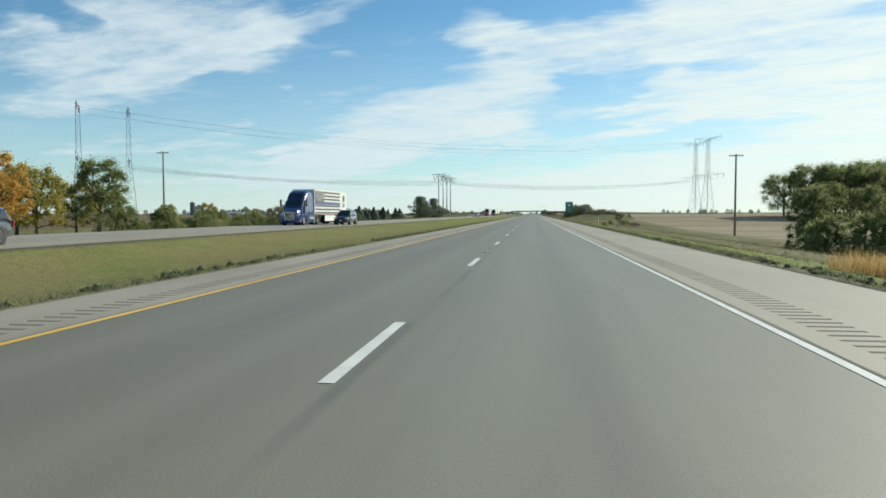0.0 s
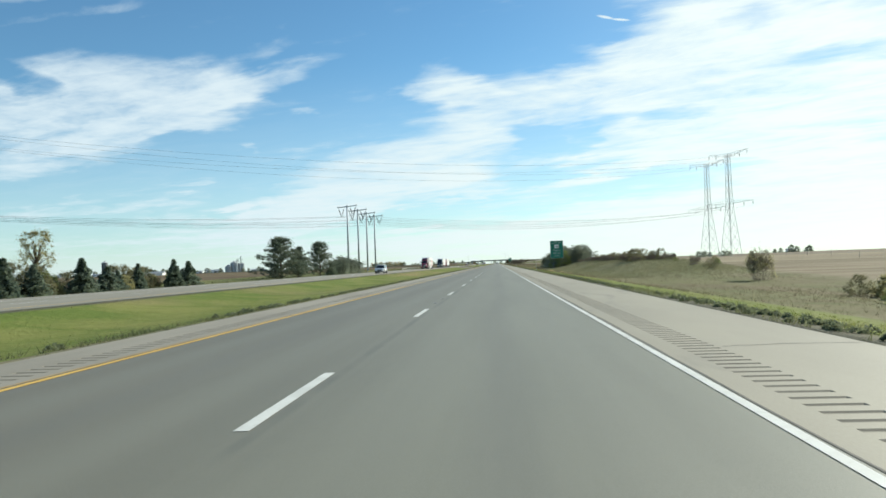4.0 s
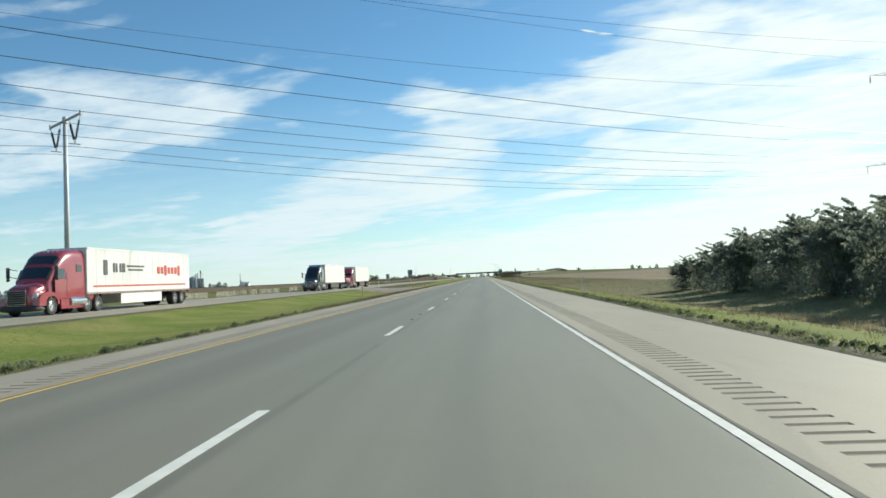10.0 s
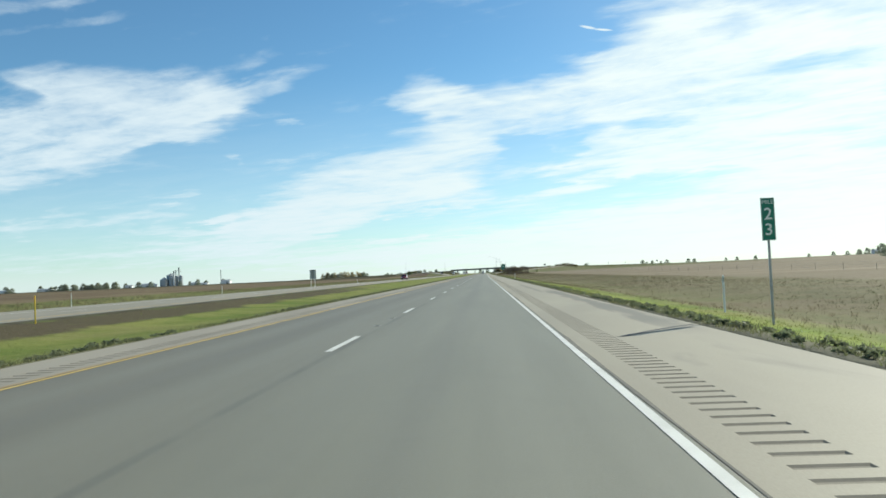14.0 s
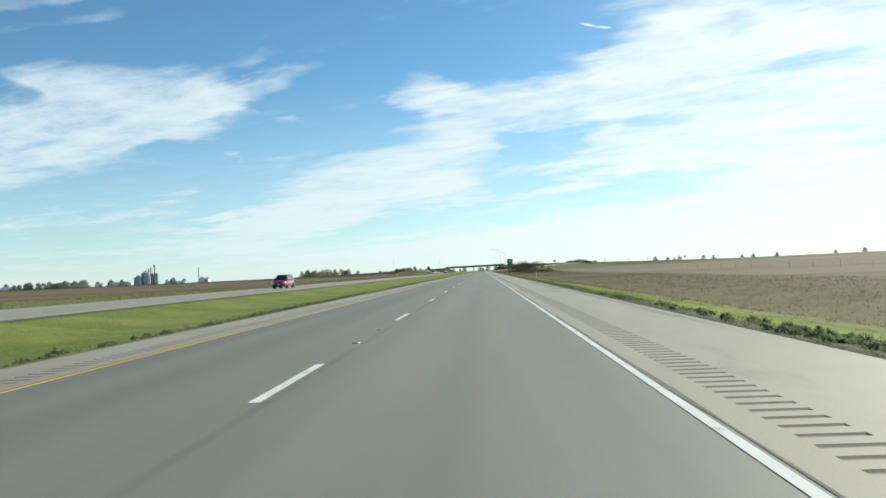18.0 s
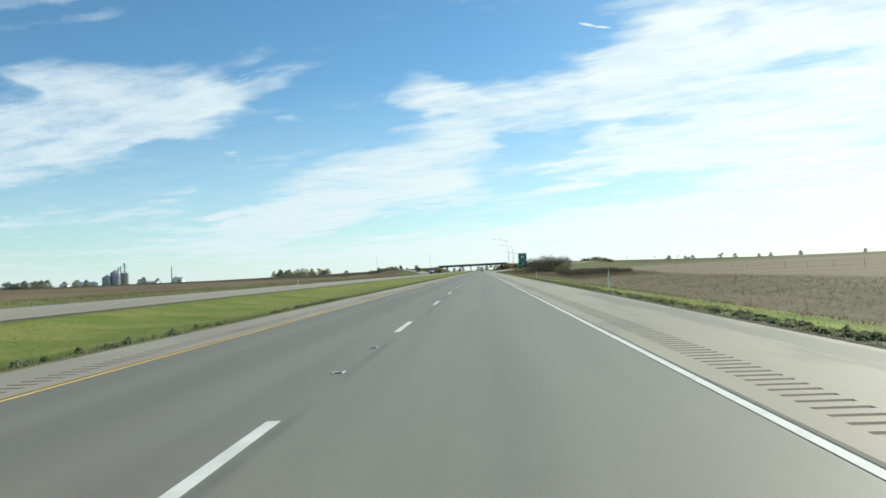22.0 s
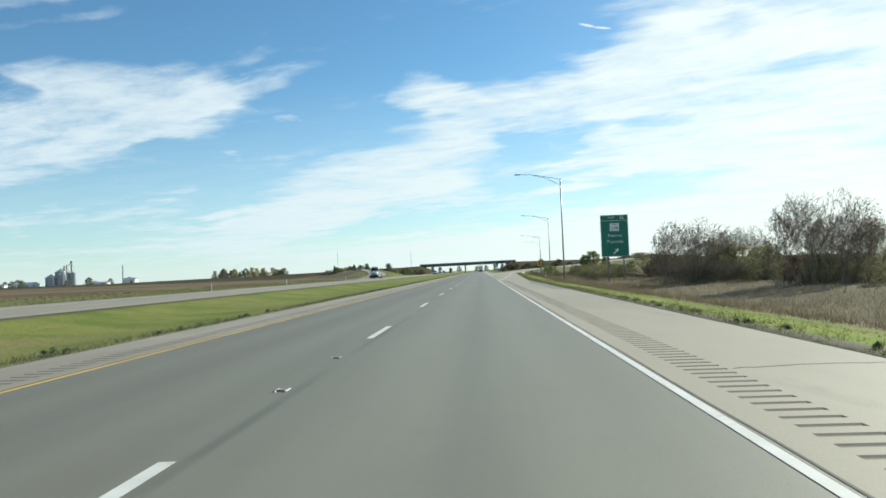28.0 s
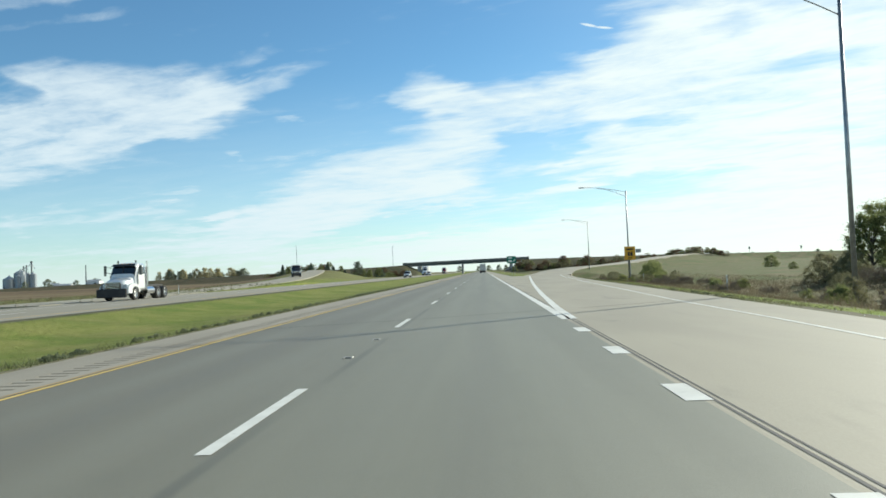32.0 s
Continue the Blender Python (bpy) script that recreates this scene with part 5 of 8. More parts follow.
def frame_strip(shape, wide, high, cz, border, y):
    """Four thin bars round a panel."""
    for s in (-1, 1):
        shape.box((s * (wide / 2 - border), y, cz), (border * 0.7, 0.006, high - border * 2))
        shape.box((0, y, cz + s * (high / 2 - border)), (wide - border * 2 - border * 0.7, 0.006, border * 0.7))
    return shape


def guide_sign(x0, x1, y, z0, z1, last, label):
    wide, high = x1 - x0, z1 - z0
    cz = (z0 + z1) / 2
    sign = thing("guide_sign", ((x0 + x1) / 2, y, 0), label, "road sign")
    panel = part("panel", Shape().box((0, 0, cz), (wide, 0.05, high), 0, 0.02), SIGN_GREEN, sign)
    part("panel_back", Shape().box((0, 0.045, cz), (wide * 0.97, 0.03, high * 0.97)), SIGN_BACK_AND_SHADE, sign)
    part("border", frame_strip(Shape(), wide, high, cz, 0.05, -0.03), SIGN_WHITE, sign)
    part("divider", Shape().box((0, -0.03, z1 - 0.72), (wide * 0.93, 0.006, 0.045)), SIGN_WHITE, sign)
    lettering("EXIT", 0.42, SIGN_WHITE, sign, -wide * 0.10, z1 - 0.36)
    lettering("22", 0.56, SIGN_WHITE, sign, wide * 0.27, z1 - 0.36, bold=0.006)
    shield = part("route_shield", Shape().box((0, -0.035, z1 - 1.55), (1.16, 0.02, 1.0), 0, 0.008), SIGN_WHITE, sign)
    lettering("ILLINOIS", 0.17, BLACK, shield, 0, z1 - 1.22, -0.052)
    lettering("116", 0.56, BLACK, shield, 0, z1 - 1.68, -0.052, bold=0.006)
    lettering("Peoria", 0.56, SIGN_WHITE, sign, 0.02, z1 - 2.62, spread=1.22)
    lettering("Pontiac", 0.56, SIGN_WHITE, sign, 0.05, z1 - 3.40, spread=1.22)
    if last == "arrow":
        arrow = Shape()
        turn = Euler((0, radians(-48), 0)).to_matrix()
        pts = [(-0.45, -0.07), (0.10, -0.07), (0.10, -0.26), (0.5, 0), (0.10, 0.26), (0.10, 0.07), (-0.45, 0.07)]
        ring = [turn @ Vector((a, 0, b)) for a, b in pts]
        arrow.loft([[(p.x + 0.1, -0.033, p.z + z0 + 0.68) for p in ring], [(p.x + 0.1, -0.026, p.z + z0 + 0.68) for p in ring]])
        part("arrow", arrow, SIGN_WHITE, sign)
    else:
        lettering(last, 0.46, SIGN_WHITE, sign, 0.1, z0 + 0.62)
    for px in (-wide * 0.26, wide * 0.30):
        g = ground_at((x0 + x1) / 2 + px, y)
        post = Shape()
        post.box((px, 0.16, (z1 - 0.3 + g - 0.3) / 2), (0.02, 0.2, z1 - 0.3 - g + 0.3))
        for s in (-1, 1):
            post.box((px, 0.16 + s * 0.1, (z1 - 0.3 + g - 0.3) / 2), (0.14, 0.016, z1 - 0.3 - g + 0.3))
        part("post", post, WEATHERED, sign, "dark weathered steel post")
    return sign


guide_sign(16.5, 20.0, 338.1, 2.05, 6.82, "1/2  MILE", "large green half-mile exit guide sign on two steel posts")
guide_sign(17.6, 21.1, 1125.2, 2.3, 7.62, "arrow", "large green exit guide sign with an arrow, on two steel posts")

# mile marker
mile = thing("mile_marker", (9.3, 525.8, 0), "narrow green mile marker sign on a thin steel post", "road sign")
part("panel", Shape().box((0, 0, 2.19), (0.31, 0.012, 0.98), 0, 0.004), SIGN_GREEN, mile)
part("border", frame_strip(Shape(), 0.31, 0.98, 2.19, 0.012, -0.008), SIGN_WHITE, mile)
lettering("MILE", 0.13, SIGN_WHITE, mile, 0, 2.58, -0.009)
lettering("2", 0.38, SIGN_WHITE, mile, 0, 2.30, -0.009, bold=0.004)
lettering("3", 0.38, SIGN_WHITE, mile, 0, 1.94, -0.009, bold=0.004)
part("post", Shape().box((0, 0.04, 1.05), (0.05, 0.045, 2.9), 0, 0.008), STEEL, mile)


def back_sign(x0, x1, y, z0, z1, label, posts, ribs=10, wood=False):
    """The grey back of a sign that faces the other way."""
    wide, high, cz = x1 - x0, z1 - z0, (z0 + z1) / 2
    sign = thing("sign_back", ((x0 + x1) / 2, y, 0), label, "road sign")
    part("panel", Shape().box((0, 0.05, cz), (wide, 0.03, high), 0, 0.01), SIGN_BACK_AND_SHADE, sign)
    step_z = high / ribs
    for i in range(ribs):
        part("rib", Shape().box((0, 0.02, z0 + (i + 0.5) * step_z), (wide * 0.985, 0.03, step_z * 0.55)), SIGN_BACK_AND_SHADE, sign)
    for px in posts:
        g = ground_at((x0 + x1) / 2 + px, y)
        part("post", Shape().box((px, -0.1, (z1 + g - 0.3) / 2), (0.30 if not wood else 0.12, 0.22 if not wood else 0.12, z1 - g + 0.3), 0, 0.01), WEATHERED if not wood else SIGN_WHITE, sign)
    return sign


back_sign(-50.5, -43.4, 145, 1.1, 4.4, "large grey back of a guide sign for oncoming traffic", (-2.1, 2.1), 11)
back_sign(-44.7, -43.0, 705.8, 1.5, 4.0, "grey back of a service sign on two white posts", (-0.55, 0.55), 6, True)


def small_sign(name, x, y, z0, z1, wide, face, label, bars=(), symbol=None):
    sign = thing(name, (x, y, 0), label, "road sign")
    cz = (z0 + z1) / 2
    part("panel", Shape().box((0, 0, cz), (wide, 0.012, z1 - z0), 0, 0.005), face, sign)
    part("post", Shape().box((0, 0.05, (z1 - 0.1 + ground_at(x, y) - 0.3) / 2), (0.06, 0.05, z1 - 0.1 - ground_at(x, y) + 0.3), 0, 0.008), STEEL, sign)
    for a, b, c, d, m in bars:
        part("print_bar", Shape().box((a, -0.009, b), (c, 0.004, d)), m, sign)
    return sign


small_sign("advisory_sign", 21.2, 1270, 1.9, 3.6, 1.4, SIGN_ORANGE, "amber exit speed advisory sign on a steel post", [(0, 3.24, 0.85, 0.19, BLACK), (-0.15, 2.63, 0.27, 0.55, BLACK), (0.19, 2.63, 0.27, 0.55, BLACK), (0, 2.12, 0.48, 0.12, BLACK)])
gore_sign = small_sign("exit_sign", 8.2, 1330, 2.5, 4.0, 1.9, SIGN_GREEN, "small green gore exit sign with a white arrow", [(-0.25, 3.65, 0.8, 0.26, SIGN_WHITE), (-0.3, 3.0, 0.7, 0.4, SIGN_WHITE)])
part("arrow", Shape().box((0.5, -0.012, 3.05), (0.75, 0.004, 0.14), turn=Euler((0, radians(-45), 0)).to_matrix()), SIGN_WHITE, gore_sign)
part("post", Shape().box((0.6, 0.05, 1.8), (0.06, 0.05, 4.2)), STEEL, gore_sign)
# the white face's shade is put into its colour: both panels are grey
no_turn = small_sign("no_turn_sign", -9.6, 475, 1.94, 2.72, 0.76, SIGN_BACK_AND_SHADE, "white no U-turn sign painted in its shaded grey, on a post at the median crossover", [(0, 1.62, 0.55, 0.05, BLACK), (0, 1.5, 0.5, 0.05, BLACK)])
part("lower_panel", Shape().box((0.02, 0, 1.62), (0.80, 0.012, 0.58), 0, 0.005), SIGN_BACK_AND_SHADE, no_turn)
ring = Shape()
for i in range(24):
    a, b = 2 * math.pi * i / 24, 2 * math.pi * (i + 1) / 24
    ring.add([(r * math.cos(q), -0.010, 2.27 + r * math.sin(q)) for q, r in ((a, 0.25), (b, 0.25), (b, 0.31), (a, 0.31))], [(0, 1, 2, 3)])
part("ring", ring, BLACK, no_turn)
part("slash", Shape().box((0, -0.011, 2.27), (0.54, 0.004, 0.05), turn=Euler((0, radians(45), 0)).to_matrix()), BLACK, no_turn)
hook = Shape().box((0.09, -0.012, 2.22), (0.05, 0.004, 0.25)).box((-0.09, -0.012, 2.25), (0.05, 0.004, 0.18)).box((0, -0.012, 2.36), (0.23, 0.004, 0.05))
part("turn_arrow", hook, BLACK, no_turn)

# ---- poles, pylons and wires ----
LINE = Vector((341, 203, 0)).normalized()      # the way the power lines run
ARM = Vector((LINE.y, -LINE.x, 0))
POLE_ARM = Vector((0.76, -0.65, 0)).normalized()
pole_turn = math.degrees(math.atan2(POLE_ARM.y, POLE_ARM.x))
lines_turn = math.degrees(math.atan2(ARM.y, ARM.x))


def steel_pole(x, y, top, model=None):
    g = ground_at(x, y)
    if model is not None:
        return copy_thing(model, pose(x, y, g, 0, 0, pole_turn))
    pole = thing("transmission_pole", (x, y, g, 0, 0, pole_turn), "tall grey steel transmission pole with a cross-arm and two insulator strings", "utility pole", "row of steel transmission poles")
    tall = top - g
    part("shaft", Shape().tube((0, 0, -0.3), (0, 0, tall), 0.38, 0.24, 12), POLE_STEEL, pole, smooth=True)
    part("cross_arm", Shape().tube((-5.25, 0, tall - 0.35), (5.25, 0, tall - 0.35), 0.17, 0.17, 8).tube((-5.25, 0, tall - 0.6), (-5.25, 0, tall + 0.05), 0.16, 0.16, 6).tube((5.25, 0, tall - 0.6), (5.25, 0, tall + 0.05), 0.16, 0.16, 6).tube((0, 0, tall - 0.7), (0, 0, tall + 0.15), 0.34, 0.28, 12), POLE_STEEL, pole)
    for s in (-1, 1):
        for a in (5.1, 1.5):
            part("insulator", insulator((s * a, 0, tall - 0.5), (s * 3.25, 0, tall - 3.7)), BLACK, pole, "dark insulator string")
        part("clamp", Shape().box((s * 3.25, 0, tall - 3.8), (0.16, 1.3, 0.12), 0, 0.03), STEEL, pole)
    part("ground_cable", Shape().tube((0.42, 0, 0), (0.32, 0, tall * 0.75), 0.03, 0.03, 5), STEEL, pole)
    return pole


def insulator(p0, p1):
    """A string of discs."""
    s = Shape()
    a, b = Vector(p0), Vector(p1)
    s.tube(a, b, 0.03, 0.03, 5)
    for i in range(12):
        q = 0.22 + 0.62 * i / 11
        c = a.lerp(b, q)
        d = (b - a).normalized() * 0.06
        s.tube(c - d, c + d, 0.17, 0.09, 7)
    return s


pole_ys = (390.7, 410.0, 428.5, 447.6)
pole_top = 23.2
first_pole = None
for y in pole_ys:
    ob = steel_pole(-50.0, y, pole_top, first_pole)
    first_pole = first_pole or ob


def lattice_tower(x, y, top, base, model=None):
    if model is not None:
        ob = copy_thing(model, pose(x, y, base, 0, 0, lines_turn))
        return ob
    tower = thing("lattice_pylon", (x, y, base, 0, 0, lines_turn), "tall grey steel lattice pylon with two levels of long arms", "pylon", "pairs of lattice pylons")
    tall = top - base
    waist, mid = tall * 0.47, tall * 0.5
    levels = [0, tall * 0.13, tall * 0.25, tall * 0.36, waist, tall * 0.58, tall * 0.66, tall * 0.74, tall * 0.82, tall * 0.9, tall * 0.96]
    widths = [3.7, 3.1, 2.5, 1.9, 1.35, 1.15, 1.05, 1.0, 0.95, 0.9, 0.85]

    def corner(k, i):
        sx, sy = ((-1, -1), (1, -1), (1, 1), (-1, 1))[i % 4]
        return (sx * widths[k], sy * widths[k], levels[k])

    for i in range(4):
        part("leg", Shape().path([corner(k, i) for k in range(len(levels))], 0.09, 4), LATTICE, tower)
        brace = Shape()
        for k in range(len(levels) - 1):
            brace.tube(corner(k, i), corner(k + 1, i + 1), 0.036, 0.036, 4)
            brace.tube(corner(k, i + 1), corner(k + 1, i), 0.036, 0.036, 4)
            brace.tube(corner(k + 1, i), corner(k + 1, i + 1), 0.036, 0.036, 4)
        part("bracing", brace, LATTICE, tower)
    for z, reach, tip, w0 in ((tall * 0.93, 13.0, 2.6, 1.0), (mid, 15.5, 0.6, 1.4)):
        for s in (-1, 1):
            arm = Shape()
            end = (s * reach, 0, z + tip)
            roots = [(s * w0, -w0, z), (s * w0, w0, z), (s * w0, 0, z + 1.8)]
            for p in roots:
                arm.tube(p, end, 0.06, 0.05, 4)
            for i in range(6):
                q0, q1 = i / 6, (i + 1) / 6
                a = [Vector(p).lerp(Vector(end), q0) for p in roots]
                b = [Vector(p).lerp(Vector(end), q1) for p in roots]
                arm.tube(a[0], b[1], 0.026, 0.026, 4).tube(a[0], b[2], 0.026, 0.026, 4).tube(a[1], b[2], 0.026, 0.026, 4)
            part("arm", arm, LATTICE, tower)
            for q in (0.55, 0.95):
                p = Vector(((w0 + (reach - w0) * q) * s, 0, z + tip * q))
                part("insulator", insulator(p, p + Vector((0, 0, -2.4))), BLACK, tower)
    return tower


TOWERS_R = [(123.5, 527, 56.5), (123.6, 566, 54.5)]
TOWERS_L = [(-218, 324, 57.0), (-206, 348, 57.0)]
first_tower = None
for x, y, top in TOWERS_R + TOWERS_L:
    g = ground_at(x, y)
    ob = lattice_tower(x, y, 56.5, g, first_tower) if first_tower is None else lattice_tower(x, y, top, g, first_tower)
    first_tower = first_tower or ob


def wire(p0, p1, sag, n=30, radius=0.028):
    a, b = Vector(p0), Vector(p1)
    cable = thing("power_line", tuple(a), "thin dark overhead power line slung between supports", "cable", "overhead power lines")
    pts = [(b - a) * (i / n) + Vector((0, 0, -4 * sag * (i / n) * (1 - i / n))) for i in range(n + 1)]
    across = LINE.cross(Vector((0, 0, 1))) * radius
    part("conductor", Shape().loft([[p + Vector((0, 0, radius)), p + across, p - Vector((0, 0, radius)), p - across] for p in pts]), WIRE, cable)


def arm_point(tower, off, z):
    g = ground_at(tower[0], tower[1])
    return (tower[0] + ARM.x * off, tower[1] + ARM.y * off, g + z)


for left, right in zip(TOWERS_L, TOWERS_R):
    for off in (-12.4, 12.4):
        wire(arm_point(left, off, 52.3), arm_point(right, off, 52.3), 11.0)
for k, y in enumerate(pole_ys):
    left, right = TOWERS_L[k // 2], TOWERS_R[k // 2]
    for s in (-1, 1):
        mine = (-50.0 + POLE_ARM.x * s * 3.25, y + POLE_ARM.y * s * 3.25, pole_top - 3.9)
        off = (10.5 if k % 2 == 0 else -10.5) + s * 3.6
        wire(arm_point(left, off, 26.2), mine, 3.2)
        wire(mine, arm_point(right, off, 26.2), 4.4)


def wood_pole(x, y, top, label, arm=2.2):
    g = ground_at(x, y)
    pole = thing("utility_pole", (x, y, g), label, "utility pole")
    part("shaft", Shape().tube((0, 0, -0.4), (0, 0, top - g), 0.19, 0.13, 9), POLE_WOOD, pole, smooth=True)
    part("cross_arm", Shape().box((0, -0.15, top - g - 0.25), (arm, 0.1, 0.13)), POLE_WOOD, pole)
    for q in (-0.45, -0.15, 0.15, 0.45):
        part("insulator", Shape().tube((q * arm, -0.15, top - g - 0.18), (q * arm, -0.15, top - g + 0.02), 0.05, 0.03, 6), STEEL, pole)
    return pole


wood_pole(-60.5, 108.8, 11.8, "brown wooden utility pole with a small cross-arm")
wood_pole(32.9, 110.9, 10.5, "brown wooden utility pole with a small cross-arm")

# ---- street lamps of the exit ----


def street_lamp(x, y, rise=1.0, model=None):
    g = ground_at(x, y)
    if model is not None:
        return copy_thing(model, pose(x, y, g) @ Matrix.Diagonal((1, 1, rise, 1)))
    lamp = thing("street_lamp", (x, y, g), "tall galvanised street lamp with a long truss arm", "street lamp", "street lamps along the exit")
    tall = 14.4
    part("pole", Shape().tube((0, 0, -0.2), (0, 0, tall), 0.125, 0.075, 12), STEEL, lamp, smooth=True)
    part("base_plate", Shape().box((0, 0, 0.02), (0.36, 0.36, 0.16), 0, 0.03), STEEL, lamp)
    upper = [(-5.6 * q, 0, tall - 0.15 + 0.95 * math.sin(q * 1.45)) for q in np.linspace(0, 1, 9)]
    lower = [(-3.9 * q, 0, tall - 0.95 + 1.55 * math.sin(q * 1.4)) for q in np.linspace(0, 1, 8)]
    arm = part("arm", Shape().path(upper, 0.032), STEEL, lamp)
    part("lower_chord", Shape().path(lower, 0.028), STEEL, arm)
    part("strut", Shape().tube(upper[3], lower[4], 0.018), STEEL, arm)
    part("lamp_head", Shape().box((-6.0, 0, tall + 0.78), (0.8, 0.3, 0.14), 0, 0.05), STEEL, lamp)
    return lamp


first_lamp = None
for x, y, rise in ((13.8, 1134.3, 1.0), (18.8, 1208.0, 0.98), (22.2, 1276, 0.86), (28.7, 1359, 0.835)):
    ob = street_lamp(x, y, rise, first_lamp)
    first_lamp = first_lamp or ob

# ---- the overpass ----
bridge = thing("overpass", (0, BRIDGE_Y, 0), "long highway overpass of dark steel girders on concrete abutments", "bridge")


def deck_z(x):
    return 6.6 + (x + 35) * 0.012


def beam(y0, y1, low, high, x0=-47.0, x1=30.0, mat=None, name="girder"):
    n = 12
    rings = []
    for i in range(n + 1):
        x = x0 + (x1 - x0) * i / n
        rings.append([(x, y0, deck_z(x) + low), (x, y1, deck_z(x) + low), (x, y1, deck_z(x) + high), (x, y0, deck_z(x) + high)])
    part(name, Shape().loft(rings), mat, bridge)


beam(-6.2, 6.2, 0.0, 0.25, mat=SHADED_CONCRETE, name="deck")
beam(-6.35, -5.95, -0.1, 1.05, mat=SHADED_CONCRETE, name="parapet")
beam(5.95, 6.35, 0.0, 1.05, mat=SHADED_CONCRETE, name="parapet")
for y in (-5.2, -1.8, 1.8, 5.2):
    beam(y - 0.2, y + 0.2, -1.35, 0.0, mat=GIRDER)
for y in (-5.2, 0, 5.2):
    for x in (-10.5,):
        part("pier", Shape().tube((x, y, -0.4), (x, y, deck_z(x) - 1.9), 0.5, 0.5, 10), CONCRETE, bridge)
part("pier_cap", Shape().box((-10.5, 0, deck_z(-10.5) - 1.65), (1.2, 12.4, 0.7), 0, 0.05), CONCRETE, bridge)
for x, s in ((-36.5, -1), (18.8, 1)):
    part("abutment", Shape().box((x + s * 0.6, 0, 2.5), (1.6, 13.0, 6.2)), CONCRETE, bridge)
    slope = Shape().loft([[(x + s * 1.0, y, -0.4), (x + s * 1.0, y, 4.2), (x - s * 4.5, y, -0.4)] for y in (-8, 8)])
    part("slope_wall", slope, CONCRETE, bridge)

# surfaces of the crossing road and the ramps


def ribbon(name, line, half, material, label, lift=0.25):
    s = Shape()
    rings = []
    for i, (x, y, z) in enumerate(line):
        a, b = Vector(line[max(i - 1, 0)][:2]), Vector(line[min(i + 1, len(line) - 1)][:2])
        d = (b - a).normalized()
        nx, ny = -d.y * half, d.x * half
        rings.append([(x + nx, y + ny, z - 0.5), (x + nx, y + ny, z + lift), (x - nx, y - ny, z + lift), (x - nx, y - ny, z - 0.5)])
    return tagged(new(name, s.loft(rings).mesh(name, material)), label, "road", kind="structure")


def smooth_line(line, n=6):
    out = []
    for i in range(len(line) - 1):
        p0, p1, p2, p3 = (Vector(line[max(i - 1, 0)]), Vector(line[i]), Vector(line[i + 1]), Vector(line[min(i + 2, len(line) - 1)]))
        for k in range(n):
            q = k / n
            out.append(tuple(0.5 * ((2 * p1) + (p2 - p0) * q + (2 * p0 - 5 * p1 + 4 * p2 - p3) * q * q + (3 * p1 - p0 - 3 * p2 + p3) * q ** 3)))
    return out + [tuple(line[-1])]


ribbon("ramp_road", smooth_line([(12.6, 1297, -0.243), (17, 1330, -0.1), (22, 1360, 0.3), (30.5, 1392, 0.8), (52, 1445, 1.6), (89, 1530, 4.2), (126, 1606, 6.0)]), 4.1, SHOULDER, "pale concrete exit ramp climbing to the crossing road")
ribbon("ramp_road", smooth_line([(-33.4, 1225, -0.24), (-35, 1270, -0.15), (-42, 1340, 0.8), (-58, 1430, 2.8), (-78, 1520, 4.2), (-100, 1606, 4.7)]), 3.6, SHOULDER, "pale concrete ramp coming down beyond the oncoming road")
for side in (CROSS[:4] + [(-37.2, 6.2)], [(19.7, 6.9), (30, 6.7)] + CROSS[6:]):
    ribbon("crossing_road", [(x, BRIDGE_Y, z) for x, z in side], 5.6, ASPHALT, "grey crossing road on a grass embankment")

# ---- vehicles ----
RUBBER = surface("tyre_rubber", (0.018, 0.018, 0.018), (0.035, 0.034, 0.032), scale=4, rough=0.85)
RIM = surface("wheel_metal", (0.45, 0.46, 0.47), (0.6, 0.6, 0.6), scale=4, rough=0.35, metal=0.8, bump=0)
GLASS = glossy("tinted_glass", (0.012, 0.016, 0.018), rough=0.05, coat=1.0)
CHASSIS = surface("chassis_black", (0.02, 0.02, 0.021), (0.04, 0.04, 0.04), scale=3, rough=0.7)
CHROME = surface("chrome", (0.6, 0.61, 0.62), (0.72, 0.72, 0.73), scale=4, rough=0.15, metal=1.0, bump=0, grain=0.02)
LAMP = glossy("headlamp_lens", (0.65, 0.68, 0.70), rough=0.1, coat=1.0)
RED_LAMP = glossy("tail_lamp", (0.35, 0.02, 0.02), rough=0.2)
BLUE_PAINT = glossy("blue_paint", (0.012, 0.032, 0.14))
RED_PAINT = glossy("dark_red_paint", (0.26, 0.03, 0.045))
BRIGHT_RED = glossy("red_paint", (0.33, 0.045, 0.06))
BLACK_PAINT = glossy("black_paint", (0.02, 0.022, 0.024))
WHITE_PAINT = glossy("white_paint", (0.72, 0.73, 0.73))
GREY_PAINT = glossy("grey_paint", (0.06, 0.065, 0.07), metal=0.3)
TRAILER_WHITE = surface("trailer_panel", (0.55, 0.55, 0.53), (0.62, 0.62, 0.60), scale=0.6, rough=0.5, grain=0.03, bump=0, stain=((0.5, 0.49, 0.45), 0.7, 0.6, 0.3))
FLAG_BLUE = surface("flag_blue", (0.05, 0.08, 0.20), (0.06, 0.09, 0.22), scale=2, rough=0.5, bump=0)
FLAG_DARK = surface("flag_dark", (0.05, 0.05, 0.055), (0.07, 0.07, 0.075), scale=2, rough=0.5, bump=0)
PRINT_RED = surface("print_red", (0.45, 0.05, 0.04), (0.5, 0.06, 0.05), scale=2, rough=0.5, bump=0)


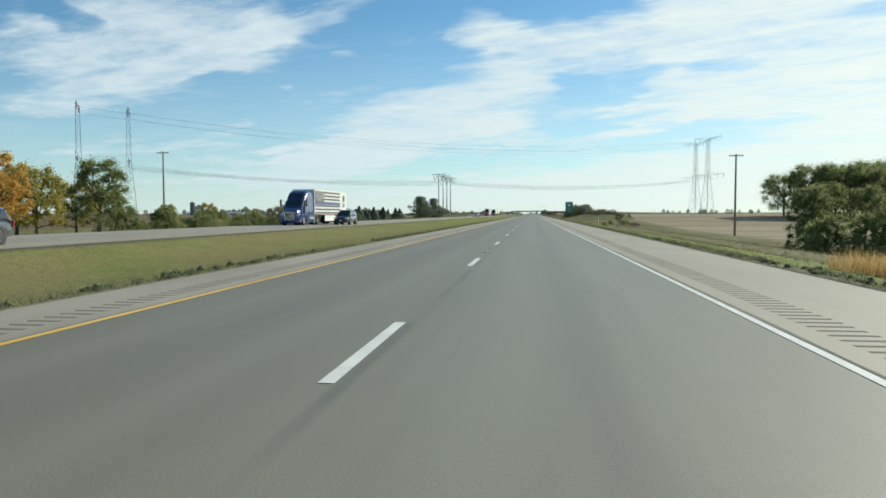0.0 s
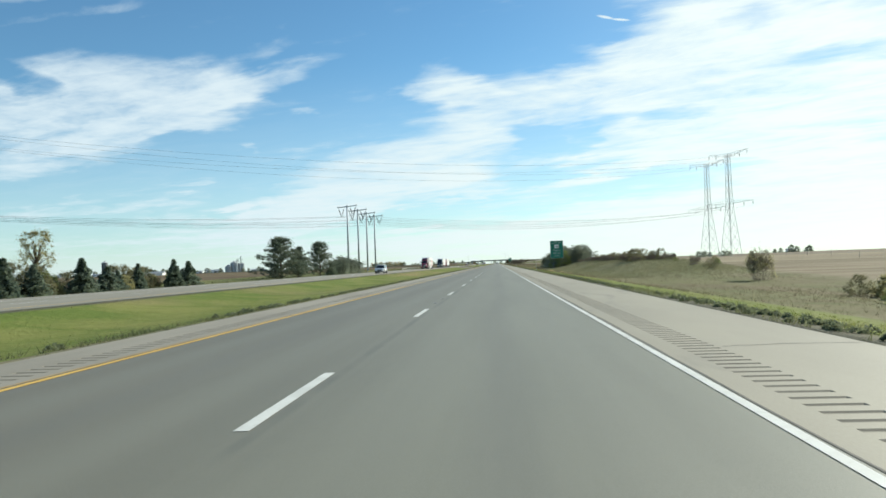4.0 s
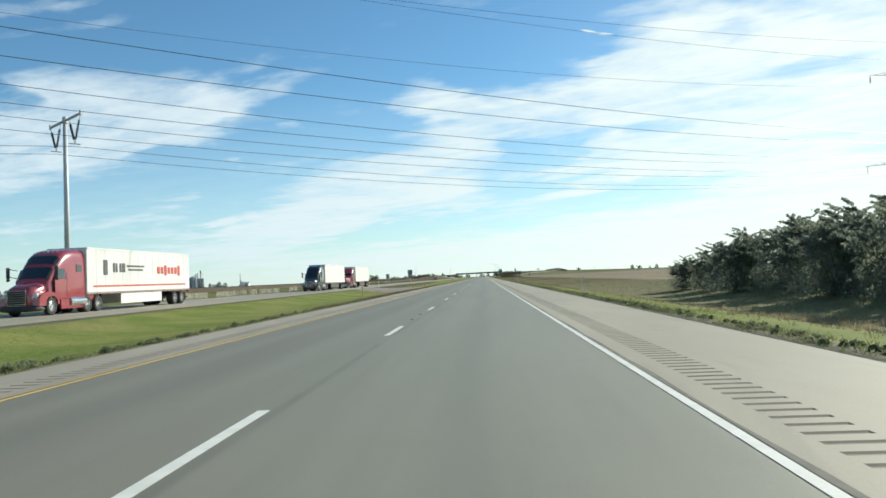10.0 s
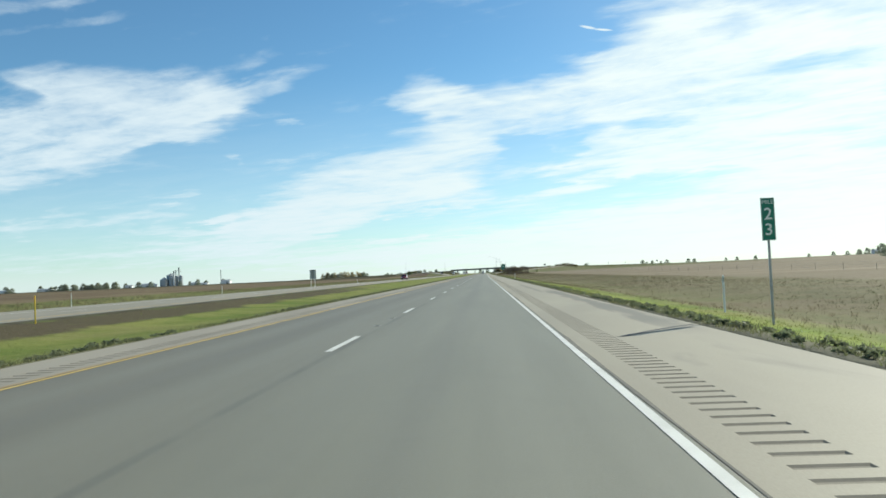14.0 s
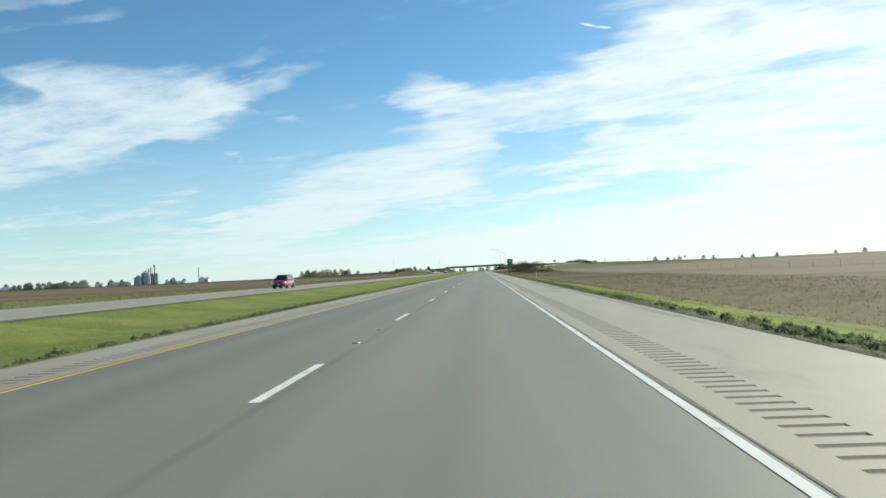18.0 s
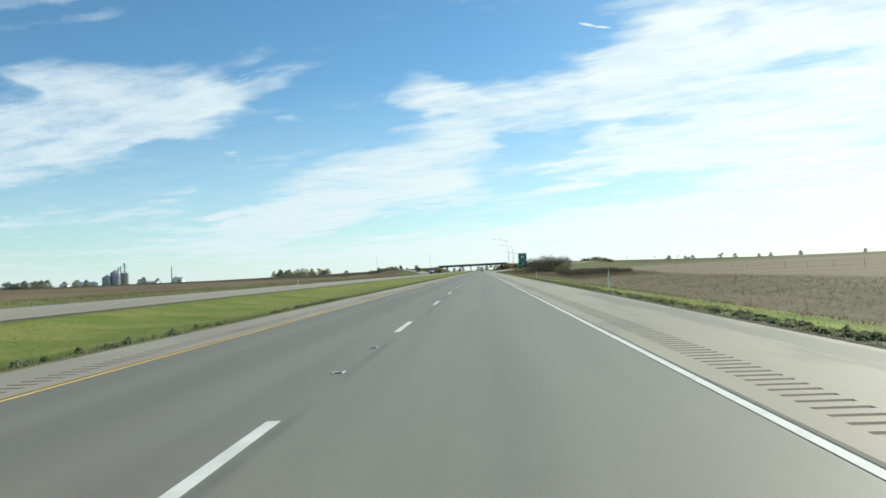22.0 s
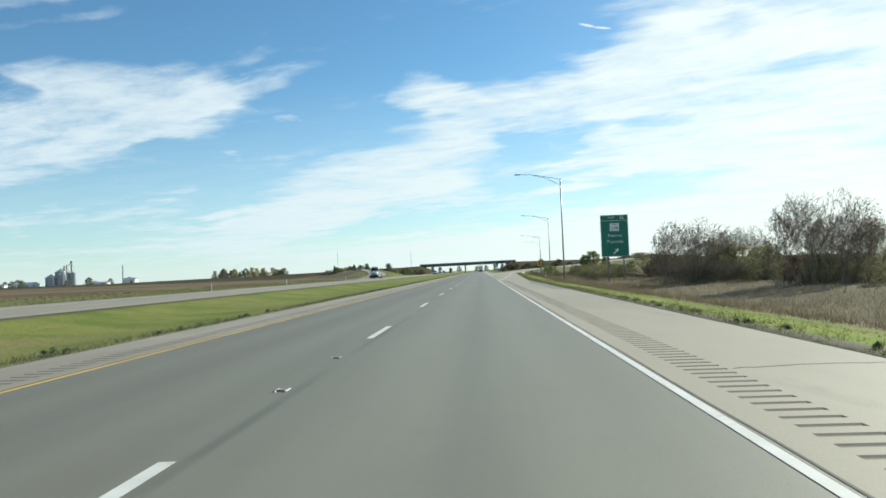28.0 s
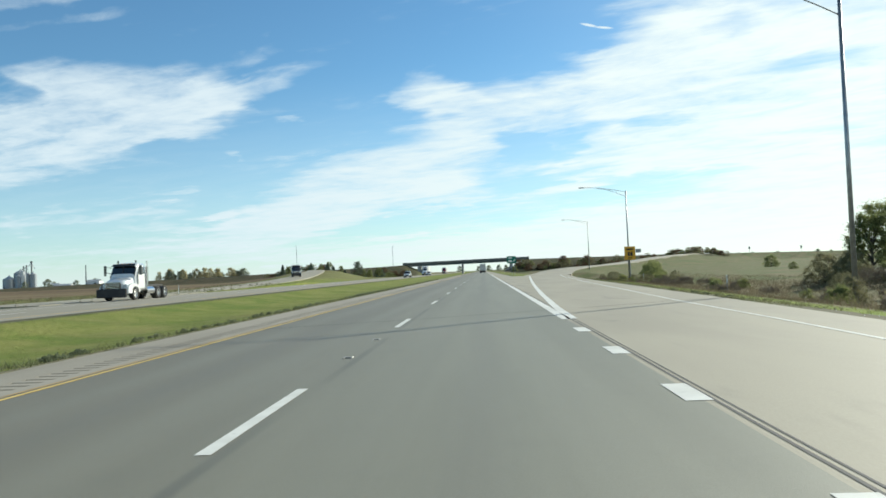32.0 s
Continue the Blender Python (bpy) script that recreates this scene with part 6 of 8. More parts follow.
def body(profile, half, rounding=0.08, shrink=0.95, slot=0, taper=0.0):
    """A body from its side outline (y, z) drawn across, with rounded flanks; taper narrows it upwards."""
    cy = sum(p[0] for p in profile) / len(profile)
    cz = sum(p[1] for p in profile) / len(profile)
    zmin, zmax = min(p[1] for p in profile), max(p[1] for p in profile)
    rings = []
    for x, k in ((-half, shrink), (-half + rounding * 0.35, 0.5 + shrink / 2), (-half + rounding, 1.0), (half - rounding, 1.0), (half - rounding * 0.35, 0.5 + shrink / 2), (half, shrink)):
        ring = []
        for y, z in profile:
            zz = cz + (z - cz) * k
            side = x * (1 - taper * (zz - zmin) / (zmax - zmin + 1e-6))
            ring.append((side, cy + (y - cy) * k, zz))
        rings.append(ring)
    return Shape().loft(rings, slot)


def wheel(parent, x, y, r, wide, out, name="wheel"):
    """A tyre with its rim; out is the side that faces away from the vehicle."""
    s = Shape()
    n = 20
    prof = [(-wide / 2, r * 0.60), (-wide / 2, r * 0.90), (-wide * 0.38, r), (wide * 0.38, r), (wide / 2, r * 0.90), (wide / 2, r * 0.60)]
    rings = [[(px, pr * math.cos(2 * math.pi * i / n), pr * math.sin(2 * math.pi * i / n)) for i in range(n)] for px, pr in prof]
    tyre = part(name, s.loft(rings, 0, False), RUBBER, parent, at=pose(x, y, r), smooth=False)
    rim = Shape()
    e = out * wide / 2
    rings = [[(px, pr * math.cos(2 * math.pi * i / n), pr * math.sin(2 * math.pi * i / n)) for i in range(n)] for px, pr in ((e * 0.9, r * 0.62), (e * 0.98, r * 0.56), (e * 0.35, r * 0.45), (e * 0.4, r * 0.2), (e * 0.85, r * 0.16), (e * 0.85, 0.001))]
    rim.loft(rings, 0, False)
    part("rim", rim, RIM, tyre)
    return tyre


def quad(pts):
    """A thin plate from four corners, 12 mm thick."""
    a, b, c, d = [Vector(p) for p in pts]
    n = (b - a).cross(c - a).normalized() * 0.006
    return Shape().loft([[p - n for p in (a, b, c, d)], [p + n for p in (a, b, c, d)]])


def hull(stations, n=28, power=4.5):
    """A rounded body drawn along y: each station is (y, half width low, half width high, z low, z high)."""
    rings = []
    for y, low, high, z0, z1 in stations:
        ring = []
        for i in range(n):
            a = 2 * math.pi * (i + 0.5) / n
            c, q = math.cos(a), math.sin(a)
            up = math.copysign(abs(q) ** (2 / power), q)
            half = low + (high - low) * (up + 1) / 2
            ring.append((half * math.copysign(abs(c) ** (2 / power), c), y, (z0 + z1) / 2 + (z1 - z0) / 2 * up))
        rings.append(ring)
    return rings


def crest(rings, first, last, reach, lift=0.012):
    """The upper strip of a hull between two stations, raised a little: a windscreen or a roof panel."""
    n = len(rings[0])
    pick = [i for i in range(n) if reach[0] <= (i + 0.5) / n <= reach[1]]
    strip = []
    for r in rings[first:last + 1]:
        strip.append([(p[0] * 0.985, p[1] - lift, p[2] + lift) for p in (r[i] for i in pick)])
    s, m = Shape(), len(pick)
    pts = [p for row in strip for p in row]
    top = len(pts)
    pts += [(x, y + 0.03, z - 0.03) for x, y, z in pts]
    fac = []
    for k in range(len(strip) - 1):
        for i in range(m - 1):
            q = (k * m + i, k * m + i + 1, (k + 1) * m + i + 1, (k + 1) * m + i)
            fac += [q, tuple(top + j for j in reversed(q))]
    return s.add(pts, fac)


def tractor(rig, paint, classic=False, daycab=False):
    """A heavy truck's tractor, front at y = 0, facing -y; returns where the trailer begins."""
    hw = 1.22
    if classic:
        nose = [(0.16, 0.60, 0.56, 0.75, 1.88), (0.30, 0.66, 0.60, 0.72, 1.95), (1.2, 0.74, 0.66, 0.72, 2.03), (2.3, 0.90, 0.80, 0.72, 2.12), (2.75, 0.98, 0.9, 0.72, 2.14)]
        cab = [(2.55, 1.05, 0.92, 0.75, 2.12), (2.72, 1.10, 0.98, 0.70, 2.38), (3.0, 1.13, 1.02, 0.66, 2.85), (3.25, 1.15, 1.05, 0.65, 3.10), (3.7, 1.18, 1.08, 0.65, 3.50), (4.2, 1.20, 1.12, 0.65, 3.80), (4.8, 1.21, 1.15, 0.65, 3.92), (6.5, 1.21, 1.16, 0.65, 3.96), (6.6, 1.19, 1.13, 0.70, 3.92)]
        glass, visor, door_y, rear = (1, 2), None, 2.95, (5.2, 6.5)
    elif daycab:
        nose = [(0.14, 0.78, 0.70, 0.72, 1.42), (0.26, 0.90, 0.80, 0.66, 1.56), (0.8, 0.98, 0.86, 0.66, 1.72), (1.5, 1.02, 0.92, 0.66, 1.92), (1.8, 1.03, 0.94, 0.66, 1.96)]
        cab = [(1.60, 1.08, 0.95, 0.75, 1.98), (1.70, 1.12, 1.00, 0.72, 2.16), (1.98, 1.15, 1.03, 0.70, 2.82), (2.15, 1.16, 1.05, 0.70, 2.98), (2.6, 1.17, 1.08, 0.70, 3.06), (3.35, 1.17, 1.08, 0.70, 3.04), (3.45, 1.14, 1.04, 0.75, 2.98)]
        glass, visor, door_y, rear = (1, 2), None, 1.98, (5.5, 6.8)
    else:
        nose = [(0.02, 0.66, 0.58, 0.62, 1.30), (0.10, 0.84, 0.70, 0.50, 1.52), (0.40, 0.96, 0.80, 0.46, 1.72), (1.0, 1.00, 0.88, 0.46, 1.90), (1.6, 1.04, 0.95, 0.46, 2.04)]
        cab = [(1.30, 1.06, 0.94, 0.60, 2.02), (1.42, 1.10, 0.98, 0.55, 2.18), (1.95, 1.17, 1.04, 0.50, 2.84), (2.15, 1.18, 1.06, 0.50, 3.05), (2.60, 1.20, 1.10, 0.50, 3.52), (3.05, 1.21, 1.13, 0.50, 3.80), (3.6, 1.22, 1.16, 0.50, 3.94), (5.9, 1.22, 1.17, 0.50, 4.02), (6.1, 1.20, 1.15, 0.55, 3.98)]
        glass, visor, door_y, rear = (1, 2), (3, 4), 1.80, (5.2, 6.5)
    hood = part("hood", Shape().loft(hull(nose)), paint, rig, smooth=True)
    rings = hull(cab, 32, 6.0)
    shell = part("cab", Shape().loft(rings), paint, rig, smooth=True)
    part("windscreen", crest(rings, *glass, (0.035, 0.465)), GLASS, rig, "dark raked windscreen", smooth=True)
    # glass black on the painted roof fairing stands in for its dark reflection
    if visor:
        part("roof_visor", crest(rings, *visor, (0.05, 0.45)), GLASS, rig, "roof fairing with its dark reflection painted in", smooth=True)
    w0 = (cab[1][0], cab[1][4])
    w1 = (cab[2][0], cab[2][4])
    if daycab or classic:
        part("sun_visor", quad([(-0.98, w1[0] - 0.24, w1[1] - 0.05), (0.98, w1[0] - 0.24, w1[1] - 0.05), (0.94, w1[0] + 0.06, w1[1] + 0.14), (-0.94, w1[0] + 0.06, w1[1] + 0.14)]), CHASSIS if daycab else paint, rig, "sun visor above the windscreen")
        part("windscreen_post", quad([(-0.03, w0[0] - 0.04, w0[1]), (0.03, w0[0] - 0.04, w0[1]), (0.03, w1[0] - 0.04, w1[1]), (-0.03, w1[0] - 0.04, w1[1])]), CHASSIS, rig)
    if daycab:
        part("front_guard", Shape().box((0, -0.16, 0.62), (2.42, 0.24, 0.70), 0, 0.10).box((-0.75, -0.22, 1.12), (0.07, 0.07, 0.5)).box((0.75, -0.22, 1.12), (0.07, 0.07, 0.5)), CHASSIS, rig, "dark steel front guard")
        part("flat_deck", Shape().box((0, 5.9, 1.14), (0.9, 4.2, 0.14), 0, 0.02), CHASSIS, rig)
        part("headboard", Shape().box((0, 3.85, 1.95), (1.9, 0.08, 1.5), 0, 0.02), CHROME, rig)
        for q in (-0.75, 0.75):
            part("roof_light", Shape().tube((q, 2.45, 3.05), (q, 2.45, 3.16), 0.05, 0.05, 8).tube((q, 2.45, 3.14), (q, 2.45, 3.24), 0.08, 0.06, 10), CHASSIS, rig, "small dark lamp on the cab roof")
    for s in (-1, 1):
        side = s * (cab[3][1] + 0.012)
        top = s * (cab[3][1] - 0.045)
        sill = w0[1] - 0.06
        head = w1[1] - 0.12 if not classic else 2.86
        door = part("door_panel", quad([(side, door_y - 0.05, 0.95), (side, door_y + 1.10, 0.95), (side, door_y + 1.10, sill), (side, door_y - 0.05, sill)]), paint, shell)
        part("door_seam", Shape().box((s * (cab[3][1] + 0.014), door_y + 1.14, 1.7), (0.014, 0.02, 1.6)), CHASSIS, shell)
        part("door_seam", Shape().box((s * (cab[3][1] + 0.014), door_y - 0.08, 1.5), (0.014, 0.02, 1.1)), CHASSIS, shell)
        part("door_handle", Shape().box((s * (cab[3][1] + 0.03), door_y + 0.98, sill - 0.16), (0.03, 0.16, 0.04), 0, 0.01), CHROME, shell)
        part("side_window", quad([(side, door_y + 0.02, sill + 0.02), (side, door_y + 1.02, sill + 0.02), (top, door_y + 1.02, head), (top, door_y + 0.32, head)]), GLASS, rig)
        if not classic and not daycab:
            part("sleeper_window", quad([(s * 1.205, 4.0, 2.55), (s * 1.205, 4.6, 2.55), (s * 1.195, 4.6, 3.0), (s * 1.195, 4.0, 3.0)]), GLASS, rig)
            part("side_skirt", body([(2.35, 0.32), (2.3, 0.9), (5.0, 0.9), (5.0, 0.32)], 0.05, 0.02, 0.99).mesh("side_skirt", [paint]), None, rig, at=pose(s * 1.14, 0, 0))
            part("cab_extender", Shape().box((s * 1.19, 6.28, 2.5), (0.03, 0.42, 2.9), 0, 0.012), CHASSIS, rig, "dark side fairing behind the cab")
        part("mirror", Shape().box((s * (hw + 0.26), w0[0] + 0.02, sill + 0.42), (0.2, 0.12, 0.66), 0, 0.05).box((s * (hw + 0.26), w0[0] + 0.02, sill + 0.0), (0.2, 0.12, 0.16), 0, 0.04).tube((s * (hw - 0.15), w0[0] + 0.25, sill + 0.1), (s * (hw + 0.26), w0[0] + 0.04, sill + 0.2), 0.022, 0.022, 6).tube((s * (hw - 0.15), w0[0] + 0.30, head - 0.05), (s * (hw + 0.26), w0[0] + 0.04, sill + 0.66), 0.022, 0.022, 6), CHROME if classic else BLACK_PAINT, rig)
        lens = hull([(0.16, 0.10, 0.08, 0.98, 1.16), (0.10, 0.17, 0.13, 0.93, 1.22), (0.32, 0.19, 0.15, 0.94, 1.28), (0.62, 0.14, 0.10, 1.0, 1.30)], 12, 3.0)
        part("headlamp", Shape().loft(lens).mesh("headlamp", [LAMP], True), None, rig, at=pose(s * 0.92, 0.02 if not classic else 0.34, 0.0 if not daycab else 0.05))
        part("fuel_tank", Shape().tube((s * 0.98, 3.3, 0.72), (s * 0.98, 5.0 if not daycab else 4.6, 0.72), 0.33, 0.33, 18), CHROME, rig)
        for y in (3.6, 4.3):
            part("tank_step", Shape().box((s * 1.26, y, 0.62), (0.12, 0.5, 0.05), 0, 0.01), CHROME, rig)
        arch = [(0.10, 0.56), (0.14, 1.02), (0.40, 1.26), (0.95, 1.38), (1.75, 1.33), (2.15, 1.12), (2.22, 0.62), (2.03, 0.62), (1.95, 0.90), (1.74, 1.07), (1.4, 1.13), (1.06, 1.07), (0.86, 0.90), (0.78, 0.56)]
        part("fender", body(arch, 0.23, 0.10, 0.95).mesh("fender", [paint]), None, rig, at=pose(s * 0.98, 0.0 if not classic else 0.25, 0))
        wheel(rig, s * 1.06, 1.4 if not classic else 1.65, 0.52, 0.30, s)
        for ya in rear:
            wheel(rig, s * 0.95, ya, 0.52, 0.55, s)
        if classic or daycab:
            yy = cab[-1][0] - 0.1 if daycab else 4.2
            part("exhaust_stack", Shape().tube((s * 1.24, yy, 1.0), (s * 1.24, yy, 3.2 if daycab else 4.05), 0.075, 0.075, 12).tube((s * 1.24, yy, 1.4), (s * 1.24, yy, 2.7), 0.11, 0.11, 12), CHROME, rig)
    gy, gw, g0, g1 = (0.10, 1.06, 0.80, 1.86) if classic else ((0.10, 1.20, 0.86, 1.46) if daycab else (0.0, 1.06, 0.62, 1.46))
    grille = part("grille", Shape().box((0, gy, (g0 + g1) / 2), (gw, 0.12, g1 - g0), 0, 0.04), CHASSIS, rig)
    for q in (-1, 1):
        part("grille_frame", Shape().box((q * gw / 2, gy - 0.05, (g0 + g1) / 2), (0.06, 0.08, g1 - g0 + 0.05), 0, 0.02), CHROME, grille)
    for z in (g0, g1):
        part("grille_frame", Shape().box((0, gy - 0.05, z), (gw + 0.05, 0.08, 0.06), 0, 0.02), CHROME, grille)
    for i in range(6):
        part("grille_bar", Shape().box((0, gy - 0.065, g0 + (i + 0.7) * (g1 - g0) / 6.6), (gw - 0.08, 0.03, 0.028)), CHROME, grille)
    if classic:
        part("bumper", Shape().box((0, 0.0, 0.56), (2.46, 0.26, 0.46), 0, 0.07), CHROME, rig, "wide polished chrome bumper")
        part("sleeper_emblem", Shape().tube((1.235, 5.4, 3.1), (1.25, 5.4, 3.1), 0.17, 0.17, 14), FLAG_DARK, rig)
    elif not daycab:
        bar = hull([(-0.02, 0.95, 0.92, 0.28, 0.60), (0.10, 1.14, 1.10, 0.26, 0.66), (0.45, 1.20, 1.17, 0.26, 0.64), (0.72, 1.20, 1.17, 0.28, 0.56)], 20, 4.0)
        part("bumper", Shape().loft(bar), paint if paint is BLUE_PAINT else CHASSIS, rig, smooth=True)
    part("chassis", Shape().box((0, 4.4, 0.78), (0.9, 6.2, 0.28)), CHASSIS, rig)
    part("fifth_wheel", Shape().box((0, 5.9 if not daycab else 6.1, 1.05), (0.9, 1.0, 0.14), 0, 0.03), CHASSIS, rig)
    ri = cab[5] if not daycab else cab[3]
    for q in (-0.6, -0.3, 0, 0.3, 0.6):
        part("marker_lamp", Shape().box((q, ri[0] - 0.05, ri[4] + 0.012), (0.08, 0.08, 0.04), 0, 0.012), SIGN_ORANGE, rig)
    return 5.0 if not classic else 5.4


def trailer(rig, start, style="plain", long=16.1):
    hw, low, top = 1.30, 1.12, 4.10
    box = part("trailer_box", Shape().box((0, start + long / 2, (low + top) / 2), (2 * hw, long, top - low), 0, 0.04), TRAILER_WHITE, rig)
    for z in (low + 0.06, top - 0.05):
        for s in (-1, 1):
            part("side_rail", Shape().box((s * (hw + 0.008), start + long / 2, z), (0.03, long - 0.1, 0.12)), CHROME if z < 2 else TRAILER_WHITE, rig)
    for s in (-1, 1):
        for k in range(1, 14):
            part("seam", Shape().box((s * (hw + 0.002), start + k * long / 14, (low + top) / 2), (0.012, 0.02, top - low - 0.3)), TRAILER_WHITE, box)
        part("rear_door", Shape().box((s * 0.62, start + long + 0.012, (low + top) / 2), (1.2, 0.03, top - low - 0.2), 0, 0.01), TRAILER_WHITE, rig)
        part("door_bar", Shape().tube((s * 0.35, start + long + 0.05, low + 0.15), (s * 0.35, start + long + 0.05, top - 0.2), 0.02, 0.02, 6), CHROME, rig)
        part("tail_lamp", Shape().box((s * 1.1, start + long + 0.03, low - 0.06), (0.25, 0.05, 0.1)), RED_LAMP, rig)
        part("landing_leg", Shape().box((s * 0.75, start + 2.6, 0.72), (0.12, 0.12, 0.8)), CHASSIS, rig)
        part("side_skirt", Shape().box((s * (hw - 0.06), start + 7.6, 0.74), (0.03, 6.4, 0.72), 0, 0.01), TRAILER_WHITE if style != "plain" else CHASSIS, rig)
        for ya in (long - 2.9, long - 1.55):
            wheel(rig, s * 1.0, start + ya, 0.51, 0.55, s)
        part("mud_flap", Shape().box((s * 0.95, start + long - 0.85, 0.6), (0.6, 0.02, 0.65)), CHASSIS, rig)
    for s in (-1, 1):
        tape = Shape()
        for k in range(18):
            tape.box((s * (hw + 0.026), start + 0.6 + k * 0.88, low + 0.07), (0.006, 0.42, 0.05))
        part("marker_tape", tape, PRINT_RED, box, "dashes of red reflective tape")
    part("bogie", Shape().box((0, start + long - 2.2, 0.85), (1.1, 3.4, 0.4)), CHASSIS, rig)
    part("underride_bar", Shape().box((0, start + long - 0.1, 0.55), (2.2, 0.1, 0.12)).box((-0.6, start + long - 0.1, 0.85), (0.08, 0.08, 0.55)).box((0.6, start + long - 0.1, 0.85), (0.08, 0.08, 0.55)), CHASSIS, rig)
    x = hw + 0.026
    if style == "flag":
        high = top - low - 0.34
        z0 = low + 0.17
        row = high / 13
        a, b = start + 0.2, start + 11.2
        cut = start + 3.9
        part("canton", Shape().box((x, (a + cut) / 2, z0 + 10 * row), (0.012, cut - a, 6 * row)), FLAG_DARK, box)
        stars = Shape()
        for i in range(9):
            for j in range(11):
                if (i + j) % 2 == 0:
                    cy, cz = a + (cut - a) * (j + 1) / 12, z0 + 7 * row + 6 * row * (i + 1) / 10
                    pts = [(x + 0.009, cy + (0.11 if k % 2 == 0 else 0.045) * math.sin(k * math.pi / 5), cz + (0.11 if k % 2 == 0 else 0.045) * math.cos(k * math.pi / 5)) for k in range(10)]
                    stars.add(pts, [tuple(range(10))])
        part("stars", stars, TRAILER_WHITE, box)
        for k in range(0, 13, 2):
            y0 = cut if k >= 7 else a
            part("stripe", Shape().box((x, (y0 + b) / 2, z0 + (k + 0.5) * row), (0.012, b - y0, row * 0.96)), FLAG_DARK, box)
        part("stripe", Shape().box((x, (a + b) / 2, z0 + 5.9 * row), (0.016, b - a, row * 1.4)), FLAG_BLUE, box)
        part("badge", Shape().box((x, start + 13.0, 2.9), (0.012, 0.9, 1.5)), FLAG_DARK, box)
        part("badge_bar", Shape().box((x + 0.008, start + 13.0, 2.7), (0.012, 0.62, 0.45)), TRAILER_WHITE, box)
    elif style == "red_print":
        part("print_stripe", Shape().box((x, start + 8, 1.62), (0.012, 14.5, 0.10)), PRINT_RED, box)
        part("print_block", Shape().box((x, start + 2.3, 2.85), (0.012, 0.5, 1.0)), FLAG_DARK, box)
        for y0, wide, high in ((3.4, 0.22, 0.62), (3.75, 0.22, 0.62), (4.3, 0.22, 0.62), (4.75, 0.4, 0.62)):
            part("print_bar", Shape().box((x, start + y0, 2.85), (0.012, wide, high)), FLAG_DARK, box)
        for k in range(7):
            part("print_bar", Shape().box((x, start + 10.2 + 0.62 * k, 2.72), (0.012, 0.40, 0.78 if k in (2, 6) else 0.52)), PRINT_RED, box)
        for z, wide in ((2.98, 2.6), (2.72, 2.2)):
            part("print_bar", Shape().box((x, start + 6.5, z), (0.012, wide, 0.12)), FLAG_DARK, box)


def semi(x, y, paint, label, style="plain", classic=False, turned=0, long=16.1):
    rig = thing("semi_truck", (x, y, 0, 0, 0, turned), label, "truck", "trucks on the highway")
    trailer(rig, tractor(rig, paint, classic), style, long)
    return rig


semi(-24.9, 68.9, BLUE_PAINT, "blue semi truck with a striped flag painted on its white trailer", "flag", long=14.6)
semi(-24.2, 398.5, RED_PAINT, "dark red semi truck with a white trailer and red print", "red_print")
semi(-24.2, 468.0, BLACK_PAINT, "black semi truck pulling a plain white trailer")
semi(-24.2, 495.0, BRIGHT_RED, "red long-nosed semi truck with chrome and a white trailer", "plain", True)
semi(1.9, 1520.0, GREY_PAINT, "grey semi truck driving ahead in the lane", "plain", False, 180)
semi(-24.2, 1500.0, WHITE_PAINT, "white semi truck coming from under the overpass")
semi(-24.2, 1660.0, RED_PAINT, "dark red semi truck beyond the overpass", "red_print")

bob = thing("bobtail_truck", (-27.2, 1230.5, 0), "white day-cab tractor truck driving without a trailer", "truck")
tractor(bob, WHITE_PAINT, daycab=True)


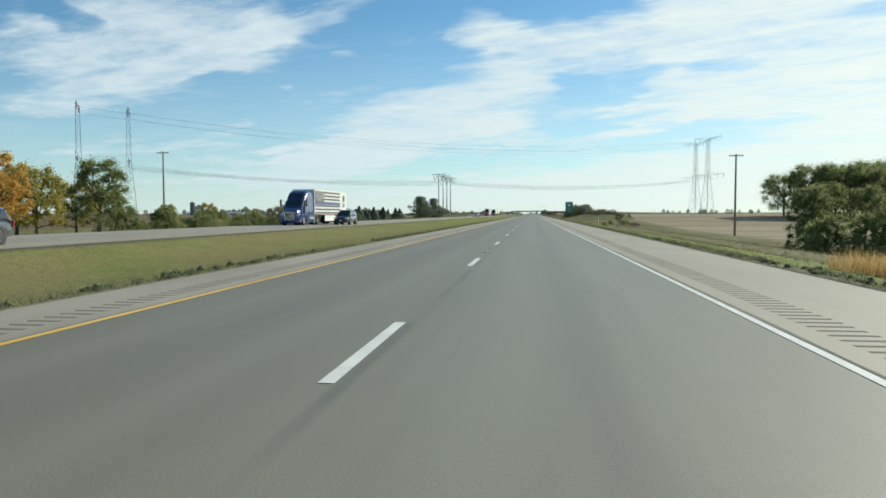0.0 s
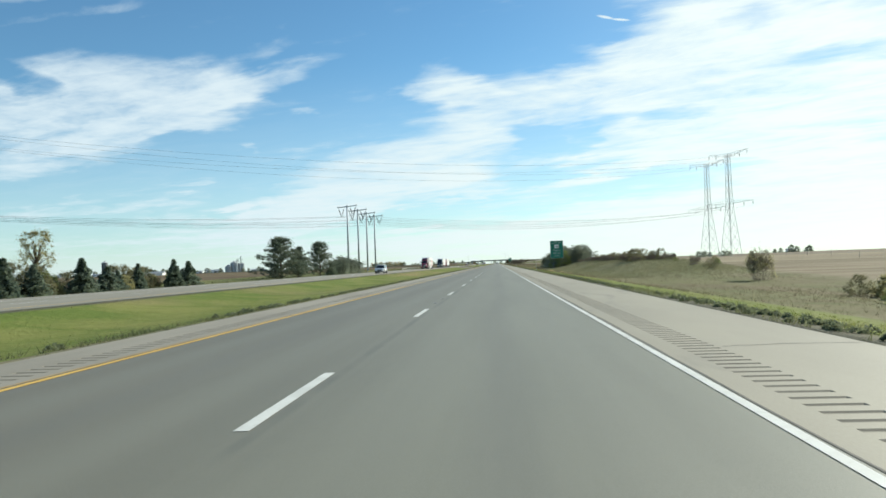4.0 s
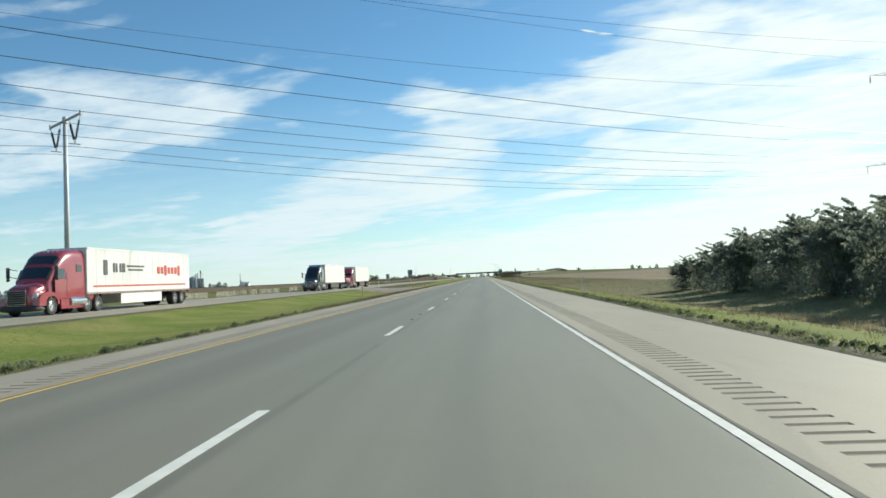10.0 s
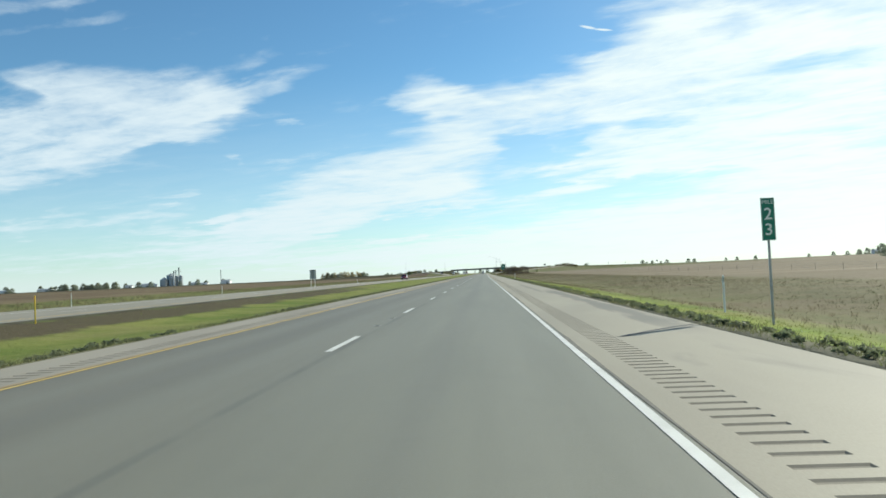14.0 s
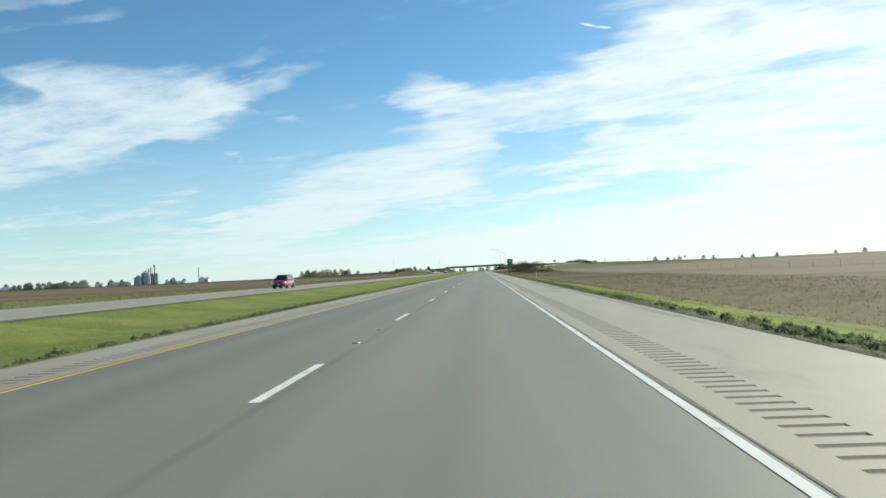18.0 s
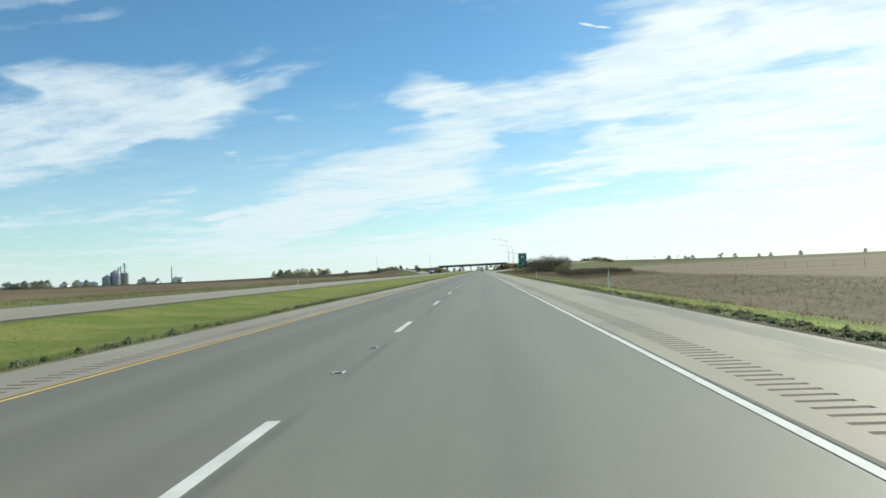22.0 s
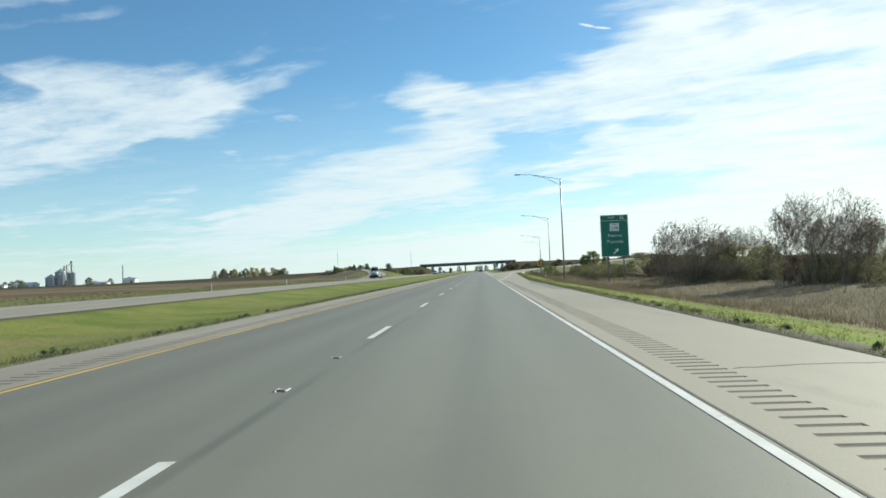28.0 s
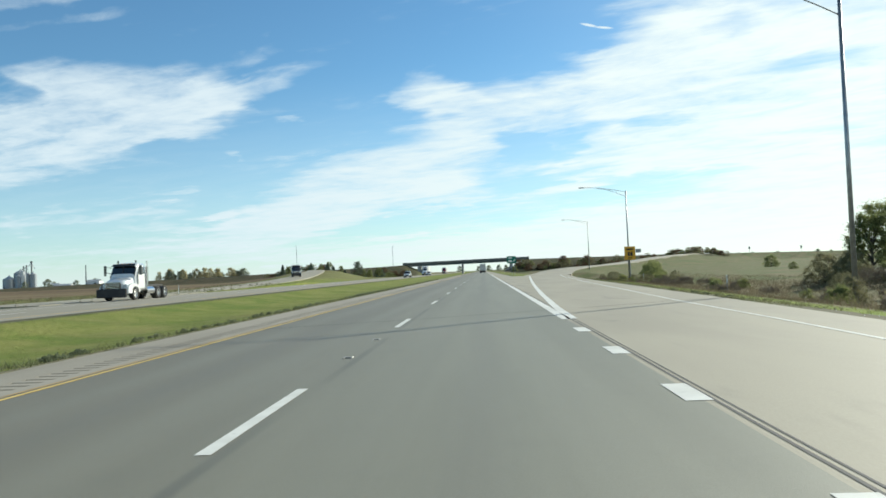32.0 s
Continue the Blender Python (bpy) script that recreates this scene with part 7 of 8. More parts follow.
def car(name, x, y, kind, paint, label, turned=0, z=0.0):
    """A passenger vehicle, front at y = 0, facing -y."""
    v = thing(name, (x, y, z, 0, 0, turned), label, "car", "cars on the highway")
    if kind == "suv":
        long, hw, r = 4.7, 0.94, 0.37
        low = [(0.0, 0.35), (-0.02, 0.62), (0.08, 0.86), (1.15, 1.02), (4.45, 1.06), (4.68, 0.95), (4.70, 0.40), (4.3, 0.26), (0.4, 0.24)]
        top = [(1.0, 0.99), (1.75, 1.56), (2.2, 1.68), (3.9, 1.69), (4.35, 1.55), (4.6, 1.02)]
        axles = (0.92, 3.72)
    elif kind == "van":
        long, hw, r = 5.1, 0.98, 0.35
        low = [(0.0, 0.33), (-0.02, 0.62), (0.1, 0.86), (0.95, 1.04), (4.85, 1.08), (5.08, 0.95), (5.10, 0.40), (4.7, 0.25), (0.4, 0.22)]
        top = [(0.75, 1.0), (1.75, 1.62), (2.3, 1.74), (4.4, 1.76), (4.8, 1.62), (5.02, 1.03)]
        axles = (0.95, 4.05)
    else:
        long, hw, r = 5.6, 0.99, 0.40
        low = [(0.0, 0.45), (-0.02, 0.8), (0.08, 1.04), (1.5, 1.16), (5.45, 1.18), (5.58, 1.0), (5.6, 0.55), (5.2, 0.42), (0.5, 0.40)]
        top = [(1.45, 1.12), (2.15, 1.72), (2.5, 1.84), (3.5, 1.84), (3.75, 1.70), (3.85, 1.14)]
        axles = (1.0, 4.5)
    sill, belt = min(p[1] for p in low), low[4][1]
    shell = [(-0.02, hw * 0.72, hw * 0.66, sill + 0.14, belt - 0.34), (0.07, hw * 0.88, hw * 0.80, sill + 0.04, belt - 0.22), (0.35, hw * 0.97, hw * 0.88, sill, belt - 0.10), (top[0][0], hw, hw * 0.93, sill, belt - 0.03),
             (top[0][0] + 0.6, hw, hw * 0.95, sill, belt), (long - 0.6, hw, hw * 0.95, sill, belt + 0.01), (long - 0.12, hw * 0.95, hw * 0.90, sill + 0.05, belt - 0.02), (long, hw * 0.84, hw * 0.80, sill + 0.14, belt - 0.14)]
    part("body", Shape().loft(hull(shell, 28, 5.0)), paint, v, smooth=True)
    house = [(y, hw * 0.92, hw * 0.92 - 0.22 * (z - belt + 0.1) / 0.7, belt - 0.12, z) for y, z in top]
    part("cabin", Shape().loft(hull(house, 28, 6.0)), GLASS, v, "tinted windows of the cabin", smooth=True)
    roof = [(p[0], p[1]) for p in top if p[1] > top[1][1] - 0.01]
    ry0, ry1, rz = min(p[0] for p in roof), max(p[0] for p in roof), max(p[1] for p in roof)
    lid = [(ry0 - 0.10, 0.50, 0.42, rz - 0.14, rz - 0.06), (ry0 + 0.12, 0.68, 0.56, rz - 0.09, rz - 0.005), ((ry0 + ry1) / 2, 0.73, 0.60, rz - 0.08, rz + 0.03), (ry1 - 0.05, 0.72, 0.58, rz - 0.09, rz + 0.01), (ry1 + 0.12, 0.62, 0.50, rz - 0.15, rz - 0.06)]
    part("roof", Shape().loft(hull(lid, 20, 4.0)), paint, v, smooth=True)
    for s in (-1, 1):
        part("pillar", quad([(s * (hw - 0.09), top[0][0] + 0.05, belt - 0.02), (s * (hw - 0.09), top[0][0] + 0.18, belt - 0.02), (s * (hw - 0.28), top[1][0] + 0.16, rz - 0.07), (s * (hw - 0.28), top[1][0] + 0.04, rz - 0.07)]), paint, v)
        part("roof_rail", Shape().tube((s * 0.62, ry0 + 0.1, rz + 0.02), (s * 0.62, ry1 - 0.05, rz + 0.02), 0.022, 0.022, 6), CHROME, v)
    for s in (-1, 1):
        for f in (0.36, 0.66):
            yy = top[1][0] + (top[-2][0] - top[1][0]) * f
            part("pillar", quad([(s * (hw - 0.06), yy, belt - 0.04), (s * (hw - 0.06), yy + 0.1, belt - 0.04), (s * (hw - 0.27), yy + 0.1, rz - 0.05), (s * (hw - 0.27), yy, rz - 0.05)]), paint, v)
        part("headlight", Shape().box((s * (hw - 0.26), 0.06, 0.74), (0.40, 0.16, 0.15), 0, 0.04), LAMP, v)
        part("tail_light", Shape().box((s * (hw - 0.16), long - 0.03, 0.86), (0.2, 0.08, 0.28), 0, 0.03), RED_LAMP, v)
        part("mirror", Shape().box((s * (hw + 0.09), top[0][0] + 0.55, 1.08), (0.2, 0.12, 0.14), 0, 0.04), paint, v)
        for ya in axles:
            arch = Shape().tube((s * (hw - 0.28), ya, r), (s * (hw + 0.004), ya, r), r + 0.07, r + 0.07, 20)
            part("wheel_arch", arch, CHASSIS, v)
            wheel(v, s * (hw - 0.10), ya, r, 0.24, s)
    part("grille", Shape().box((0, 0.0, 0.66), (0.9, 0.08, 0.22), 0, 0.02), CHASSIS, v)
    part("bumper", Shape().box((0, 0.04, 0.38), (2 * hw - 0.14, 0.2, 0.18), 0, 0.06), CHASSIS, v)
    part("number_plate", Shape().box((0, -0.03, 0.45), (0.3, 0.015, 0.15)), SIGN_WHITE, v)
    return v


car("suv", -20.6, 74.3, "suv", GREY_PAINT, "dark grey SUV driving in the inner oncoming lane")
car("suv", -20.6, 14.8, "suv", GREY_PAINT, "dark grey SUV with bright alloy wheels on the oncoming road")
car("suv", -20.6, 276.4, "suv", WHITE_PAINT, "white SUV driving in the inner oncoming lane")
car("minivan", -24.2, 753.5, "van", BRIGHT_RED, "red minivan on the oncoming carriageway")
car("pickup_truck", -20.6, 1390, "pickup", WHITE_PAINT, "white pickup truck coming from the overpass")
car("suv", -20.6, 1475, "suv", WHITE_PAINT, "white SUV coming from under the overpass")

# a dark dump truck on the far ramp
dump_x, dump_y = -45.5, 1358.0
dump = thing("dump_truck", (dump_x, dump_y, ground_at(dump_x, dump_y) + 0.25, 0, 0, 14), "dark dump truck coming down the far ramp", "truck")
tractor(dump, BLACK_PAINT, daycab=True)
part("dump_box", body([(3.7, 1.25), (3.6, 2.75), (8.2, 2.6), (8.6, 1.25)], 1.25, 0.08, 0.97), CHASSIS, dump)

# ---- distance: grain elevator, farm buildings ----
BIN = surface("corrugated_bin", (0.27, 0.30, 0.32), (0.36, 0.39, 0.41), scale=0.3, rough=0.5, metal=0.3, stretch=(1, 1, 4))
DARK_SHED = surface("dark_shed", (0.10, 0.115, 0.12), (0.14, 0.155, 0.16), scale=0.2, rough=0.7)
SHED_WHITE = surface("white_siding", (0.66, 0.67, 0.66), (0.76, 0.77, 0.76), scale=0.3, rough=0.7, stretch=(1, 1, 5))
ROOF = surface("roof_metal", (0.33, 0.34, 0.35), (0.45, 0.46, 0.46), scale=0.4, rough=0.6)


def grain_bin(x, y, r, high, label, material=None):
    b = thing("grain_bin", (x, y, 0), label, "silo", "grain elevator")
    n = 24
    part("wall", Shape().loft([[(r * math.cos(2 * math.pi * i / n), r * math.sin(2 * math.pi * i / n), z) for i in range(n)] for z in (-3, high)]), material or BIN, b)
    part("roof", Shape().loft([[(q * math.cos(2 * math.pi * i / n), q * math.sin(2 * math.pi * i / n), z) for i in range(n)] for q, z in ((r * 1.03, high), (r * 0.12, high + r * 0.55), (r * 0.1, high + r * 0.7))]), ROOF, b)
    return b


EX, EY = -867, 2500
for x, y, r, h in ((-21, 0, 11, 19), (-7.7, 14, 11.6, 30), (1, -6, 5.5, 24), (16.3, 0, 3.7, 28), (27.3, -2, 6, 27)):
    grain_bin(EX + x, EY + y, r, h, "grey corrugated steel grain bin at the elevator")
grain_bin(EX + 9.4, EY - 6, 2.8, 32, "slim white grain silo at the elevator", SHED_WHITE)
for x, h, wide in ((20.3, 51, 2.0), (4.9, 42, 1.3), (10.2, 44, 1.3)):
    leg = thing("elevator_tower", (EX + x, EY + 4, 0), "tall thin elevator leg tower above the grain bins", "tower")
    part("shaft", Shape().box((0, 0, h / 2 - 1), (wide, wide, h)), DARK_SHED, leg)
    part("head", Shape().box((0, 0, h - 1), (wide * 1.8, wide * 1.4, 3.4), 0, 0.3), DARK_SHED, leg)
    part("spout", Shape().tube((0, -1, h - 3), (-11, -1, h - 13), 0.45, 0.45, 6).tube((0, -1, h - 3), (7, -1, h - 14), 0.45, 0.45, 6), ROOF, leg)


def farm_shed(x, y, wide, deep, high, label, wall=None):
    s = thing("farm_building", (x, y, ground_at(x, y)), label, "building", "farm buildings on the horizon")
    part("wall", body([(-deep / 2, -2), (-deep / 2, high), (deep / 2, high), (deep / 2, -2)], wide / 2, 0.1, 0.999), wall or SHED_WHITE, s)
    part("roof", Shape().loft([[(-wide / 2 - 0.4, -deep / 2 - 0.6, high - 0.1), (-wide / 2 - 0.4, 0, high + deep * 0.22), (-wide / 2 - 0.4, deep / 2 + 0.6, high - 0.1)], [(wide / 2 + 0.4, -deep / 2 - 0.6, high - 0.1), (wide / 2 + 0.4, 0, high + deep * 0.22), (wide / 2 + 0.4, deep / 2 + 0.6, high - 0.1)]]), ROOF, s)
    part("door", Shape().box((wide * 0.2, -deep / 2 - 0.05, high * 0.4), (wide * 0.18, 0.1, high * 0.8)), DARK_SHED, s)
    return s


for x, y, a, b, h in ((-930, 2480, 46, 20, 7), (-968, 2460, 20, 14, 6), (-905, 2470, 18, 14, 6), (-800, 2500, 20, 14, 6), (-770, 2480, 30, 14, 4), (-690, 2440, 24, 16, 9), (-1180, 2420, 40, 18, 5), (-1300, 2430, 30, 15, 6), (-1090, 2450, 22, 12, 5), (-1420, 2400, 36, 16, 6)):
    farm_shed(x, y, a, b, h, "long white farm building on the horizon")
farm_shed(-497, 1144, 52, 12, 3.0, "long low white shed beyond the fields")
grain_bin(-562, 1150, 4.2, 20, "dark cylindrical silo beyond the trees", DARK_SHED)
farm_shed(555, 1560, 16, 10, 5, "white farmhouse among trees")
mast = thing("radio_mast", (-702, 2433, 0), "thin tall mast beside a white building", "tower")
part("shaft", Shape().tube((0, 0, -1), (0, 0, 38), 1.1, 0.8, 6), DARK_SHED, mast)
for x, y, h in ((-118, 1640, 22), (-58, 1660, 20)):
    m2 = thing("light_mast", (x, y, 6), "thin grey light mast by the crossing road", "street lamp")
    part("shaft", Shape().tube((0, 0, -1), (0, 0, h - 6), 0.18, 0.1, 6), STEEL, m2)
# along the crossing road on the hill
for x, w2, h in ((95, 3.2, 2.4), (118, 1.2, 2.2), (160, 1.0, 2.4), (190, 1.0, 2.4), (215, 1.0, 2.6), (262, 2.4, 3.6)):
    zc = float(np.interp(x, [c[0] for c in CROSS], [c[1] for c in CROSS]))
    sg = thing("sign_back", (x, 1616, zc), "small dark road sign on the crossing road", "road sign")
    part("panel", Shape().box((0, 0, h + 0.6), (w2, 0.06, 1.6 if w2 < 2 else 2.2), 0, 0.02), SIGN_BACK_AND_SHADE, sg)
    part("post", Shape().box((0, 0.1, h / 2), (0.12, 0.1, h + 1.5)), STEEL, sg)

# ---- gravel crossover through the median ----
GRAVEL = surface("crossover_gravel", (0.185, 0.155, 0.115), (0.255, 0.22, 0.17), scale=0.6, rough=0.95, fine=30, grain=0.25, bump=0.5, stain=((0.12, 0.10, 0.08), 0.5, 0.5, 0.6), depth=0.02)
crossing = Shape()
rings = []
for x in np.linspace(-17.45, -5.35, 14):
    q = (x + 5.35) / -12.1
    y0, y1 = 462 + 5.0 * q, 477.5 + 9.0 * q
    top = -0.03 - 0.16 * math.sin(math.pi * q)
    rings.append([(x, y0 - 6.0, -1.0), (x, y0 - 1.2, top - 0.12), (x, y0 + 0.5, top), (x, (y0 + y1) / 2, top + 0.02), (x, y1 - 0.5, top), (x, y1 + 1.2, top - 0.12), (x, y1 + 6.0, -1.0)])
tagged(new("crossover", crossing.loft(rings).mesh("crossover", [GRAVEL])), "worn gravel crossover through the grass median", "road", kind="structure")

# ---- snow fence beyond the oncoming road ----
PICKET = surface("weathered_white_lath", (0.50, 0.47, 0.37), (0.64, 0.61, 0.50), scale=2, rough=0.85, fine=20, stretch=(1, 1, 0.2), per_piece=0.12)
picket_mesh = Shape().box((0, 0, 0.4), (0.025, 0.085, 0.85), 0, 0.006).mesh("picket", [PICKET])
for y0, y1, keep in ((446.0, 464.5, 1.0), (467.5, 476.5, 1.0), (477.0, 488.0, 0.45), (489.0, 502.0, 0.85), (509.0, 516.0, 0.95)):
    g = ground_at(-38.5, (y0 + y1) / 2)
    run = thing("snow_fence", (-38.5, y0, g), "run of weathered white lath snow fence in tall weeds", "fence", "snow fence runs")
    base = max(-0.28 - g, 0.0)
    for h in (0.25, 0.65):
        part("wire", Shape().tube((0.03, 0, base + h), (0.03, y1 - y0, base + h), 0.006, 0.006, 4), WIRE, run)
    for k in range(int((y1 - y0) / 3) + 1):
        part("post", Shape().tube((0.06, k * 3.0, -0.2), (0.06, k * 3.0, base + 0.95), 0.03, 0.028, 6), POLE_WOOD, run)
    for k in range(int((y1 - y0) / 0.30)):
        if rng.uniform() < keep:
            part("picket", picket_mesh, None, run, at=pose(0, k * 0.30, base + rng.uniform(-0.06, 0.04), rng.normal() * 4, 0, 0))

YELLOW_POST = glossy("yellow_post", (0.65, 0.45, 0.03), rough=0.5, coat=0)


def delineator(x, y, high=1.15, yellow=False):
    g = ground_at(x, y)
    p = thing("delineator_post", (x, y, g), "slim yellow marker post in the grass" if yellow else "slim white delineator post in the verge", "post", "marker posts along the road")
    part("stake", Shape().box((0, 0, high / 2 - 0.1), (0.06, 0.03, high + 0.2), 0, 0.01), YELLOW_POST if yellow else SIGN_WHITE, p)
    part("reflector", Shape().box((0, -0.02, high - 0.12), (0.05, 0.012, 0.14), 0, 0.005), SIGN_ORANGE if yellow else SIGN_BACK_AND_SHADE, p)


for x, y in ((10.6, 300.8), (8.9, 409), (10.2, 532), (8.4, 643), (10.4, 772), (8.6, 850), (8.8, 905), (12.6, 1150), (15.2, 1198), (17.4, 1221), (20.2, 1258), (9.2, 80)):
    delineator(x, y)
for y in (822, 937.6, 1118.6, 1153, 1207, 1251, 700, 600, 566, 350, 320):
    delineator(-30.6, y)
delineator(-6.4, 446.8, 1.1, True)
delineator(-8.2, 420.5, 1.3, True)
delineator(-6.0, 458.5, 0.8, True)
delineator(-16.6, 488, 1.2)
delineator(-16.5, 539, 1.2, True)

FENCE_WOOD = surface("grey_fence_wood", (0.20, 0.18, 0.15), (0.30, 0.27, 0.23), scale=3, rough=0.9)
# fence along the right-hand field
fence = thing("field_fence", (55.0, 0, 0), "thin wire field fence on weathered wooden posts", "fence")
for k in range(100):
    y = 240 + k * 9.0
    lean = rng.normal() * 0.05
    part("post", Shape().tube((0, y, ground_at(55.0, y) - 0.2), (lean, y + lean, ground_at(55.0, y) + 1.05 + rng.normal() * 0.08), 0.032, 0.03, 6), FENCE_WOOD, fence)
for h in (0.4, 0.75, 1.1):
    part("wire", Shape().path([(0, 240 + k * 9.0, ground_at(55.0, 240 + k * 9.0) + h) for k in range(100)], 0.006, 3), WIRE, fence)

# road studs in every second gap, cracks and seams, tyre marks
STUD = surface("cast_iron_stud", (0.20, 0.19, 0.17), (0.42, 0.41, 0.38), scale=6, rough=0.5, metal=0.5)
stud = Shape()
for s in (-1, 1):
    stud.add([(s * 0.045, -0.12, 0.004), (s * 0.075, -0.12, 0.004), (s * 0.075, 0.12, 0.004), (s * 0.045, 0.12, 0.004), (s * 0.05, -0.09, 0.016), (s * 0.07, -0.09, 0.016), (s * 0.07, 0.09, 0.016), (s * 0.05, 0.09, 0.016)],
             [(4, 5, 6, 7), (0, 1, 5, 4), (1, 2, 6, 5), (2, 3, 7, 6), (3, 0, 4, 7)])
stud.box((0, 0, 0.009), (0.09, 0.09, 0.014))
stud_mesh = stud.mesh("road_stud", [STUD])
k = 0
while 24.384 * k + 15.2 < 1400:
    part("road_stud", stud_mesh, None, road, at=pose(-0.03, 24.384 * k + 15.2, 0))
    part("road_stud", stud_mesh, None, road, at=pose(-0.03, 24.384 * k + 18.2, 0, 0, 0, 4))
    k += 1


def crack(parent, pts, wide, z=0.0035):
    """A sealed crack: a thin wandering strip of tar."""
    fine = []
    for i in range(len(pts) - 1):
        for q in np.linspace(0, 1, 8, endpoint=False):
            fine.append((pts[i][0] + (pts[i + 1][0] - pts[i][0]) * q + rng.normal() * 0.01, pts[i][1] + (pts[i + 1][1] - pts[i][1]) * q + rng.normal() * 0.02))
    fine.append(pts[-1])
    s = Shape()
    stripe(s, fine, wide, z)
    part("sealed_crack", s, TAR, parent)


crack(road, [(-2.4, 1120.1), (-0.9, 1122.0), (1.2, 1124.2), (2.8, 1125.4)], 0.07)
crack(outer, [(5.1, 1126.3), (6.5, 1126.6), (7.5, 1126.9)], 0.06)
crack(outer, [(5.1, 1197.2), (8, 1199.1), (10.4, 1200.2)], 0.07)
crack(road, [(-3.5, 1192.8), (0, 1194.4), (4.1, 1196.7)], 0.06)
crack(outer, [(5.1, 521.9), (5.8, 522.8), (6.5, 523.6), (7.0, 524.0)], 0.13)
for y in (60, 148, 236, 318, 402, 610, 705, 790, 868, 960, 1040):
    crack(outer, [(5.1, y), (6.1, y + 0.15), (7.0, y + 0.1)], 0.025)
# the dark ragged joint between lane and shoulder
joint = Shape()
jy = np.arange(Y0, 1112, 1.5)
jw = 0.012 + 0.018 * np.clip(np.sin(jy * 0.21) + np.sin(jy * 0.083 + 1.0) + rng.normal(size=len(jy)) * 0.7, 0, 1.6)
jx = X_WHITE + 0.10 + rng.normal(size=len(jy)) * 0.006
n = len(jy)
joint.add([(jx[i] - jw[i], jy[i], 0.004) for i in range(n)] + [(jx[i] + jw[i], jy[i], 0.004) for i in range(n)], [(i, n + i, n + i + 1, i + 1) for i in range(n - 1)])
part("pavement_joint", joint, JOINT, road, "dark ragged joint between lane and shoulder")
crack(outer_a, [(4.27, 1134), (4.28, 1140), (4.27, 1180), (4.29, 1220), (4.28, 1260)], 0.035)
crack(outer_a, [(4.345, 1136), (4.35, 1140), (4.345, 1180), (4.36, 1220), (4.35, 1260)], 0.025)

# ---- grass and weeds ----


def tufts(name, label, n, place, blades, low, high, wide, lean, material, keep=None):
    """Blades of grass in tufts; place(n) gives x and y; keep thins them by a patchy noise."""
    x, y = place(n)
    if keep is not None:
        sel = keep(x, y) > rng.uniform(size=len(x))
        x, y = x[sel], y[sel]
    z = height(x, y)
    sel = np.abs(z - UNDER) > 1e-6
    x, y, z = x[sel], y[sel], z[sel]
    size = rng.uniform(0.6, 1.3, len(x))
    bx, by = np.repeat(x, blades), np.repeat(y, blades)
    bz, bs = np.repeat(z, blades), np.repeat(size, blades)
    m = len(bx)
    spread = 0.5 * (low + high) * 0.45
    bx, by = bx + rng.normal(scale=spread, size=m), by + rng.normal(scale=spread, size=m)
    h = rng.uniform(low, high, m) * bs
    a = rng.uniform(0, 2 * np.pi, m)
    t = rng.uniform(0, 2 * np.pi, m)
    w2 = wide * rng.uniform(0.6, 1.4, m) * 0.5
    base = np.stack([bx, by, bz - 0.03], 1)
    side = np.stack([np.cos(a) * w2, np.sin(a) * w2, np.zeros(m)], 1)
    tip = base + np.stack([np.cos(t) * lean * h * rng.uniform(0, 1, m), np.sin(t) * lean * h * rng.uniform(0, 1, m), h], 1)
    co = np.stack([base - side, base + side, tip], 1).reshape(-1, 3)
    ob = new(name, raw_mesh(name, co, np.arange(3 * m).reshape(m, 3), material))
    return tagged(ob, label, "grass", kind="stuff")


def patchy(scale, cut, seed=0.0):
    """A cheap patchy noise over the ground between 0 and 1."""
    def f(x, y):
        q = np.sin(x * 0.9 / scale + seed) + np.sin(y * 0.53 / scale + 1.3 * seed) + np.sin((x + y) * 0.37 / scale + 2.1) + np.sin((y - 2 * x) * 0.21 / scale + seed * 0.7)
        return np.clip(q / 4 + cut, 0.02, 1)
    return f


def area(x0, x1, y0=-25.0, y1=1300.0):
    def f(n):
        y = y0 + (y1 - y0) * rng.uniform(size=n)
        lo = x0(y) if callable(x0) else x0
        hi = x1(y) if callable(x1) else x1
        return lo + (hi - lo) * rng.uniform(size=n), y
    return f


tufts("grass", "short green mown grass of the median", 140000, area(-17.3, -5.6, 70.0, 1300.0), 3, 0.025, 0.065, 0.02, 1.0, BLADES)
tufts("grass", "dull green and straw mown grass of the median", 40000, area(-17.3, -5.6, -25.0, 130.0), 3, 0.025, 0.065, 0.02, 1.0, DULL_BLADES)
tufts("grass", "green grass on the verge", 80000, area(lambda y: right_edge(y) + 0.85, lambda y: right_edge(y) + 3.0), 5, 0.03, 0.09, 0.02, 1.0, BLADES, patchy(2.0, 0.75))
tufts("weeds", "ragged weeds along the shoulder's edge", 30000, area(lambda y: right_edge(y) + 0.12, lambda y: right_edge(y) + 1.5), 8, 0.04, 0.17, 0.022, 1.2, EDGE_WEEDS, patchy(0.8, 0.55))
tufts("weeds", "ragged weeds along the median's edge", 28000, area(-6.8, -5.42), 8, 0.04, 0.17, 0.022, 1.2, EDGE_WEEDS, patchy(0.8, 0.5, 1.0))
tufts("weeds", "brown weeds along the oncoming road's edge", 6000, area(-17.40, -16.4), 6, 0.03, 0.11, 0.025, 0.9, DRY, patchy(1.5, 0.45, 2.0))
tufts("weeds", "tall dry brown weeds between verge and field", 60000, area(lambda y: np.maximum(right_edge(y) + 3.2, 10.2), 33.0), 6, 0.07, 0.24, 0.018, 1.1, DRY, patchy(3.0, 0.6, 0.5))
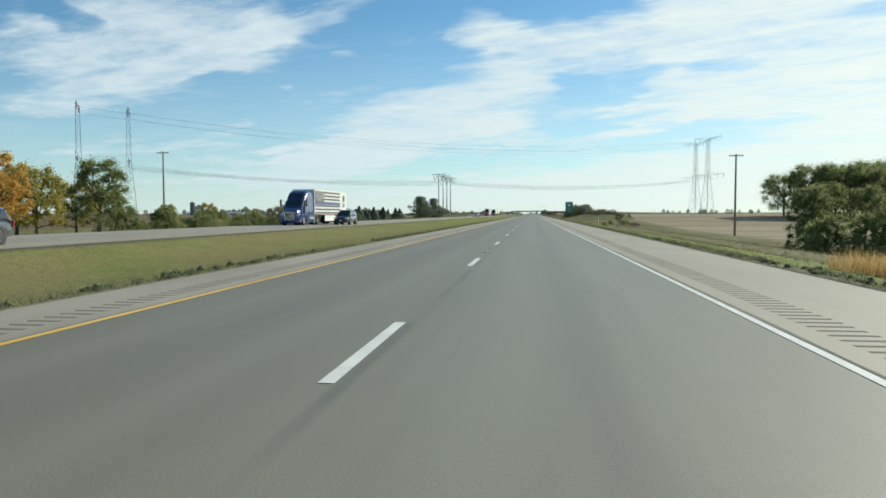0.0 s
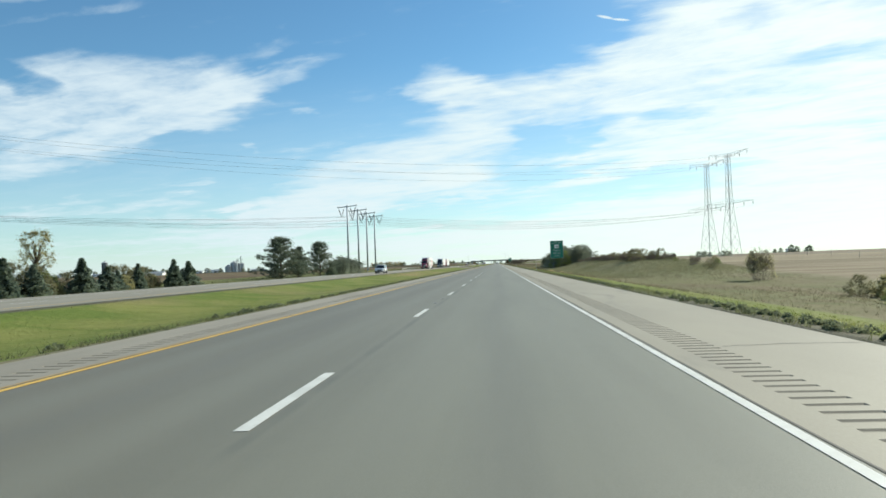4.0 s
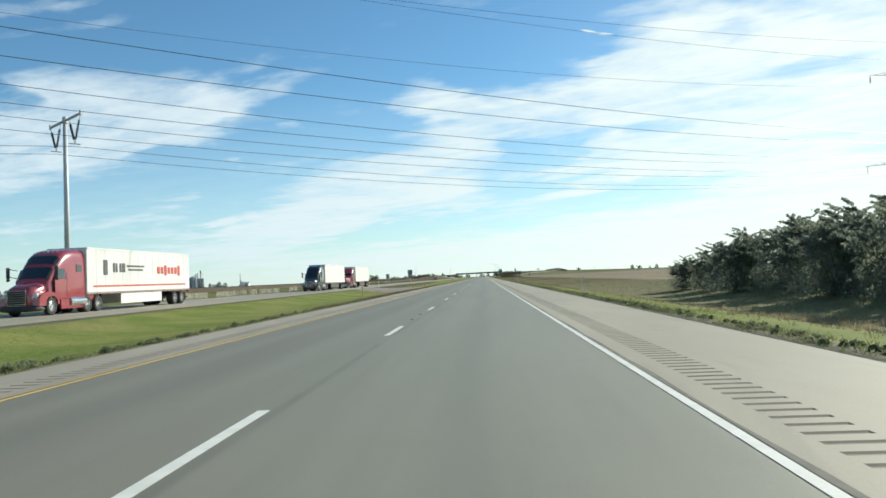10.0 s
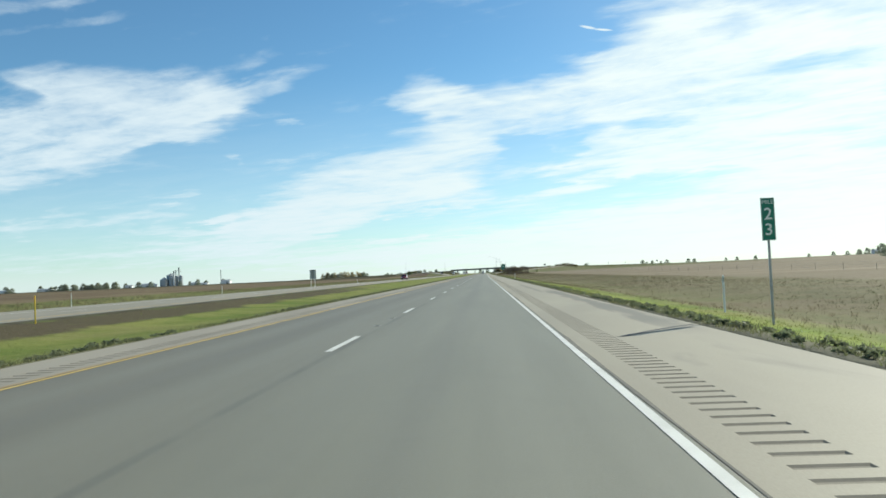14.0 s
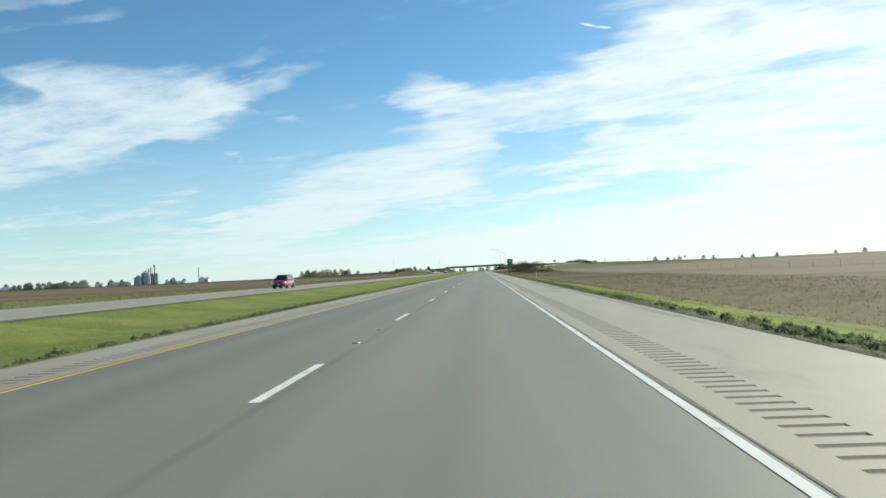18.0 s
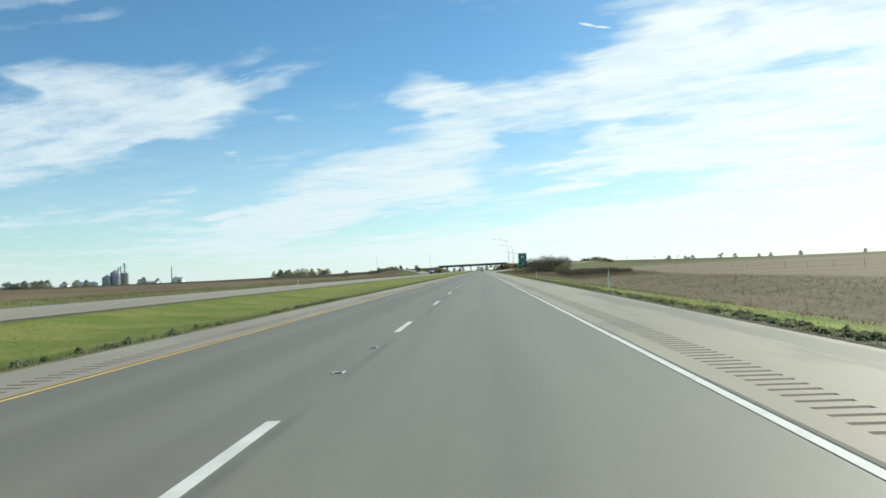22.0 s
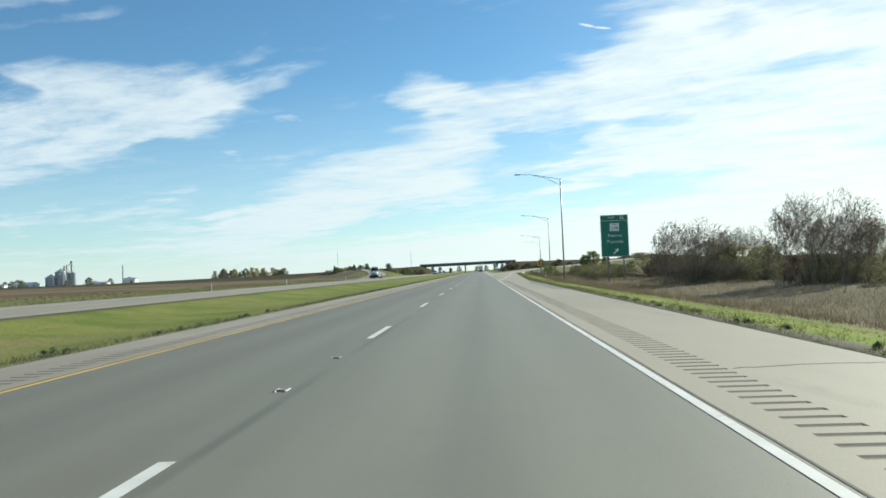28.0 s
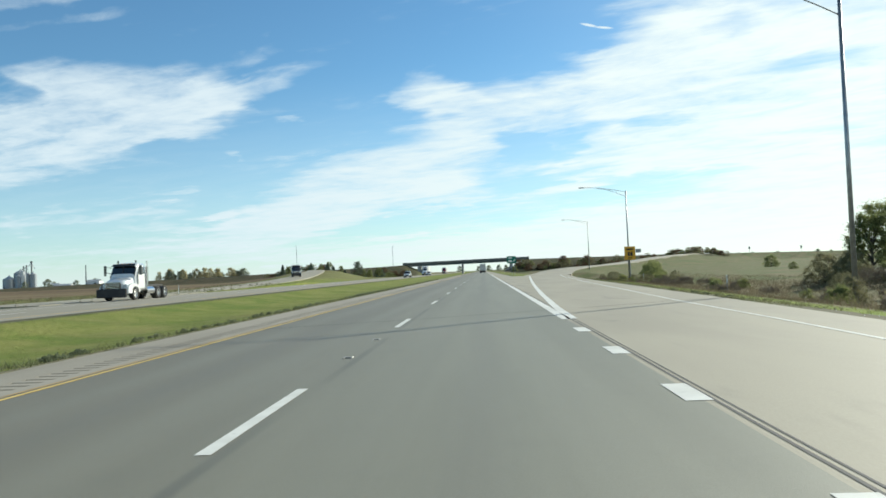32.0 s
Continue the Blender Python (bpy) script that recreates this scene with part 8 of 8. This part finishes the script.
tufts("weeds", "mixed green weeds between verge and field", 90000, area(lambda y: np.maximum(right_edge(y) + 2.4, 9.6), 31.0), 6, 0.06, 0.20, 0.018, 1.1, OLIVE_WEEDS, patchy(4.0, 0.5, 3.0))
tufts("weeds", "tall weeds on the bank beside the guide sign", 26000, area(14.5, 34, 222, 345), 8, 0.10, 0.42, 0.02, 1.0, BANK_WEEDS, patchy(2.0, 0.55, 1.5))
tufts("weeds", "tall weeds round the snow fence", 1500, area(-42.0, -36.5, 445, 520), 9, 0.4, 0.9, 0.03, 0.7, BANK_WEEDS, patchy(1.0, 0.45, 2.2))
tufts("weeds", "dead brown weeds along the median", 2200, area(-7.2, -5.6, 396, 490), 12, 0.05, 0.22, 0.025, 1.0, LEAF_BROWN, patchy(1.2, 0.5, 0.3))
tufts("weeds", "rough grass beyond the oncoming road", 40000, area(-62, -29.6), 5, 0.12, 0.45, 0.04, 0.7, EDGE_WEEDS, patchy(3.0, 0.55, 4.0))
tufts("weeds", "dry grass beyond the oncoming road", 26000, area(-62, -30.0, 380.0, 1300.0), 5, 0.15, 0.5, 0.04, 0.7, DRY, patchy(4.0, 0.5, 5.0))
tufts("weeds", "tall brown weeds behind the exit lane's verge", 9000, area(lambda y: right_edge(y) + 3.2, lambda y: right_edge(y) + 15.0, 1040.0, 1250.0), 8, 0.15, 0.5, 0.02, 0.9, DRY, patchy(2.0, 0.6, 2.7))
tufts("weeds", "tall dead brown weeds under the brown thicket", 9000, area(17.5, 33.0, 928.0, 1022.0), 8, 0.2, 0.7, 0.02, 0.8, DRY, patchy(2.0, 0.65, 1.7))
tufts("tall_grass", "tall tan ornamental grass beside the shoulder", 260, area(9.6, 11.5, 9, 13), 16, 0.3, 0.65, 0.018, 0.8, GOLD_GRASS)
tufts("tall_grass", "pale tan grass before the junipers", 900, area(12.0, 17.0, 340, 395), 18, 0.12, 0.38, 0.012, 1.0, TAN_GRASS, patchy(0.9, 0.3))
tufts("tall_grass", "pale tan grass on the verge", 900, area(11.0, 15.0, 262, 268), 16, 0.2, 0.5, 0.014, 0.9, TAN_GRASS, patchy(1.2, 0.4))
tufts("tall_grass", "straw-coloured grass in the median", 2600, area(-16.5, -6.5, 252, 330), 8, 0.06, 0.2, 0.012, 1.0, TAN_GRASS, patchy(2.5, 0.25, 1.1))
tufts("wildflowers", "tiny white wildflowers among the edge weeds", 5000, area(lambda y: right_edge(y) + 0.3, lambda y: right_edge(y) + 1.8), 2, 0.05, 0.10, 0.010, 0.5, SIGN_WHITE, patchy(1.4, 0.10, 2.5))


def mounds(label, n, place, keep, size, material):
    """Low leafy weed mounds."""
    x, y = place(n)
    sel = keep(x, y) > rng.uniform(size=len(x))
    x, y = x[sel], y[sel]
    each = 70
    m = len(x) * each
    r = np.repeat(size * rng.uniform(0.10, 0.34, len(x)), each)
    high = np.repeat(size * rng.uniform(0.07, 0.24, len(x)), each)
    a, q = rng.uniform(0, 2 * np.pi, m), np.sqrt(rng.uniform(size=m))
    px, py = np.repeat(x, each) + np.cos(a) * q * r, np.repeat(y, each) + np.sin(a) * q * r * 1.5
    pz = height(np.repeat(x, each), np.repeat(y, each)) + (1 - q ** 2) * high * rng.uniform(0.3, 1.1, m) + 0.02
    sel = np.abs(height(px, py) - UNDER) > 1e-6
    co, fa = leaves(np.stack([px, py, pz], 1)[sel], 0.05, 0.8, 1.9)
    return tagged(new("weeds", raw_mesh("weeds", co, fa, material)), label, "weeds", kind="stuff")


mounds("low leafy weed mounds at the edge of the median", 4200, area(-6.45, -5.65), patchy(1.6, 0.50, 3.3), 0.54, GREY_WEEDS)
mounds("grey-green leafy weed mounds at the edge of the verge", 5200, area(lambda y: right_edge(y) + 0.40, lambda y: right_edge(y) + 1.15, y1=1010.0), patchy(1.6, 0.55, 4.4), 0.50, GREY_WEEDS)
mounds("low grey-green weeds along the exit lane", 500, area(lambda y: right_edge(y) + 0.40, lambda y: right_edge(y) + 1.0, 1010.0), patchy(1.6, 0.35, 4.4), 0.36, GREY_WEEDS)
